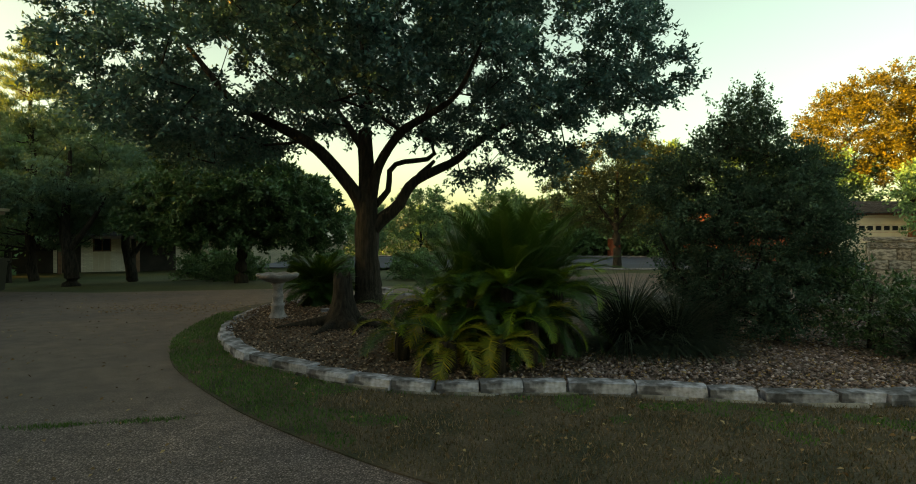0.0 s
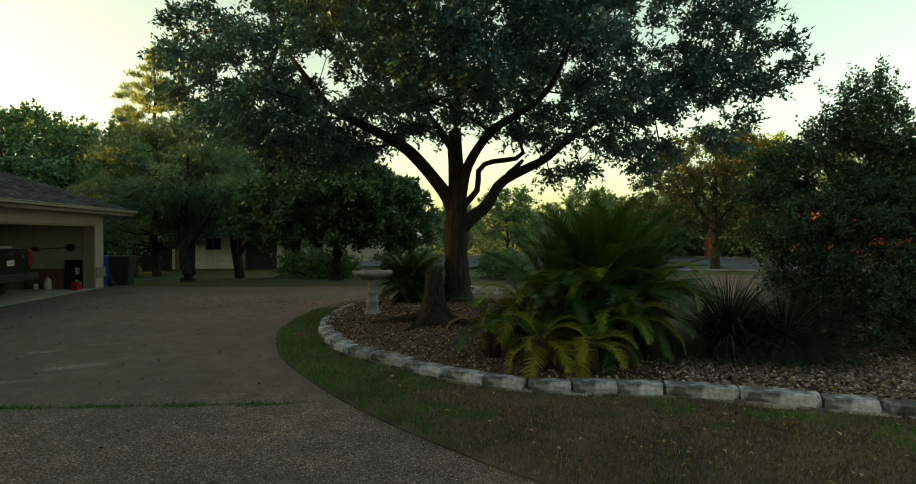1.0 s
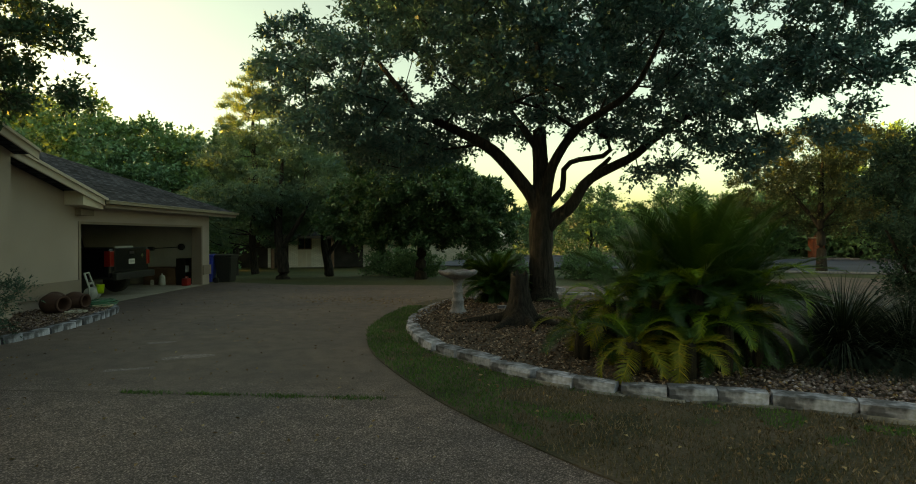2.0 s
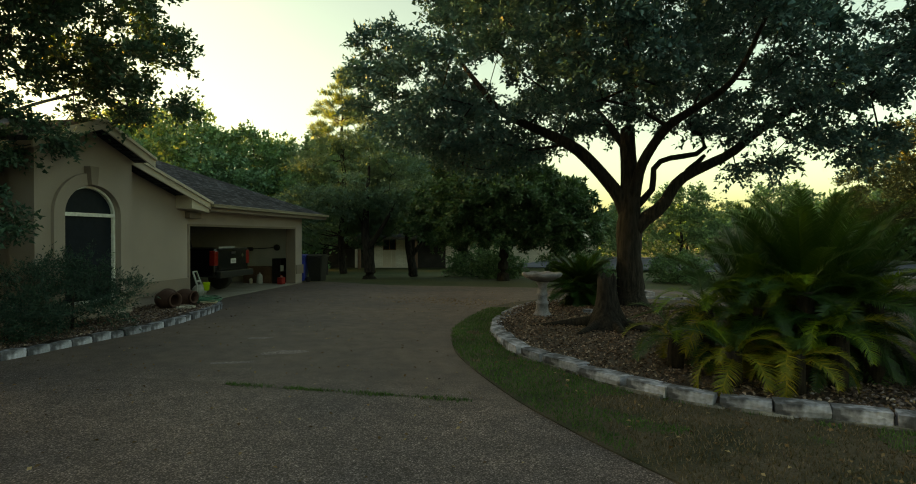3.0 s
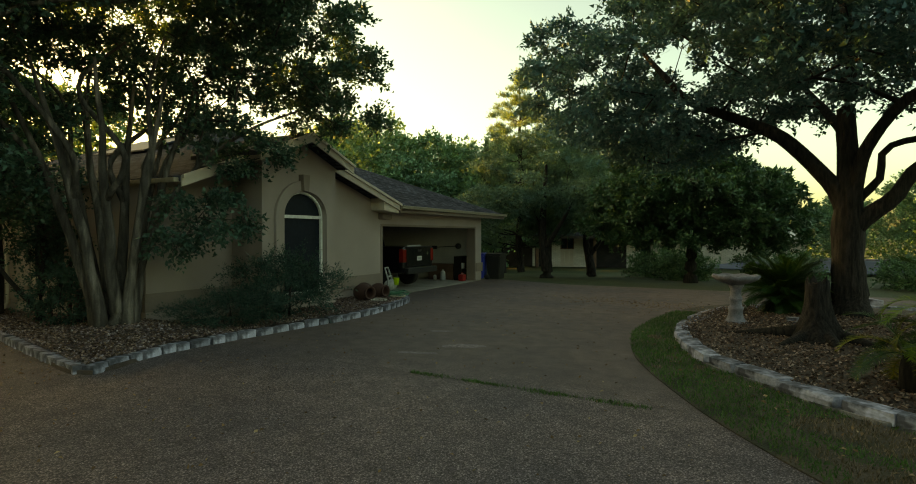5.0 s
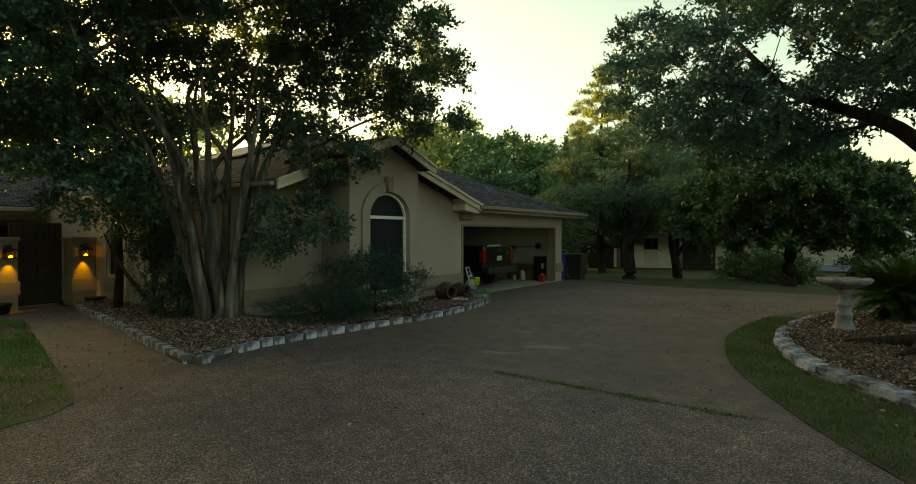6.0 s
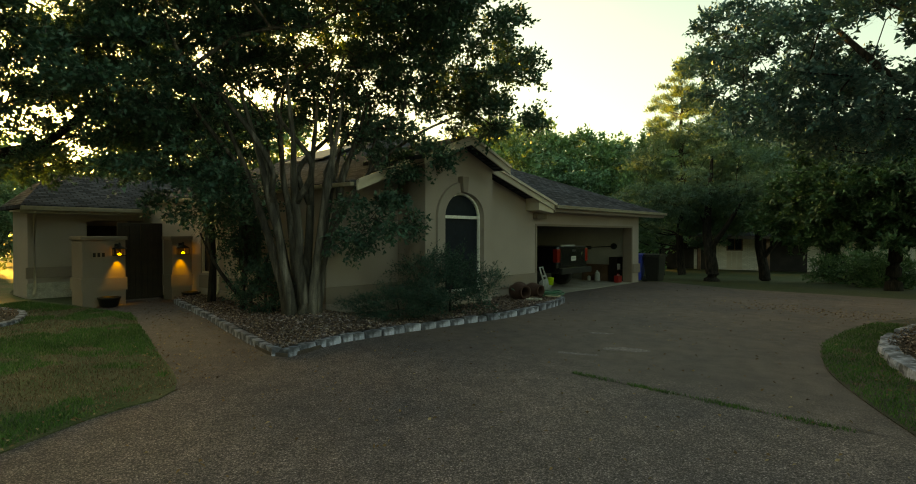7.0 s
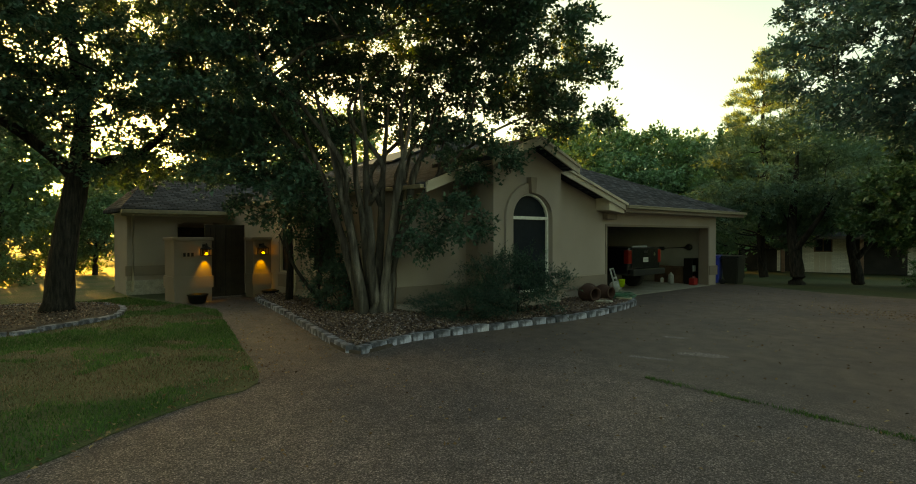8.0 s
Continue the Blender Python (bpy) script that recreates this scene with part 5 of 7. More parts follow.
# One high forward lobe is added to deepen shade over the entry.
lean_lobes = [(0.2, 0, 6.6, 4.3, 3.8, 2.1), (2.9, -0.3, 4.9, 1.9, 1.8, 1.1), (-2.8, 0, 5.2, 2.0, 2.0, 1.3), (1.5, 0.2, 3.5, 0.9, 0.9, 0.45), (3.2, 0, 3.5, 0.8, 0.8, 0.4), (-0.6, 0.6, 4.4, 1.2, 1.2, 0.5), (1.4, -1.6, 7.6, 3.4, 3.0, 0.9), (2.6, 0.8, 5.6, 2.2, 1.8, 0.9), (-1.8, 1.5, 4.6, 1.6, 1.6, 0.7), (3.5, -1.5, 5.2, 2.0, 1.8, 0.5), (4.0, 0.3, 5.6, 1.0, 1.2, 0.5), (2.0, 0.6, 5.0, 1.1, 1.2, 0.5), (0.8, -1.6, 4.6, 2.0, 1.4, 0.8), (-1.6, -1.4, 4.5, 1.6, 1.4, 0.8), (1.9, -1.0, 3.8, 1.3, 1.1, 0.55), (3.4, -0.6, 4.1, 1.2, 1.0, 0.6), (0.4, -2.0, 5.8, 3.2, 1.8, 1.0), (1.0, -0.8, 3.4, 0.7, 0.7, 0.35)]
tree("leaning_oak", pose(-15.45, -3.0, 0.12, 0, 0, 101), "leaning dark-barked oak in a ring bed on the lawn", "tree", lean_limbs, lean_lobes, 7, M_CRAPE, M_BARK, 0.63, 440, 0.5, (0.125, 0.074), twigs=20, holes=0.0)

side_limbs = [
    poly([(0, 0, -0.1), (0.0, 0, 0.3), (-0.1, 0, 1.2), (-0.25, 0, 2.4), (-0.3, 0.1, 3.6), (-0.2, 0.2, 5.2), (-0.1, 0.2, 7.0)], [0.4, 0.3, 0.26, 0.24, 0.19, 0.12, 0.05]),
    poly([(-0.25, 0, 2.5), (0.3, -0.1, 3.4), (1.2, -0.2, 4.4), (2.2, -0.3, 5.4)], [0.14, 0.11, 0.08, 0.04]),
    poly([(-0.28, 0, 2.8), (-1.1, 0.2, 3.6), (-2.2, 0.3, 4.6)], [0.14, 0.1, 0.05]),
]
tree("side_oak", pose(-14.9, -5.35, 0.12, 0, 0, 101), "dark-barked oak standing behind the leaning one", "tree", side_limbs, [(0, 0, 6.4, 3.4, 3.2, 1.8), (1.2, -0.6, 4.9, 1.8, 1.8, 0.9), (-1.8, 0, 5.0, 1.8, 1.8, 1.0), (0, -2.0, 5.4, 2.2, 1.4, 0.9), (0.6, 1.6, 4.6, 1.6, 1.4, 0.7)], 8, M_CRAPE, M_BARK, 0.7, 330, 0.52, (0.14, 0.085), twigs=18, holes=0.02)

mag_limbs = [poly([(0, 0, -0.2), (0, 0, 0.4), (0.05, 0, 1.2), (0, 0, 2.4), (0, 0, 4.0), (0, 0, 5.0)], [0.3, 0.24, 0.2, 0.15, 0.08, 0.03])]
mag_lobes = [(0, 0, 3.3, 3.7, 3.3, 1.5), (-0.6, 0, 4.7, 2.4, 2.4, 1.0), (2.3, -0.4, 2.3, 2.0, 2.0, 0.8), (-2.4, -0.4, 2.4, 1.8, 1.9, 0.9), (0.2, -1.8, 2.3, 2.4, 1.2, 0.7), (0, -0.6, 3.0, 1.3, 1.0, 0.8)]
tree("magnolia", pose(-8.7, 22.6, fall(-8.7, 22.6)), "dense magnolia with large glossy leaves", "tree", mag_limbs, mag_lobes, 9, M_MAGN, M_BARK, 0.55, 330, 0.42, (0.22, 0.10), twigs=12, flat=0.8)

# ---------------------------------------------------------------- further trees
conifer("tall_conifer", pose(-18.0, 23.8, -0.1), "tall evergreen, its top lit gold by the low sun", 10.4, 2.9, 21, M_CONIF, 1.2, "evergreens", 62000, (0.24, 0.04))
jun_limbs = [poly([(0, 0, -0.3), (0.05, 0, 0.3), (-0.1, 0, 1.2), (-0.3, 0.1, 2.2), (-0.2, 0.2, 4.2), (-0.1, 0.2, 6.0)], [0.36, 0.27, 0.23, 0.19, 0.12, 0.04]), poly([(-0.1, 0, 1.2), (0.8, 0, 2.4), (1.6, 0, 3.6)], [0.14, 0.1, 0.05])]
jun_lobes = [(-2.0, -1.5, 3.3, 1.7, 1.6, 0.4), (-1.4, -1.0, 3.9, 2.3, 2.1, 0.4), (0.3, 0.2, 4.4, 2.8, 2.6, 0.45), (-0.5, 0, 5.3, 2.5, 2.4, 0.5), (1.5, 1.1, 3.7, 1.8, 1.7, 0.4), (0.1, 0, 6.3, 1.9, 1.8, 0.6), (0, 0, 7.1, 1.1, 1.1, 0.6)]
jun = tree("juniper", pose(-15.7, 22.85, -0.1), "dark spreading juniper with a thick trunk", "tree", jun_limbs, jun_lobes, 23, M_CONIF, M_BARK, 0.55, 420, 0.75, (0.19, 0.06), group="junipers", flat=0.3, twigs=20, lift=-0.12, holes=0.0)
for x, y, s, r in ((-15.6, 26.9, 0.95, 10),):
    copy_thing(jun, pose(x, y, fall(x, y) - 0.1, 0, 0, r) @ Matrix.Diagonal((s, s, s, 1)))

far_limbs = [poly([(0, 0, -0.5), (0, 0, 1.2), (0.1, 0, 3.0), (0, 0, 5.5), (0, 0, 8.0)], [0.34, 0.26, 0.2, 0.12, 0.04]), poly([(0.1, 0, 2.6), (1.2, 0.4, 4.2), (2.2, 0.6, 5.6)], [0.13, 0.1, 0.05]), poly([(0, 0, 2.9), (-1.2, -0.4, 4.4), (-2.2, -0.5, 5.4)], [0.13, 0.1, 0.05])]
far_a = tree("shade_tree", pose(-33.0, 31.5, -0.8) @ Matrix.Diagonal((1.0, 1.0, 1.04, 1)), "tall leafy shade tree; some copies are unseen and added to block light", "tree", far_limbs, [(0, 0, 7.6, 3.4, 3.2, 2.4), (2.2, 0.5, 5.2, 2.4, 2.4, 1.6), (-2.3, -0.4, 5.0, 2.4, 2.4, 1.6), (0.3, -1.8, 4.4, 2.4, 1.6, 1.3)], 31, M_TREE, M_BARK, 1.0, 140, 0.95, (0.35, 0.23), group="shade trees")
far_b = tree("shade_tree", pose(-36.5, 25.5, 0) @ Matrix.Diagonal((1.0, 1.0, 1.03, 1)), "tall leafy shade tree; some copies are unseen and added to block light", "tree", far_limbs, [(0.4, 0, 7.0, 3.8, 3.4, 2.2), (-2.0, 0.8, 5.8, 2.0, 2.2, 1.8), (2.6, -0.4, 4.6, 2.0, 2.2, 1.5), (-0.6, 0, 3.6, 3.0, 2.6, 1.1)], 37, M_FARLEAF, M_BARK, 1.0, 140, 0.95, (0.35, 0.23), group="shade trees")
# The x=-54 belt and trees behind the viewpoint are added to block light.
far_rows = [(far_b, -29.5, 35.5, 1.04, 40), (far_a, -26.0, 40.0, 0.95, 100), (far_b, -22.0, 45.0, 1.0, 200), (far_a, -39.5, 19.5, 0.85, 260), (far_b, -41.0, 12.5, 0.72, 310), (far_a, -43.0, 3.4, 1.12, 15), (far_a, -41.0, 8.6, 1.05, 95), (far_b, -44.0, 0.0, 0.72, 75),
            (far_a, -44.5, -4.5, 0.75, 140), (far_b, -42.0, -10.5, 0.9, 190), (far_a, -35.0, -15.5, 0.9, 240), (far_b, -28.0, -12.5, 0.7, 290), (far_a, -30.5, -21.0, 1.0, 330), 
            (far_a, 35.0, 7.0, 1.0, 35),
            (far_a, 5.0, 52.0, 0.5, 95), (far_b, 11.5, 55.0, 0.6, 125), (far_a, 18.5, 53.0, 1.0, 155), (far_b, 26.0, 50.0, 1.0, 185), (far_a, 52.0, 58.0, 1.2, 215), (far_b, 32.3, 37.0, 0.8, 20), (far_b, 33.0, 51.5, 1.0, 320), (far_a, -3.2, 58.0, 0.5, 245), (far_b, -9.0, 60.0, 0.62, 275), (far_a, -16.0, 58.0, 0.85, 305), (far_b, 0.5, 64.0, 0.55, 335), (far_a, -12.0, -15.5, 1.1, 50), (far_b, -19.5, -15.0, 1.1, 100), (far_a, -27.5, 19.0, 0.8, 110), (far_a, -29.0, 13.5, 0.7, 10), (far_b, -29.0, -7.8, 0.72, 33), (far_a, -2.6, 39.0, 0.5, 12), (far_b, -7.0, 43.0, 0.48, 100), (far_a, 3.2, 41.0, 0.5, 190), (far_b, -33.0, 42.0, 1.1, 5), (far_a, -36.0, 36.0, 1.06, 85), (far_b, -31.5, -4.4, 0.42, 60), (far_a, -37.5, 28.5, 1.16, 45), (far_b, -54.0, -15.0, 0.62, 12), (far_b, -54.0, -2.0, 0.66, 140), (far_b, -54.0, -6.8, 0.82, 60), (far_a, -55.0, 4.5, 0.62, 210),
            # The negative-y trees here stay out of view and cut sky light.
            (far_a, -24.0, 30.0, 0.72, 15), (far_b, -30.5, 27.0, 0.85, 200), (far_a, -6.0, -15.0, 1.2, 20), (far_b, -15.0, -11.0, 0.95, 300), (far_a, -9.0, -10.5, 0.95, 250), (far_b, 3.0, -20.0, 1.25, 70), (far_a, 12.0, -19.0, 1.2, 130), (far_b, 20.5, -13.0, 1.2, 170), (far_a, 28.0, -4.0, 1.2, 220)]
for src, x, y, s, r in far_rows:
    copy_thing(src, pose(x, y, fall(x, y) - 0.1, 0, 0, r) @ Matrix.Diagonal((s, s, s, 1)))
# The crown's sunlit gold is partly painted into its leaves.
gold = tree("spreading_oak", pose(41.6, 52.0, 0) @ Matrix.Diagonal((1.95, 1.95, 1.95, 1)), "large oak, its low-sun gold put partly into the leaf colour", "tree", far_limbs, [(0, 0, 6.4, 4.6, 4.0, 2.3), (-2.6, -0.6, 5.0, 2.8, 2.6, 1.7), (3.2, 0, 5.6, 3.0, 3.0, 2.2), (-0.5, -2.0, 3.8, 3.0, 2.0, 1.0)], 41, M_SUNGOLD, M_BARK, 0.72, 380, 0.6, (0.14, 0.08), twigs=18, holes=-0.3)
tree("spreading_oak", pose(8.9, 31.5, 0, 0, 0, 140) @ Matrix.Diagonal((0.8, 0.8, 0.84, 1)), "grey-green oak at the street with a few gold sprays", "tree", far_limbs, [(0, 0, 6.4, 4.2, 3.8, 2.2), (-2.6, -0.6, 4.8, 2.6, 2.6, 1.8), (2.8, 0, 4.8, 2.8, 2.8, 1.9), (-0.5, -1.6, 3.4, 3.0, 2.0, 1.0)], 43, M_DUSK, M_BARK, 0.74, 280, 0.62, (0.18, 0.11), twigs=18, holes=-0.25)

# ---------------------------------------------------------------- shrubs
sh_limbs = [poly([(0, 0, -0.1), (0.0, 0, 0.5), (0.05, 0, 1.4), (0, 0, 2.6), (0, 0, 3.7)], [0.09, 0.07, 0.05, 0.03, 0.012]), poly([(0, 0, 0.2), (0.5, 0, 1.0), (1.0, 0.1, 2.0)], [0.05, 0.04, 0.015]), poly([(0, 0, 0.2), (-0.6, 0, 1.0), (-1.0, 0.1, 1.9)], [0.05, 0.04, 0.015])]
tree("tall_shrub", pose(4.25, 9.2, 0.12), "tall dense dark evergreen shrub in the island bed", "shrub", sh_limbs, [(0.5, 0, 1.3, 1.2, 1.1, 1.15), (-0.3, 0, 2.15, 0.75, 0.8, 0.8), (0.4, 0, 3.3, 0.46, 0.42, 0.55), (0.3, 0, 3.75, 0.3, 0.28, 0.35), (1.1, 0.2, 2.3, 0.85, 0.85, 0.75), (0.35, 0.1, 2.8, 0.85, 0.8, 0.55), (1.55, 0, 1.5, 0.55, 0.6, 0.8), (0.9, -0.3, 1.9, 0.7, 0.6, 0.5), (0.6, 0.2, 1.9, 0.7, 0.6, 0.5)], 51, M_SHRUB, M_BARK, 0.30, 520, 0.34, (0.07, 0.036), twigs=24, lift=0.35, tip=0.004, seg_len=0.3)
tree("low_shrub", pose(6.15, 8.4, 0.12), "lower green shrub at the end of the bed", "shrub", [poly([(0, 0, -0.05), (0, 0, 0.6), (0.1, 0, 1.2)], [0.04, 0.03, 0.01])], [(0, 0, 0.6, 0.62, 0.6, 0.5), (-0.3, 0, 0.9, 0.4, 0.4, 0.3), (0.3, -0.2, 0.35, 0.5, 0.5, 0.3)], 53, M_MAGN, M_BARK, 0.26, 260, 0.28, (0.08, 0.04), tip=0.004, seg_len=0.3)
bx = tree("feathery_shrub", HOUSE @ pose(8.75, 8.4, 0.12), "loose feathery dark shrub below the arched window", "shrub", [poly([(0, 0, -0.05), (0, 0, 0.5), (0.1, 0, 1.1)], [0.03, 0.025, 0.01])], [(0, 0, 0.5, 0.95, 0.6, 0.4), (0.75, -0.1, 0.6, 0.55, 0.4, 0.3), (-0.6, 0, 0.75, 0.55, 0.45, 0.35), (-0.1, 0, 1.0, 0.5, 0.4, 0.25)], 57, M_SHRUB, M_BARK, 0.26, 320, 0.46, (0.09, 0.022), tip=0.003, seg_len=0.25, group="feathery shrubs", flat=0.3, twigs=12, lift=0.12)
copy_thing(bx, HOUSE @ pose(7.35, 8.5, 0.1, 0, 0, 120) @ Matrix.Diagonal((0.8, 0.75, 0.55, 1)))
tree("wall_shrub", HOUSE @ pose(6.1, 12.2, 0.1), "tall dark evergreen shrub against the house wall", "shrub", sh_limbs, [(0, 0, 2.5, 0.6, 0.8, 0.7), (0.1, 0.3, 1.7, 0.5, 0.5, 0.6), (0, -0.6, 1.9, 0.5, 0.5, 0.5), (-0.1, 0, 3.2, 0.6, 0.7, 0.45)], 63, M_SHRUB, M_BARK, 0.34, 220, 0.36, (0.10, 0.05), tip=0.004, seg_len=0.3)
tree("wall_shrub", HOUSE @ pose(6.15, 11.0, 0.1), "low dark bush against the house wall", "shrub", [poly([(0, 0, -0.05), (0, 0, 0.5), (0.05, 0, 0.8)], [0.04, 0.03, 0.01])], [(0, 0, 0.6, 0.45, 0.8, 0.5), (0, 0.9, 0.7, 0.45, 0.6, 0.5)], 65, M_SHRUB, M_BARK, 0.28, 220, 0.32, (0.08, 0.036), tip=0.004, seg_len=0.3)
tree("silver_shrub", pose(1.2, 27.5, 0), "pale silver-leaved shrub beyond the drive", "shrub", [poly([(0, 0, -0.05), (0, 0, 0.8), (0.1, 0, 1.6)], [0.06, 0.05, 0.02])], [(0, 0, 1.3, 1.5, 1.3, 1.0), (-1.0, 0, 0.9, 0.9, 0.9, 0.7), (0.8, 0, 1.9, 0.8, 0.8, 0.7)], 59, M_SAGE, M_BARK, 0.45, 260, 0.45, (0.13, 0.06))
hd = tree("round_shrub", pose(-6.2, 25.0, -0.1), "soft green shrub on the far lawn", "shrub", [poly([(0, 0, -0.05), (0, 0, 0.5), (0.05, 0, 0.9)], [0.05, 0.04, 0.02])], [(0, 0, 0.6, 1.4, 1.1, 0.55), (0.9, 0, 0.5, 0.8, 0.7, 0.4)], 61, M_TREE, M_BARK, 0.4, 220, 0.4, (0.14, 0.07), group="far shrubs")
for x, y, s in ((-10.2, 26.0, 1.0), (-12.4, 28.5, 1.1), (-1.8, 24.0, 0.9), (-25, -7.0, 0.9), (-33, -6.5, 1.4), (6.5, 50.3, 3.4), (9.8, 51.8, 3.8), (13.6, 51.3, 3.4), (17.2, 50.8, 3.9), (1.5, 50.5, 2.8)):
    copy_thing(hd, pose(x, y, fall(x, y) - 0.05, 0, 0, x * 40) @ Matrix.Diagonal((s, s, s, 1)))


# ---------------------------------------------------------------- sago palms and strap-leaved clumps
def frond_mesh(length, droop, material, seed, pairs=70, leaflet=0.22, width=0.015):
    """An arching midrib with two rows of narrow leaflets."""
    rng = np.random.default_rng(seed)
    n = 14
    mid = []
    x = z = 0.0
    ang = 0.0
    for i in range(n + 1):
        mid.append((x, 0.0, z))
        ang = -droop * (i / n) ** 1.4
        x += length / n * math.cos(ang)
        z += length / n * math.sin(ang)
    mid = np.array(mid)
    V, F = [], []
    for i in range(n):
        o = len(V)
        for q, r in ((mid[i], 0.009 * (1 - i / n) + 0.003), (mid[i + 1], 0.009 * (1 - (i + 1) / n) + 0.003)):
            V += [q + np.array((0, -r, 0)), q + np.array((0, 0, r)), q + np.array((0, r, 0))]
        F += [o, o + 1, o + 4, o + 3, o + 1, o + 2, o + 5, o + 4]
    for k in range(pairs):
        t = 0.12 + 0.88 * k / (pairs - 1)
        f = t * n
        i = min(n - 1, int(f))
        p = mid[i] + (mid[i + 1] - mid[i]) * (f - i)
        d = mid[i + 1] - mid[i]
        d /= np.linalg.norm(d)
        up = np.array((-d[2], 0, d[0]))
        L = leaflet * (math.sin(math.pi * min(1, 0.15 + t * 0.85)) ** 0.6 * 0.85 + 0.25) * rng.uniform(0.85, 1.1)
        for s in (-1, 1):
            out = np.array((0, s, 0)) * 0.82 + d * (0.45 + 0.3 * t) + up * 0.28 + rng.normal(size=3) * 0.05
            out /= np.linalg.norm(out)
            w = d * width / 2
            o = len(V)
            sag = np.array((0, 0, -0.03 * rng.uniform(0.3, 1.6)))
            V += [p - w, p + w, p + out * L * 0.6 + w * 0.9 + sag * 0.3, p + out * L + sag, p + out * L * 0.6 - w * 0.9 + sag * 0.3]
            F += [o, o + 1, o + 2, o + 4, o + 4, o + 2, o + 3, o + 3]
    F = np.array(F).reshape(-1, 4)
    me = bpy.data.meshes.new("frond")
    me.from_pydata([tuple(v) for v in V], [], [tuple(dict.fromkeys(r)) for r in F.tolist()])
    me.materials.append(material)
    return me


def sago(name, m, label, count, length, crown_z, seed, yellow=True, flat=0.0):
    t = thing(name, m, label, "palm", "sago palms")
    rnd = random.Random(seed)
    part("trunk", tube(bmesh.new(), [(0, 0, -0.05), (0, 0, crown_z * 0.5), (0, 0, crown_z)], [0.24, 0.22, 0.2], 14, 0.12, rnd), M_BARK, t)
    green = [frond_mesh(length * k, d, M_SAGO, seed + i) for i, (k, d) in enumerate(((1.0, 0.5), (0.95, 0.9), (1.05, 0.75), (1.0, 1.35)))]
    old = [frond_mesh(length * k, d, M_SAGOY, seed + 20 + i) for i, (k, d) in enumerate(((0.8, 1.2), (0.85, 1.6)))]
    bright = [frond_mesh(length * k, d, M_SAGOL, seed + 40 + i) for i, (k, d) in enumerate(((0.75, 1.3), (0.85, 1.0)))]
    ga = 2.39996
    for i in range(count):
        f = i / count
        el = 82 - 122 * f ** 1.05 - flat + rnd.uniform(-13, 13)
        a = math.degrees(i * ga) + rnd.uniform(-14, 14)
        me = green[0] if f < 0.25 else rnd.choice(green[1:3]) if f < 0.65 else rnd.choice(green[2:])
        if yellow and f > 0.4 and rnd.random() < 0.36:
            me = rnd.choice(bright)
        if yellow and f > 0.8 and rnd.random() < 0.55:
            me = rnd.choice(old)
        s = rnd.uniform(0.72, 1.1) * (1.0 if f < 0.6 else 0.88)
        z = crown_z - 0.25 * f
        if f > 0.5 and rnd.random() < 0.3:
            continue
        share("frond", me, t, pose(0, 0, z, 0, 0, a) @ pose(0.05, 0, 0, rnd.uniform(-32, 32), -el, 0) @ Matrix.Diagonal((s, s, s, 1)))
    return t


def sago_pup(m, label, count, length, crown_z, seed, old_share=0.3):
    """A small offset head at the foot of the big palm: short fronds that droop at their tips."""
    t = thing("sago_pup", m, label, "palm", "sago pups")
    rnd = random.Random(seed)
    part("trunk", tube(bmesh.new(), [(0, 0, -0.05), (0, 0, crown_z * 0.6), (0, 0, crown_z)], [0.1, 0.1, 0.08], 10, 0.12, rnd), M_BARK, t)
    kinds = [frond_mesh(length * k, d, mt, seed + i, 46, 0.16, 0.0115) for i, (k, d, mt) in enumerate(((1.0, 1.5, M_SAGO), (0.9, 2.0, M_SAGO), (0.95, 1.7, M_SAGOL), (0.85, 2.2, M_SAGOL), (0.9, 1.9, M_SAGOY)))]
    for i in range(count):
        f = i / count
        me = kinds[4] if rnd.random() < old_share * f * 1.6 else kinds[rnd.choice((2, 3))] if rnd.random() < 0.34 else kinds[rnd.choice((0, 1))]
        s = rnd.uniform(0.75, 1.12)
        share("frond", me, t, pose(0, 0, crown_z - 0.1 * f, 0, 0, math.degrees(i * 2.39996) + rnd.uniform(-18, 18)) @ pose(0.03, 0, 0, rnd.uniform(-25, 25), -(66 - 74 * f + rnd.uniform(-10, 10)), 0) @ Matrix.Diagonal((s, s, s, 1)))
    return t


sago("sago_palm", pose(0.75, 8.15, 0.12), "large sago palm with arching dark fronds", 110, 1.5, 0.95, 71, False)
sago("sago_palm", pose(1.25, 8.4, 0.12), "sago palm head crowded against the larger one", 60, 1.45, 0.75, 73, False)
sago("sago_palm", pose(0.1, 8.2, 0.12), "sago palm head with some bright fronds beside the larger one", 60, 1.3, 0.7, 77)
for k, (x, y, z, n, L, o) in enumerate(((-0.75, 7.6, 0.42, 15, 0.8, 0.4), (-0.1, 6.95, 0.4, 17, 0.75, 0.8), (0.5, 6.9, 0.42, 17, 0.75, 0.8), (0.95, 7.3, 0.7, 15, 0.85, 0.2), (0.2, 7.5, 0.85, 17, 0.85, 0.15), (0.65, 7.5, 1.05, 15, 0.85, 0.1), (1.35, 7.7, 0.95, 15, 0.95, 0.1), (-0.4, 7.85, 0.8, 16, 0.9, 0.1))):
    sago_pup(pose(x, y, 0.11), "sago offset with short drooping fronds, some yellow" if o > 0.3 else "sago offset with short drooping green fronds", n, L, z, 300 + 9 * k, o)
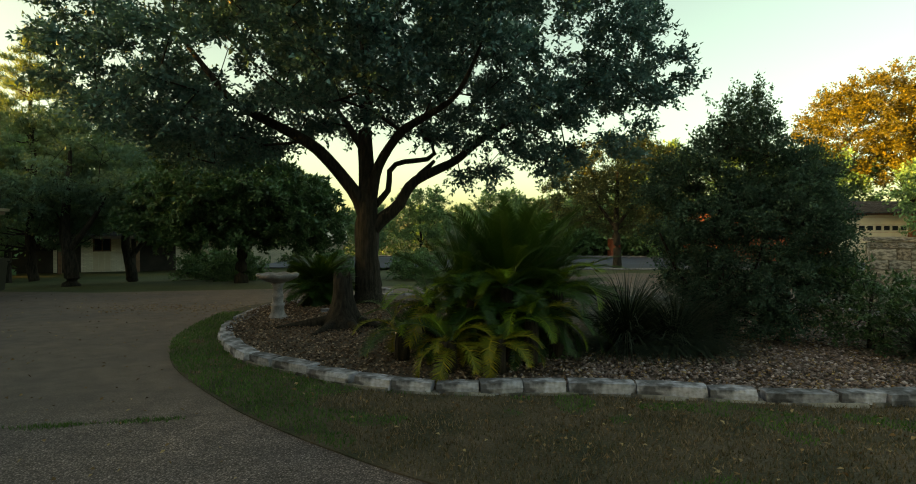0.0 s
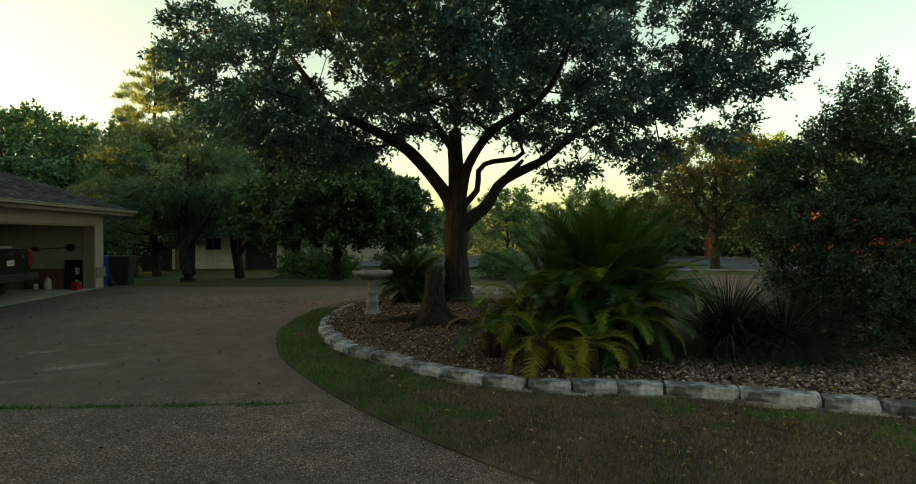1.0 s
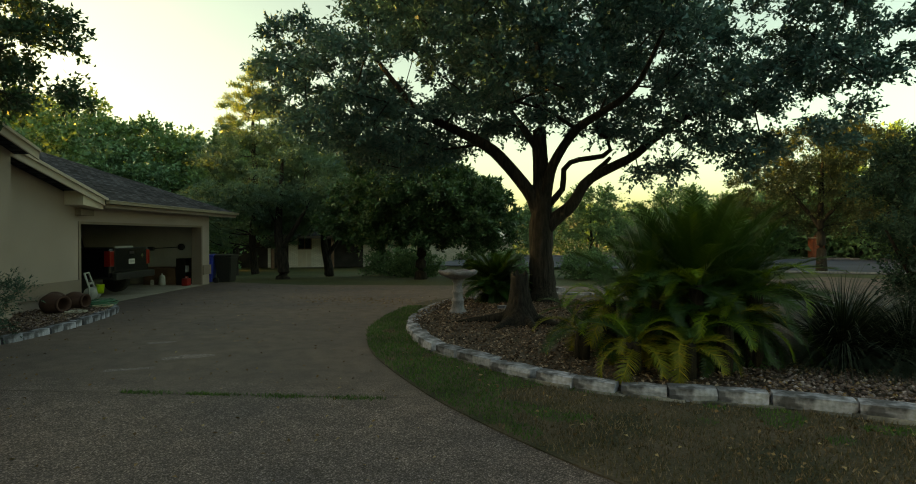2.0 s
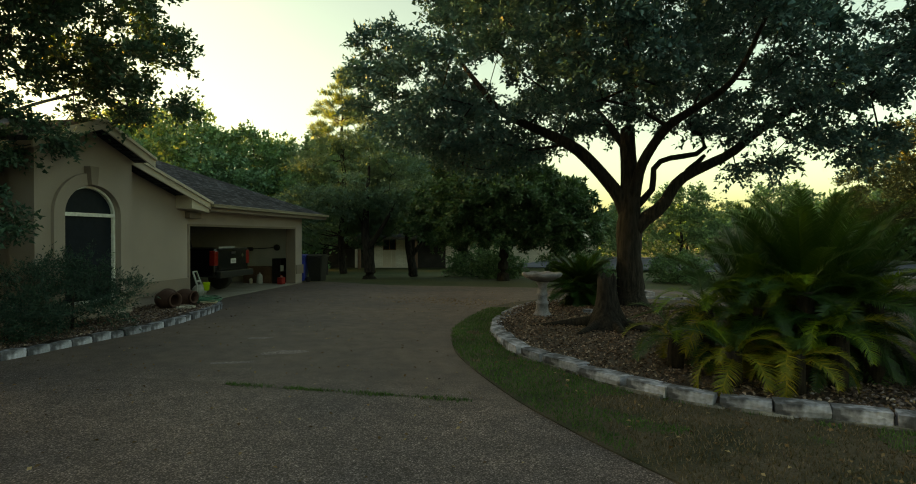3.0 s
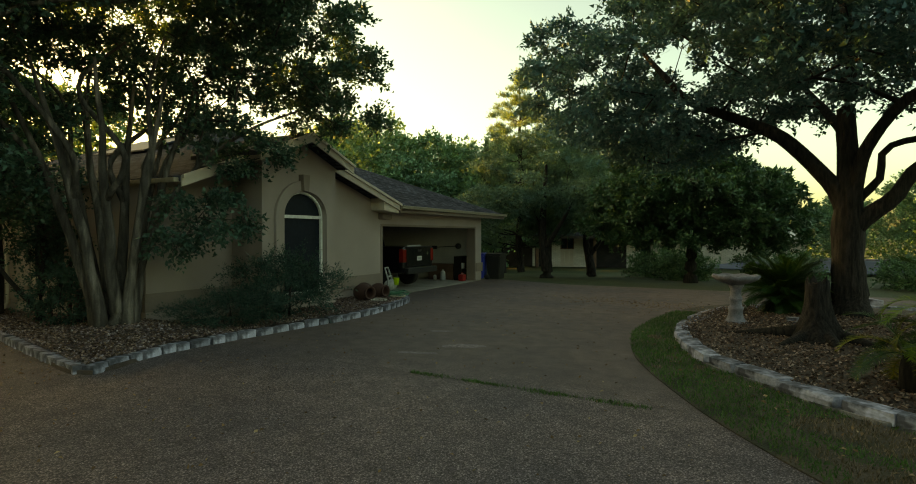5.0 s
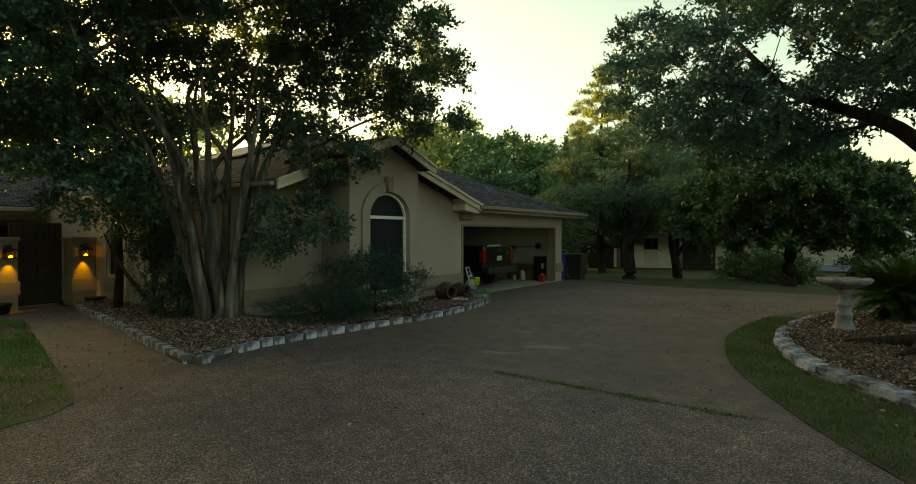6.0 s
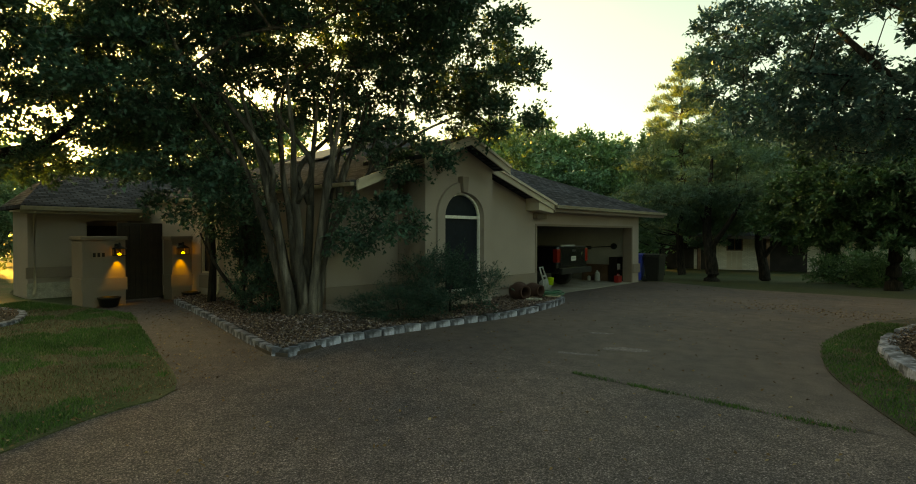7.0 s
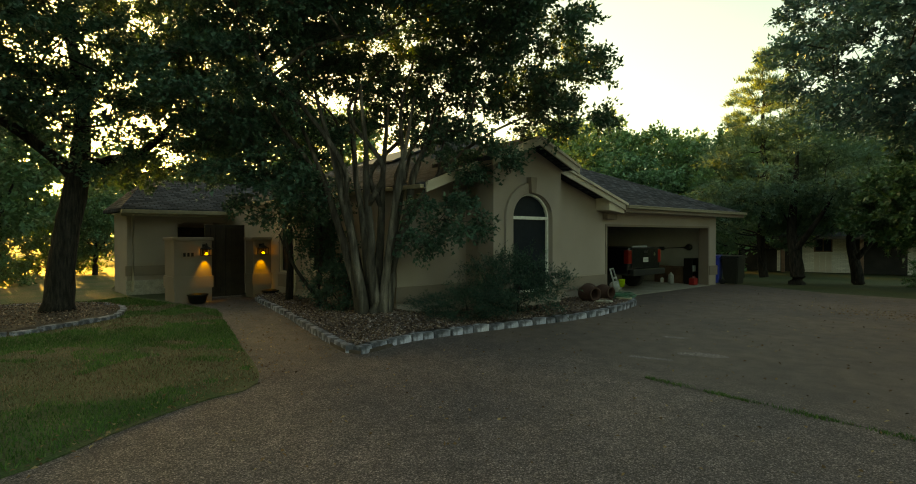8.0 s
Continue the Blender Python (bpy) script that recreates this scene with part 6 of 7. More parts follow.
sago("sago_palm", pose(-3.2, 13.1, 0.2), "dark smaller sago palm behind the birdbath", 170, 0.85, 0.5, 75, False, 20)


def strap_clump(name, m, label, count, length, seed, width=0.022, upright=0.55):
    """A mound of long thin arching leaves."""
    rng = np.random.default_rng(seed)
    t = thing(name, m, label, "ornamental grass", "strap-leaved clumps")
    sets = {"upright_leaves": ([], []), "arching_leaves": ([], []), "dry_leaves": ([], [])}
    for q in range(count):
        a = rng.uniform(0, 6.283)
        el = rng.uniform(0.1, 1.4)
        dry = q % 40 == 0
        if dry:
            el = rng.uniform(-0.1, 0.5)
        V, F = sets["dry_leaves" if dry else "upright_leaves" if el > 0.8 else "arching_leaves"]
        L = length * rng.uniform(0.7, 1.1) * (0.6 if dry else 1.0)
        d = np.array((math.cos(a), math.sin(a), 0))
        s = np.array((-math.sin(a), math.cos(a), 0))
        p = d * rng.uniform(0, 0.15)
        o = len(V)
        n = 6
        for i in range(n + 1):
            w = width * (1 - i / n) * 0.5 + 0.001
            V += [p - s * w, p + s * w]
            p = p + (d * math.cos(el) + np.array((0, 0, math.sin(el)))) * L / n
            el -= (1 - upright) * 2.2 / n * rng.uniform(0.6, 1.2)
        for i in range(n):
            k = o + 2 * i
            F += [k, k + 1, k + 3, k + 2]
    for part_name, (V, F) in sets.items():
        V = np.array(V)
        V[:, 2] = np.maximum(V[:, 2], 0.01)
        ob = share(part_name, mesh_from(part_name, V, 4, np.array(F), M_DRYBLADE if part_name == "dry_leaves" else M_BLADE), t, Matrix())
        if part_name == "dry_leaves":
            tagged(ob, "pale dried strap leaves")
    return t


strap_clump("strap_clump", pose(2.55, 8.5, 0.1), "dark mound of long thin arching leaves", 1900, 1.65, 81, 0.018, 0.38)
strap_clump("strap_clump", pose(3.25, 8.4, 0.1), "dark mound of long thin arching leaves", 1600, 1.45, 82, 0.018, 0.34)
strap_clump("strap_clump", pose(6.5, 7.7, 0.14), "dark mound of thin arching leaves at the bed's end", 420, 1.15, 83)


# ---------------------------------------------------------------- hedgerow closing the far side
def hedgerow(pts, height, seed, count, label, clear=None):
    """A long ragged line of brush; between the two y of clear its crowns start above head height."""
    rng = np.random.default_rng(seed)
    line = smooth_line(pts, 0.5)
    P = np.array([(p.x, p.y) for p in line])
    k = rng.integers(0, len(P), count)
    top = np.array([height * (0.75 + 0.35 * noise.noise(Vector((p.x * 0.25, p.y * 0.25, seed)))) for p in line])
    z = rng.uniform(0.0, 1.0, count) ** 0.8 * top[k]
    c = np.stack([P[k, 0] + rng.normal(size=count) * 0.8, P[k, 1] + rng.normal(size=count) * 0.8, z + np.array([fall(P[i, 0], P[i, 1]) for i in k])], 1)
    if clear:
        up = (c[:, 1] > clear[0]) & (c[:, 1] < clear[1])
        c[up, 2] = 1.9 + c[up, 2] * 0.62
    ob = share("hedgerow", tri_leaves("hedgerow", c, rng.normal(size=(count, 3)), 0.36, 0.24, rng, M_TREE, 0.4), None, Matrix())
    return tagged(ob, label, "hedge", kind="stuff")


# Rows added mainly to stop low sun slipping under the tree crowns.
hedgerow([(-44, -30), (-46, -18), (-46.5, -12.0), (-47.2, -5.6)], 4.8, 3, 26000, "ragged backlit brush beyond the lawn", (-12.0, -5.0))
hedgerow([(-47.5, -5.4), (-47, 6), (-45, 18), (-42, 30), (-36, 44), (-26, 52), (-14, 62), (0, 68), (14, 62), (30, 56), (44, 46)], 3.8, 4, 52000, "ragged line of brush beyond the gardens")
hedgerow([(-80, -22), (-80, -8), (-80, 4)], 3.2, 8, 5000, "low brush on the far side of the fields")
hedgerow([(-33, 9), (-33.5, 18), (-31, 26), (-29, 34)], 4.4, 6, 38000, "brush behind the house, added to block the low sun")


# ---------------------------------------------------------------- things on the island
def birdbath(m):
    t = thing("birdbath", m, "weathered pale concrete birdbath with a scalloped basin", "birdbath")
    part("pedestal", lathe(bmesh.new(), [(0.20, 0.0), (0.20, 0.05), (0.155, 0.10), (0.125, 0.17), (0.12, 0.26), (0.135, 0.28), (0.135, 0.31), (0.105, 0.34), (0.10, 0.44), (0.115, 0.46), (0.115, 0.49), (0.095, 0.52), (0.09, 0.64), (0.12, 0.70), (0.15, 0.74)], 24), M_BATH, t)
    bm = lathe(bmesh.new(), [(0.12, 0.741), (0.24, 0.77), (0.38, 0.84), (0.42, 0.90), (0.40, 0.92), (0.36, 0.90), (0.2, 0.84), (0.03, 0.825)], 32)
    for v in bm.verts:
        r = math.hypot(v.co.x, v.co.y)
        if r > 0.34:
            a = math.atan2(v.co.y, v.co.x)
            v.co.z += 0.012 * math.cos(8 * a)
            v.co.x *= 1 + 0.02 * math.cos(8 * a)
            v.co.y *= 1 + 0.02 * math.cos(8 * a)
    part("basin", bm, M_BATH, t)
    return t


birdbath(pose(-3.58, 11.2, 0.125))


def stump(m):
    """A tall weathered stump with hollowed top and spreading roots."""
    t = thing("tree_stump", m, "tall grey weathered tree stump with spreading roots", "stump")
    rnd = random.Random(4)
    bm = bmesh.new()
    seg, rings = 22, []
    flutes = [rnd.uniform(-0.12, 0.12) for _ in range(seg)]
    for z, r in ((-0.05, 0.52), (0.06, 0.44), (0.18, 0.35), (0.35, 0.265), (0.55, 0.21), (0.75, 0.18), (0.9, 0.175), (1.0, 0.17)):
        ring = []
        for k in range(seg):
            a = 2 * math.pi * k / seg
            rr = r * (1 + flutes[k] * (0.6 + 0.8 * (1 - z)) + rnd.uniform(-0.03, 0.03))
            zz = z + (rnd.uniform(-0.16, 0.06) if z > 0.95 else 0)
            ring.append(bm.verts.new((rr * math.cos(a) - 0.03 * z, rr * math.sin(a), zz)))
        rings.append(ring)
    inner = [bm.verts.new((0.13 * math.cos(2 * math.pi * k / seg) - 0.03, 0.13 * math.sin(2 * math.pi * k / seg), 0.84 + rnd.uniform(-0.05, 0.05))) for k in range(seg)]
    rings.append(inner)
    for p, q in zip(rings, rings[1:]):
        for k in range(seg):
            bm.faces.new((p[k], p[(k + 1) % seg], q[(k + 1) % seg], q[k])).smooth = True
    bm.faces.new(inner)
    part("trunk", bm, M_STUMP, t)
    for a, L, r in ((190, 1.1, 0.14), (250, 0.8, 0.13), (300, 0.6, 0.13), (340, 0.8, 0.12), (60, 0.6, 0.09), (130, 0.7, 0.09)):
        c, s = math.cos(radians(a)), math.sin(radians(a))
        part("root", tube(bmesh.new(), [(c * 0.12, s * 0.12, 0.22), (c * 0.3, s * 0.3, 0.1), (c * (0.3 + L * 0.4), s * (0.3 + L * 0.4) + 0.05, 0.05), (c * (0.3 + L), s * (0.3 + L) - 0.04, -0.03)], [r, r * 0.9, r * 0.6, r * 0.25], 9, 0.1, rnd), M_STUMP, t)
    return t


stump(pose(-2.08, 10.3, 0.13))

rk = stone_meshes(90, 3, 0.3, 0.22, 0.13, M_STONE, "field_stone")
for x, y, r, s in ((-2.75, 11.9, 20, 1.0), (-2.6, 11.6, 60, 0.7), (-2.2, 17.0, 10, 1.5)):
    ob = new("field_stone", rk[0] if s > 0.9 else rk[1])
    ob.matrix_basis = pose(x, y, 0.12 if y < 16 else 0.02, 0, 4, r) @ Matrix.Diagonal((s, s, s, 1))
    tagged(ob, "loose pale limestone rock in the mulch", "stone", "loose stones")

# ---------------------------------------------------------------- things by the garage
def truck(m):
    """A pickup seen from behind: origin at the middle of the rear bumper, on the floor."""
    t = thing("pickup_truck", m, "black pickup truck parked inside the garage, tail out", "truck")
    bm = boxes((-1.0, 1.0, 0.0, 2.0, 0.52, 1.40), bevel=0.06)
    part("bed", bm, M_TRUCK, t)
    bm = bmesh.new()
    prism(bm, [(-0.98, 1.2), (0.98, 1.2), (0.96, 1.42), (0.76, 1.95), (-0.76, 1.95), (-0.96, 1.42)], 2.0, 4.2)
    bmesh.ops.bevel(bm, geom=bm.edges[:], offset=0.05, segments=2, affect="EDGES")
    part("cab", bm, M_TRUCK, t)
    part("rear_window", boxes((-0.7, 0.7, 1.97, 1.995, 1.46, 1.85), bevel=0.01), M_PANE, t)
    part("hood", boxes((-0.98, 0.98, 4.2, 5.6, 0.52, 1.25), bevel=0.08), M_TRUCK, t)
    tg = part("tailgate", boxes((-0.8, 0.8, -0.03, 0.0, 0.74, 1.40), bevel=0.015), M_TRUCK, t)
    part("handle", boxes((-0.12, 0.12, -0.05, -0.031, 1.22, 1.29), bevel=0.006), M_BLACKPL, tg)
    part("badge", boxes((0.5, 0.62, -0.036, -0.031, 1.14, 1.18), (0.54, 0.58, -0.036, -0.031, 1.1, 1.22)), M_CHROME, tg, "small bright emblem")
    part("number_plate", boxes((-0.15, 0.15, -0.045, -0.032, 0.92, 1.07), bevel=0.004), M_PLATE, t, "pale number plate with dark bars")
    part("plate_bar", boxes(*[(-0.12 + k * 0.05, -0.085 + k * 0.05, -0.05, -0.046, 0.96, 1.03) for k in range(5)]), M_GREYPL, t)
    for s in (-1, 1):
        xs = sorted((s * 0.82, s * 1.01))
        part("tail_light", boxes((xs[0], xs[1], -0.025, 0.16, 0.88, 1.33), bevel=0.02), M_REDLENS, t, "tall red tail light")
    # Reflection along the top edge, built as a pale strip.
    part("top_glint", boxes((-0.78, 0.1, -0.03, 0.03, 1.402, 1.46), bevel=0.015), M_GREYPL, t, "pale strip standing for a reflection along the tailgate's top")
    part("bumper", boxes((-0.98, 0.98, -0.2, -0.04, 0.5, 0.7), bevel=0.03), M_BLACKPL, t)
    part("step_pad", boxes((-0.7, 0.7, -0.195, -0.06, 0.702, 0.712)), M_CHROME, t)
    for x in (-0.86, 0.86):
        for y in (0.95, 4.5):
            w = part("tyre", lathe(bmesh.new(), [(0.2, -0.12), (0.35, -0.12), (0.38, -0.09), (0.38, 0.09), (0.35, 0.12), (0.2, 0.12)], 24), M_RUBBER, t)
            w.matrix_basis = pose(x, y, 0.38, 0, 90, 0)
            r = part("rim", lathe(bmesh.new(), [(0.05, -0.10), (0.195, -0.10), (0.195, 0.10), (0.05, 0.10)], 16), M_CHROME, w)
    return t


truck(HOUSE @ pose(16.72, 10.05, 0.013))


def bin_(m, lid, body, label):
    t = thing("wheelie_bin", m, label, "bin", "wheelie bins")
    bm = bmesh.new()
    a = [bm.verts.new(p) for p in ((-0.24, -0.26, 0.05), (0.24, -0.26, 0.05), (0.24, 0.22, 0.05), (-0.24, 0.22, 0.05))]
    b = [bm.verts.new(p) for p in ((-0.30, -0.33, 0.98), (0.30, -0.33, 0.98), (0.30, 0.33, 0.98), (-0.30, 0.33, 0.98))]
    bm.faces.new(a[::-1])
    bm.faces.new(b)
    for i in range(4):
        bm.faces.new((a[i], a[(i + 1) % 4], b[(i + 1) % 4], b[i]))
    bmesh.ops.bevel(bm, geom=bm.edges[:], offset=0.025, segments=2, affect="EDGES")
    part("body", bm, body, t)
    bm = bmesh.new()
    prism(bm, [(-0.33, 0.985), (0.33, 0.985), (0.31, 1.06), (0.0, 1.10), (-0.31, 1.06)], -0.36, 0.36)
    part("lid", bm, lid, t)
    part("handle", tube(bmesh.new(), [(-0.25, 0.36, 0.95), (-0.25, 0.43, 0.95), (0.25, 0.43, 0.95), (0.25, 0.36, 0.95)], 0.015, 8), body, t)
    for x in (-0.27, 0.27):
        w = part("wheel", lathe(bmesh.new(), [(0.03, -0.025), (0.11, -0.025), (0.11, 0.025), (0.03, 0.025)], 16), M_RUBBER, t)
        w.matrix_basis = pose(x, 0.26, 0.11, 0, 90, 0)
    return t


bin_(HOUSE @ pose(21.15, 9.8, -0.02, 0, 0, 5), M_BLUE, M_BLUE, "blue plastic wheelie bin beside the garage")
bin_(HOUSE @ pose(21.3, 9.1, -0.02, 0, 0, -4), M_BLACKPL, M_BLACKPL, "black plastic wheelie bin beside the garage")


def pot(m, label):
    """A terracotta jar lying on its side."""
    t = thing("terracotta_jar", m, label, "pot", "terracotta jars")
    part("body", lathe(bmesh.new(), [(0.09, -0.24), (0.17, -0.2), (0.225, -0.06), (0.22, 0.06), (0.16, 0.19), (0.145, 0.22), (0.175, 0.25), (0.175, 0.28), (0.135, 0.28), (0.12, 0.2), (0.15, 0.05), (0.05, -0.15)], 24), M_TERRA, t)
    return t


pot(HOUSE @ pose(11.75, 8.75, 0.34, 90, 0, -15), "large dark terracotta jar lying on its side on gravel")
pot(HOUSE @ pose(12.15, 9.0, 0.33, 90, 0, -35), "terracotta jar lying beside another jar")
pot(HOUSE @ pose(12.5, 8.8, 0.32, 90, 0, -5) @ Matrix.Diagonal((0.9, 0.9, 0.9, 1)), "smaller terracotta jar lying on gravel")
for x, y, mat, lab in ((11.75, 8.28, M_CONC, "pale round saucer lying on the gravel"), (12.75, 8.35, M_TAN, "tan round saucer lying on the gravel")):
    t = tagged(part("plant_saucer", lathe(bmesh.new(), [(0.16, 0.0), (0.2, 0.03), (0.21, 0.06), (0.19, 0.06), (0.15, 0.025)], 24), mat), lab, "saucer", "saucers")
    t.matrix_basis = HOUSE @ pose(x, y, 0.13)


def coil(m):
    pts = []
    rnd = random.Random(2)
    for i in range(150):
        a = i * 0.26
        r = 0.24 + 0.10 * math.sin(i * 0.11) + rnd.uniform(-0.01, 0.01)
        pts.append((r * math.cos(a) * 1.25, r * math.sin(a), 0.02 + 0.0007 * i + rnd.uniform(0, 0.012)))
    ob = part("garden_hose", tube(bmesh.new(), pts, 0.013, 6), M_HOSE)
    ob.matrix_basis = m
    return tagged(ob, "green garden hose heaped in loose coils", "hose")


coil(HOUSE @ pose(13.05, 8.6, 0.14))


def hose_cart(m):
    t = thing("hose_cart", m, "grey plastic hose cart with a lime bucket on it", "hose cart")
    part("side_frame", tube(bmesh.new(), [(-0.2, 0, 0.0), (-0.18, 0, 0.5), (-0.15, 0.12, 0.85), (0.15, 0.12, 0.85), (0.18, 0, 0.5), (0.2, 0, 0.0)], 0.025, 8), M_GREYPL, t)
    part("reel", lathe(bmesh.new(), [(0.17, -0.16), (0.17, -0.14), (0.08, -0.13), (0.08, 0.13), (0.17, 0.14), (0.17, 0.16)], 20), M_GREYPL, t).matrix_basis = pose(0, -0.02, 0.32, 0, 90, 0)
    part("foot", boxes((-0.22, 0.22, -0.24, -0.18, 0.0, 0.05), (-0.22, -0.18, -0.2, 0.02, 0.0, 0.05), (0.18, 0.22, -0.2, 0.02, 0.0, 0.05), bevel=0.01), M_GREYPL, t)
    part("crossbar", boxes((-0.17, 0.17, -0.01, 0.03, 0.56, 0.61), bevel=0.008), M_GREYPL, t)
    for x in (-0.23, 0.23):
        part("wheel", lathe(bmesh.new(), [(0.02, -0.02), (0.11, -0.02), (0.11, 0.02), (0.02, 0.02)], 16), M_RUBBER, t).matrix_basis = pose(x, 0.08, 0.11, 0, 90, 0)
    part("bucket", lathe(bmesh.new(), [(0.08, 0.30), (0.105, 0.52), (0.11, 0.53), (0.095, 0.52), (0.07, 0.32)], 18, (0.2, -0.15)), M_LIME, t, "bright lime bucket")
    return t


hose_cart(HOUSE @ pose(13.12, 8.85, 0.13, 0, 0, 15) @ Matrix.Diagonal((0.85, 0.85, 0.9, 1)))

# garage contents
t = tagged(part("storage_chest", boxes((0, 1.15, 0, 0.4, 0, 0.58), (-0.02, 1.17, -0.02, 0.42, 0.582, 0.63), bevel=0.01), M_BROWNWOOD), "low brown wooden chest against the garage wall", "chest")
t.matrix_basis = HOUSE @ pose(20.44, 10.4, 0.013, 0, 0, 90)
t = tagged(part("gas_cylinder", lathe(bmesh.new(), [(0.13, 0.0), (0.16, 0.03), (0.14, 0.42), (0.10, 0.49), (0.04, 0.52), (0.04, 0.58)], 20), M_GREYPL), "pale gas cylinder standing on the garage floor", "cylinder")
t.matrix_basis = HOUSE @ pose(19.75, 10.72, 0.013) @ Matrix.Diagonal((0.72, 0.72, 0.72, 1))
t = tagged(part("small_can", lathe(bmesh.new(), [(0.09, 0.0), (0.1, 0.03), (0.1, 0.24), (0.05, 0.3)], 16), M_PLATE), "small pale can on the garage floor", "can")
t.matrix_basis = HOUSE @ pose(19.8, 11.1, 0.013) @ Matrix.Diagonal((0.65, 0.65, 0.65, 1))
fc = thing("fuel_can", HOUSE @ pose(19.72, 9.85, 0.013) @ Matrix.Diagonal((0.85, 0.85, 0.85, 1)), "red plastic fuel can on the garage floor", "fuel can")
part("body", boxes((-0.17, 0.17, -0.12, 0.12, 0, 0.3), bevel=0.03), M_RED, fc)
part("handle", tube(bmesh.new(), [(-0.1, 0, 0.29), (-0.08, 0, 0.37), (0.08, 0, 0.37), (0.1, 0, 0.29)], 0.014, 8), M_RED, fc)
cb = thing("wall_cabinet", HOUSE @ pose(19.9, 9.98, 0.013) @ Matrix.Diagonal((0.9, 0.8, 0.9, 1)), "dark open shelf unit with clutter by the garage wall", "shelf")
part("body", boxes((0, 0.03, 0, 0.4, 0, 1.05), (0.55, 0.58, 0, 0.4, 0, 1.05), (0.03, 0.55, 0, 0.4, 1.02, 1.05), (0.03, 0.55, 0, 0.4, 0.48, 0.51), (0.03, 0.55, 0.37, 0.4, 0, 1.02)), M_IRON, cb)
part("box", boxes((0.1, 0.45, 0.06, 0.34, 0.512, 0.75), bevel=0.01), M_GREYPL, cb)
part("box", boxes((0.1, 0.4, 0.06, 0.34, 0.0, 0.3), bevel=0.01), M_GREYPL, cb)
tr = thing("string_trimmer", HOUSE @ pose(20.4, 10.35, 1.36) @ Matrix.Diagonal((0.8, 0.9, 0.8, 1)), "string trimmer hung on the garage wall", "garden tool")
part("shaft", tube(bmesh.new(), [(0, 0, 0), (0, 0.6, -0.04), (0, 1.1, -0.07)], 0.018, 8), M_IRON, tr)
part("guard", lathe(bmesh.new(), [(0.03, -0.04), (0.15, -0.02), (0.14, 0.03), (0.04, 0.05)], 16), M_BLACKPL, tr).matrix_basis = pose(-0.05, -0.02, 0, 0, 90, 0)
part("motor", boxes((-0.09, 0.06, 1.1, 1.35, -0.17, 0.01), bevel=0.03), M_BLACKPL, tr)

# ---------------------------------------------------------------- neighbours
def uv_walls(ob):
    """Lay brick courses along upright faces."""
    me = ob.data
    uv = me.uv_layers.new(name="UVMap")
    for p in me.polygons:
        n = p.normal
        for li in p.loop_indices:
            c = me.vertices[me.loops[li].vertex_index].co
            uv.data[li].uv = (c.x if abs(n.y) > abs(n.x) else c.y, c.z)
    return ob


nb = thing("neighbour_house", pose(-25.9, 39.0, -0.78, 0, 0, 25), "low white-painted brick house behind dark trees", "house")
uv_walls(part("wall", boxes((-9, 0.54, 0, 0.25, 0, 2.55), (1.64, 11.5, 0, 0.25, 0, 2.55), (0.54, 1.64, 0, 0.25, 0, 1.42), (0.54, 1.64, 0, 0.25, 2.4, 2.55), (11.25, 11.5, 0.25, 8, 0, 2.55), (-9, -8.75, 0.25, 8, 0, 2.55), (-9, 11.5, 8, 8.25, 0, 2.55)), M_PAINTBRICK, nb))
nw = part("window", boxes((0.54, 1.64, 0.12, 0.14, 1.42, 2.4)), M_PANE, nb)
part("frame", boxes((0.54, 0.62, 0.03, 0.11, 1.42, 2.4), (1.56, 1.64, 0.03, 0.11, 1.42, 2.4), (0.62, 1.56, 0.03, 0.11, 2.32, 2.4), (0.62, 1.56, 0.03, 0.11, 1.42, 1.5), (1.06, 1.12, 0.03, 0.11, 1.5, 2.32)), M_BROWNWOOD, nw)
# Flat dark panels stand in for shaded recesses and dim wall between the brick.
for x0, x1 in ((2.87, 5.7), (-9.0, -4.35), (-4.3, -1.74), (-1.52, -0.16), (6.75, 7.5)):
    part("dark_cladding", boxes((x0, x1, -0.03, -0.003, 0.0, 2.55)), M_SHADEBOARD, nb, "dark cladding panel, standing in for shaded recesses")
for k in range(3):
    part("sill_panel", boxes((0.56 + k * 0.36, 0.88 + k * 0.36, -0.03, -0.003, 0.06, 1.38), bevel=0.008), M_TRIM, nb, "tan panel under the window")
part("post", boxes((3.3, 3.5, -1.6, -1.4, 0, 2.5)), M_BROWNWOOD, nb)
part("post", boxes((-1.2, -1.0, -1.6, -1.4, 0, 2.5)), M_BROWNWOOD, nb)
part("roof", roof([[(-9.6, -2.0, 2.55), (12.1, -2.0, 2.55), (12.1, 4.1, 4.6), (-9.6, 4.1, 4.6)], [(-9.6, 4.1, 4.6), (12.1, 4.1, 4.6), (12.1, 9.6, 2.7), (-9.6, 9.6, 2.7)]]), M_SHINGLE, nb)
part("fascia", boxes((-9.6, 12.1, -2.06, -2.002, 2.32, 2.52)), M_DARKWOOD, nb)

pb = thing("pale_outbuilding", pose(-16.2, 44.5, -0.8, 0, 0, 12), "long low white building past the magnolia", "building")
uv_walls(part("wall", boxes((0, 7, 0, 0.2, 0, 2.2), (0, 0.2, 0.2, 5, 0, 2.2), (6.8, 7, 0.2, 5, 0, 2.2), (0, 7, 5, 5.2, 0, 2.2)), M_PAINTBRICK, pb))
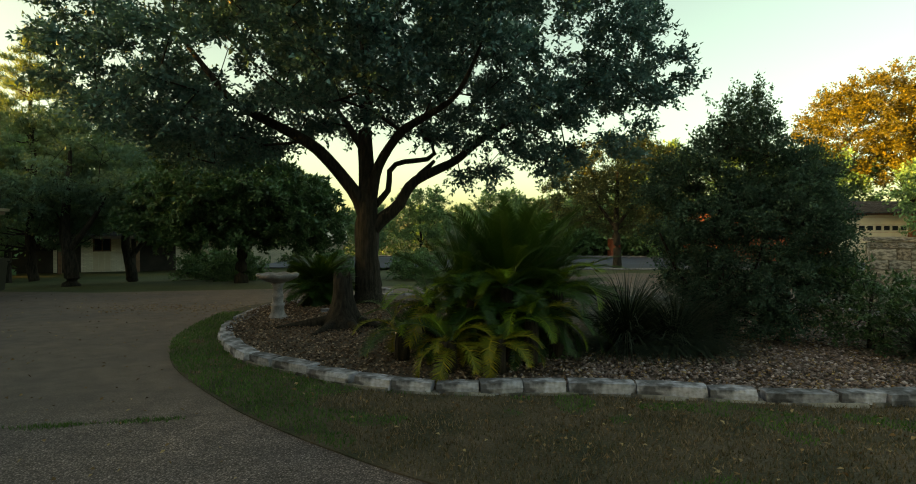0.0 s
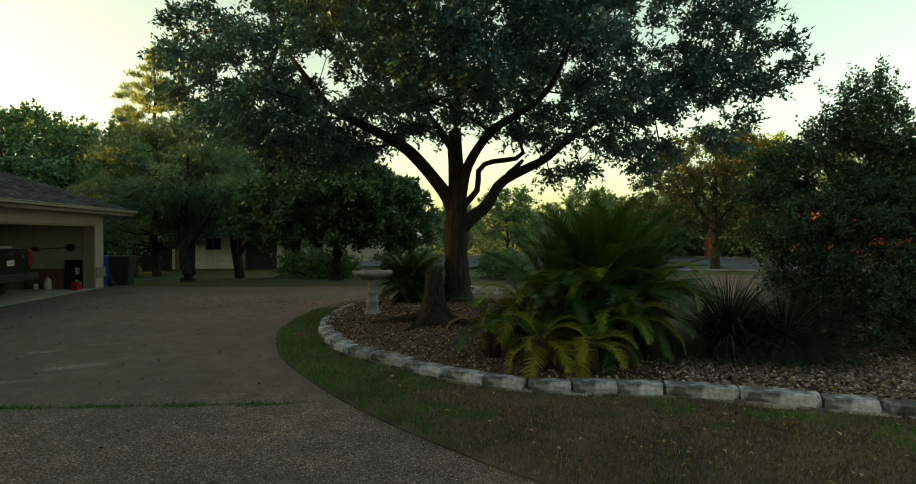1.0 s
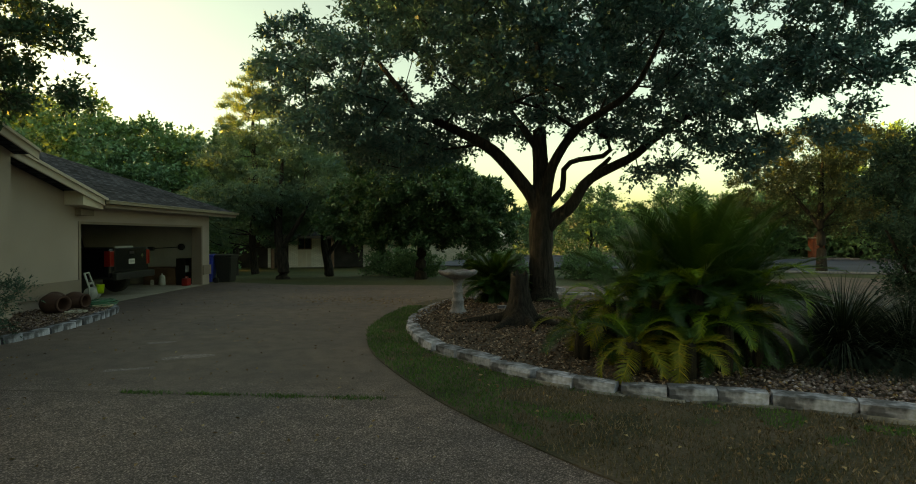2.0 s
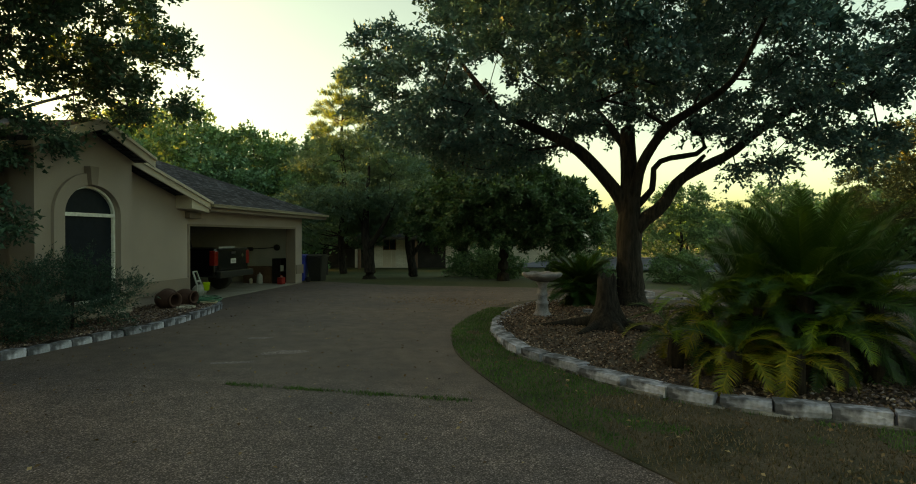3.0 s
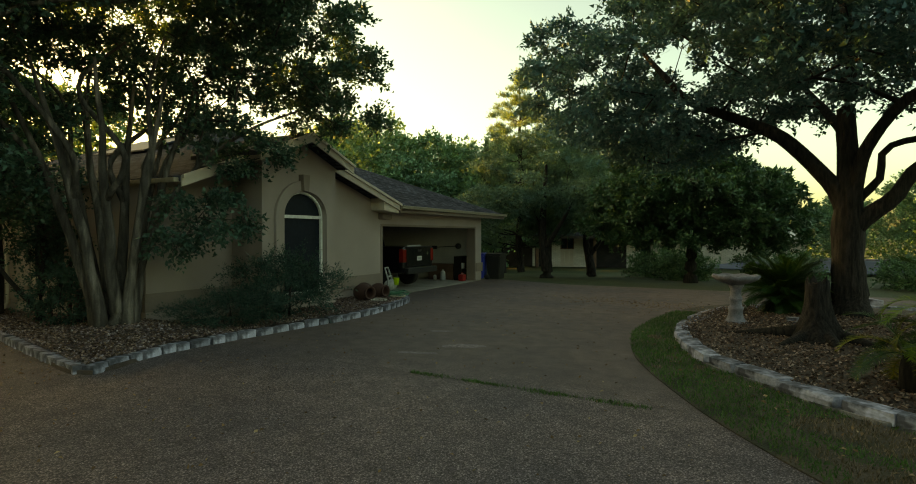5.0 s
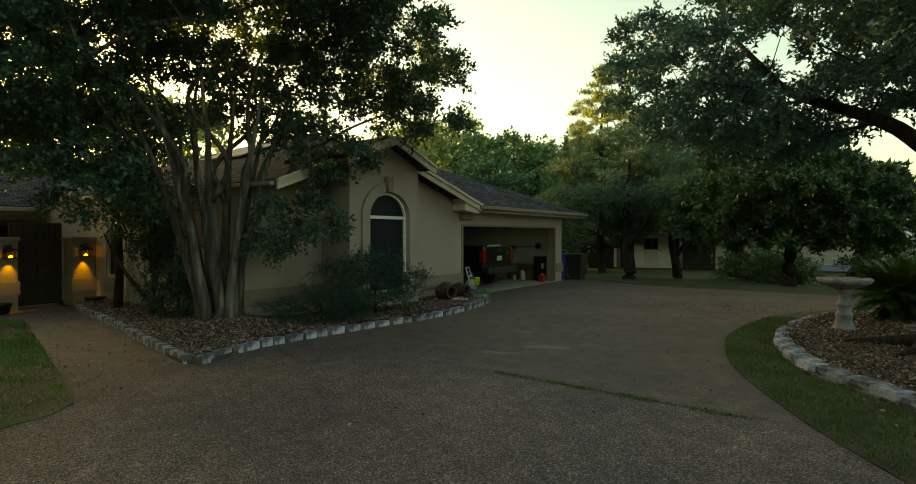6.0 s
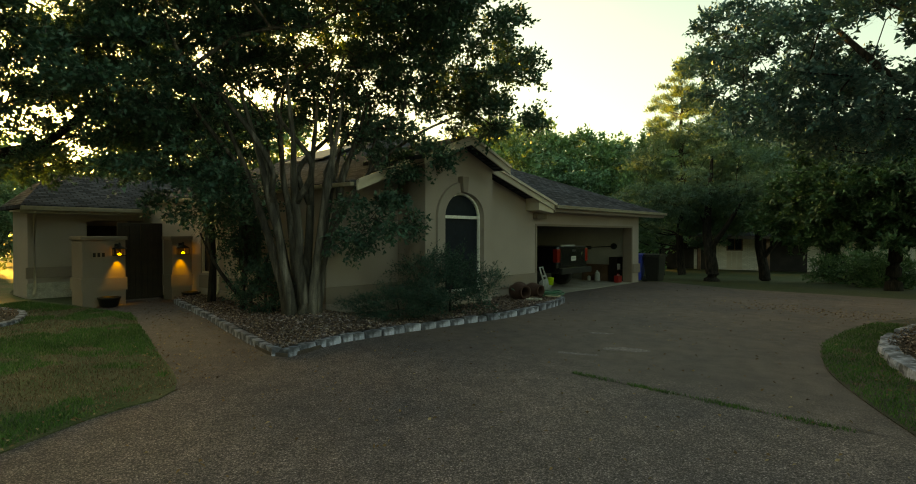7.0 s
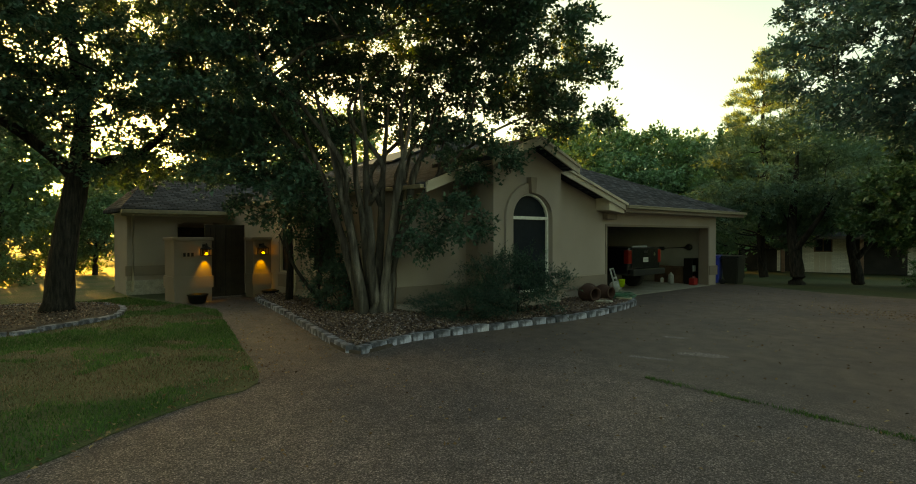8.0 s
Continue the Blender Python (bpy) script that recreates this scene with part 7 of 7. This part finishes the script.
part("roof", roof([[(-0.3, -0.4, 2.1), (7.3, -0.4, 2.1), (7.3, 2.6, 3.0), (-0.3, 2.6, 3.0)], [(-0.3, 2.6, 3.0), (7.3, 2.6, 3.0), (7.3, 5.6, 2.1), (-0.3, 5.6, 2.1)]]), M_PLASTER, pb, "pale sheet roof")

gh = thing("garage_house", pose(26.6, 40.0, 1.05), "brick house with a cream panelled garage door beyond the wall", "house")
part("wall", boxes((-8, 0.0, 0, 0.2, -1.5, 2.5), (5.4, 8, 0, 0.2, -1.5, 2.5), (0.0, 5.4, 0, 0.2, 2.08, 2.5), (-8, -7.8, 0.2, 8, -1.5, 2.5), (7.8, 8, 0.2, 8, -1.5, 2.5), (-8, 8, 8, 8.2, -1.5, 2.5)), M_BRICK, gh)
part("apron", boxes((-0.2, 5.6, -1.2, 0.19, -1.5, 0.0)), M_CONC, gh, "sloping concrete apron")
gd = part("garage_door", boxes(*[(0.02, 5.38, 0.08, 0.12, k * 0.52 + 0.01, k * 0.52 + 0.515) for k in range(4)], bevel=0.006), M_PLASTER, gh, "cream garage door with a row of small panes")
part("lintel", boxes((-0.15, 5.55, -0.04, -0.003, 2.08, 2.28)), M_TRIM, gh)
for k in range(9):
    part("pane", boxes((0.12 + k * 0.592, 0.52 + k * 0.592, 0.07, 0.085, 1.18, 1.5)), M_PANE, gd)
part("roof", roof([[(-8.6, -0.6, 2.45), (8.6, -0.6, 2.45), (8.6, 4.1, 3.5), (-8.6, 4.1, 3.5)], [(-8.6, 4.1, 3.5), (8.6, 4.1, 3.5), (8.6, 8.8, 2.45), (-8.6, 8.8, 2.45)]]), M_SHINGLE, gh)

# rubble stone wall at the drive's far side
sw = thing("stone_wall", pose(10.66, 14.6, 0, 0, 0, -20), "grey rubble limestone wall with a flat cap", "wall")
part("core", boxes((0.05, 3.9, 0.05, 0.5, -0.05, 1.66)), M_MORTAR, sw)
rub = stone_meshes(120, 6, 1, 1, 1, M_RUBBLE)
rnd = random.Random(12)
z = 0.0
while z < 1.6:
    h = min(rnd.uniform(0.2, 0.36), 1.66 - z)
    x = 0.0
    while x < 3.9:
        w = min(rnd.uniform(0.28, 0.6), 3.95 - x)
        if w > 0.08:
            share("stone", rnd.choice(rub), sw, pose(x + w / 2, 0.12, z, 0, rnd.uniform(-2, 2), 0) @ Matrix.Diagonal((w * 0.96, 0.26, h * 0.97, 1)))
        x += w
    z += h
for k in range(7):
    share("cap_stone", rub[k % 6], sw, pose(0.28 + k * 0.58, 0.27, 1.67, 0, rnd.uniform(-1, 1), 0) @ Matrix.Diagonal((0.57, 0.66, 0.12, 1)))

# brick mailbox pier
mp = thing("mailbox_pier", pose(13.25, 47.9, 0.0, 0, 0, 8), "red brick mailbox pier across the street", "pier")
part("core", boxes((-0.36, 0.36, -0.36, 0.36, 0, 1.5)), M_MORTAR, mp)
bb = stone_meshes(140, 3, 0.235, 0.1, 0.085, M_BRICK, "brick")
for c in range(17):
    for side in range(4):
        for k in range(3):
            m = pose(0, 0, 0.01 + c * 0.09, 0, 0, side * 90) @ pose(-0.27 + k * 0.25 + (0.06 if c % 2 else -0.02), -0.36, 0)
            share("brick", bb[(c + k) % 3], mp, m)
part("cap", boxes((-0.45, 0.45, -0.45, 0.45, 1.545, 1.63), bevel=0.02), M_CONC, mp)
part("finial", lathe(bmesh.new(), [(0.12, 1.631), (0.14, 1.68), (0.17, 1.78), (0.12, 1.88), (0.03, 1.93)], 14), M_BRICK, mp)

# ---------------------------------------------------------------- ground cover
def blades(name, pts, zfn, height, width, seed, material, label):
    """Upright one-bend blades."""
    rng = np.random.default_rng(seed)
    n = len(pts)
    a = rng.uniform(0, 6.283, n)
    lean = rng.uniform(0.1, 0.9, n)
    b = rng.uniform(0, 6.283, n)
    h = height * rng.uniform(0.5, 1.3, n)
    z = np.array([zfn(x, y) for x, y in pts]) if callable(zfn) else np.full(n, zfn)
    base = np.stack([pts[:, 0], pts[:, 1], z], 1)
    s = np.stack([np.cos(a), np.sin(a), np.zeros(n)], 1) * width
    tipv = base + np.stack([np.cos(b) * lean * h, np.sin(b) * lean * h, h], 1)
    v = np.stack([base - s, base + s, tipv], 1).reshape(-1, 3)
    ob = share(name, mesh_from(name, v, 3, np.arange(3 * n), material), None, Matrix())
    return tagged(ob, label, "grass", kind="stuff")


rng = np.random.default_rng(5)
edge_poly = [(p.x, p.y) for p in smooth_line(ISLAND_EDGE, 0.3, True)]
kerb_poly = [(p.x, p.y) for p in smooth_line(ISLAND_KERB, 0.3, True)]
p = scatter([q for q in edge_poly], 330000, rng)
p = p + rng.normal(size=p.shape) * 0.012
p = p[~inside(kerb_poly, p[:, 0], p[:, 1])]
p = p[(p[:, 1] < 13) & (p[:, 0] < 7)]
nz = np.array([noise.noise(Vector((x * 0.8, y * 0.8, 3.1))) + 0.5 * noise.noise(Vector((x * 2.5, y * 2.5, 7.7))) for x, y in p])
green = nz + np.where(p[:, 0] < -1.5, 0.45, -0.1) > 0.08
blades("lawn_grass", p[green], 0.03, 0.038, 0.006, 1, M_GRASS, "short green grass blades on the island")
blades("dry_lawn_grass", p[~green], 0.03, 0.035, 0.0055, 2, M_DRYGRASS, "short straw-dry grass blades on the island")
lawn_near = LAWN_EDGE[:9] + [(-9, -6), (-17, -4), (-19, -2)]
p = scatter(lawn_near, 110000, rng)
bare = np.array([noise.noise(Vector((x * 0.55, y * 0.55, 5.2))) + 0.6 * noise.noise(Vector((x * 2.2, y * 2.2, 1.3))) for x, y in p])
blades("lawn_grass", p[bare < 0.16], 0.03, 0.045, 0.006, 3, M_GRASS, "short green grass blades on the front lawn")
blades("dry_lawn_grass", p[bare >= 0.16][::2], 0.03, 0.035, 0.0055, 6, M_DRYGRASS, "dry thin blades in the lawn's bare patches")
# weeds along the open joint
t = rng.uniform(0, 1, 1500)
p = np.stack([-5.65 + 3.0 * t + rng.normal(size=1500) * 0.02, 4.9 + 0.62 * t + rng.normal(size=1500) * (0.015 + 0.03 * np.abs(np.sin(9 * t)))], 1)
blades("joint_grass", p[np.sin(t * 23) + rng.normal(size=1500) * 0.5 > -0.4], 0.0, 0.035, 0.005, 4, M_GRASS, "thin line of weeds in the drive joint")


def chips(name, pts, zfn, size, seed, material, label, thick=0.35, cat="mulch"):
    """Loose flat flakes lying at odd tilts."""
    rng = np.random.default_rng(seed)
    z = np.array([zfn(x, y) for x, y in pts])
    c = np.stack([pts[:, 0], pts[:, 1], z + rng.uniform(0.004, 0.03, len(pts))], 1)
    me = leaves_mesh(name, c, size, size * 0.6, rng, material, up=1.6, fold=0.3)
    ob = share(name, me, None, Matrix())
    return tagged(ob, label, cat, kind="stuff")


def pebbles(name, pts, zfn, size, seed, material, label):
    rng = np.random.default_rng(seed)
    n = len(pts)
    base = np.array([(1, 0, 0), (0, 1, 0), (-1, 0, 0), (0, -1, 0), (0, 0, 1.0), (0, 0, -1.0)])
    F = np.array([(0, 1, 4), (1, 2, 4), (2, 3, 4), (3, 0, 4), (1, 0, 5), (2, 1, 5), (3, 2, 5), (0, 3, 5)])
    a = rng.uniform(0, 6.283, n)
    s = size * rng.uniform(0.5, 1.4, (n, 1)) * np.concatenate([rng.uniform(0.7, 1.3, (n, 2)), rng.uniform(0.45, 0.75, (n, 1))], 1)
    v = base[None] * s[:, None, :] * rng.uniform(0.8, 1.15, (n, 6, 1))
    ca, sa = np.cos(a)[:, None], np.sin(a)[:, None]
    x = v[:, :, 0] * ca - v[:, :, 1] * sa
    y = v[:, :, 0] * sa + v[:, :, 1] * ca
    z = np.array([zfn(px, py) for px, py in pts])
    v = np.stack([x + pts[:, :1], y + pts[:, 1:], v[:, :, 2] + z[:, None] + 0.008], 2).reshape(-1, 3)
    loops = (F[None] + np.arange(n)[:, None, None] * 6).ravel()
    ob = share(name, mesh_from(name, v, 3, loops, material, True), None, Matrix())
    return tagged(ob, label, "pebbles", kind="stuff")


def bed_z(x, y):
    return 0.10 + mound(x, y)


p = scatter(kerb_poly, 60000, rng)
p = p[(p[:, 1] < 14) & (p[:, 0] < 8.5)]
left = p[:, 0] + rng.normal(size=len(p)) * 0.6 < 1.3
chips("bark_mulch", p[left], bed_z, 0.055, 11, M_CHIP, "brown bark mulch and dead leaves in the bed")
chips("bark_mulch", p[~left][::3], bed_z, 0.05, 12, M_LEAFLIT, "dry fallen leaves among the pebbles")
pr = p[~left]
pebbles("river_pebbles", pr[pr[:, 1] < 11], bed_z, 0.028, 13, M_PEB, "pale brown river pebbles behind the stone edging")
hb = [(a, b) for a, b in HBED]
p = scatter(hb, 26000, rng)
chips("bark_mulch", p[::2], lambda x, y: 0.125 + crape_mound(x, y), 0.055, 14, M_CHIP, "brown mulch along the house")
pebbles("bed_gravel", p[1::2], lambda x, y: 0.12 + crape_mound(x, y), 0.024, 15, M_PEB, "mixed gravel along the house front")
p = scatter(TREE_RING, 4000, rng)
chips("bark_mulch", p, lambda x, y: 0.13, 0.055, 16, M_CHIP, "mulch in the oak's ring bed")
# fallen leaves on the drive and the lawns
drv = [(-14, 16.5), (-6, 18), (-5.7, 12), (-4.6, 8.4), (-2.0, 5.2), (-1, 3.4), (-5, -1.0), (-7.3, 0.7), (-12.5, 1.0), (-8.3, 2.6), (-10.3, 7.0), (-12.0, 10.5)]
p = scatter(drv, 700, rng)
chips("fallen_leaves", p, lambda x, y: -0.002, 0.05, 17, M_LEAFLIT, "scattered dry leaves on the drive", cat="leaves")
q = rng.normal(size=(500, 2)) * np.array((1.3, 0.5)) + np.array((-6.6, 13.8))
chips("fallen_leaves", q, lambda x, y: -0.002, 0.05, 18, M_LEAFLIT, "drift of dry leaves at the drive's edge", cat="leaves")
p = scatter([(-5, 10), (-3.4, 8.6), (-1, 6.2), (6, 5.8), (6, 3), (0, 4.2), (-3.4, 7.2)], 500, rng)
chips("fallen_leaves", p, lambda x, y: 0.035, 0.055, 19, M_LEAFLIT, "dry leaves caught in the island grass", cat="leaves")
p = scatter([(-7.6, 0.6), (-16.5, 0.45), (-16.5, 1.2), (-13.3, 1.6), (-8.7, 1.85)], 260, rng)
chips("fallen_leaves", p, lambda x, y: 0.004, 0.045, 20, M_LEAFLIT, "dry leaves on the walk", cat="leaves")
p = np.array([(a.x, a.y) for a in smooth_line(LAWN_EDGE[2:9], 0.03)])
p = p + rng.normal(size=p.shape) * np.array((0.16, 0.16)) - np.array((0.05, 0.1))
chips("fallen_leaves", p, lambda x, y: 0.03, 0.05, 21, M_LEAFLIT, "dry leaves along the lawn's edge", cat="leaves")
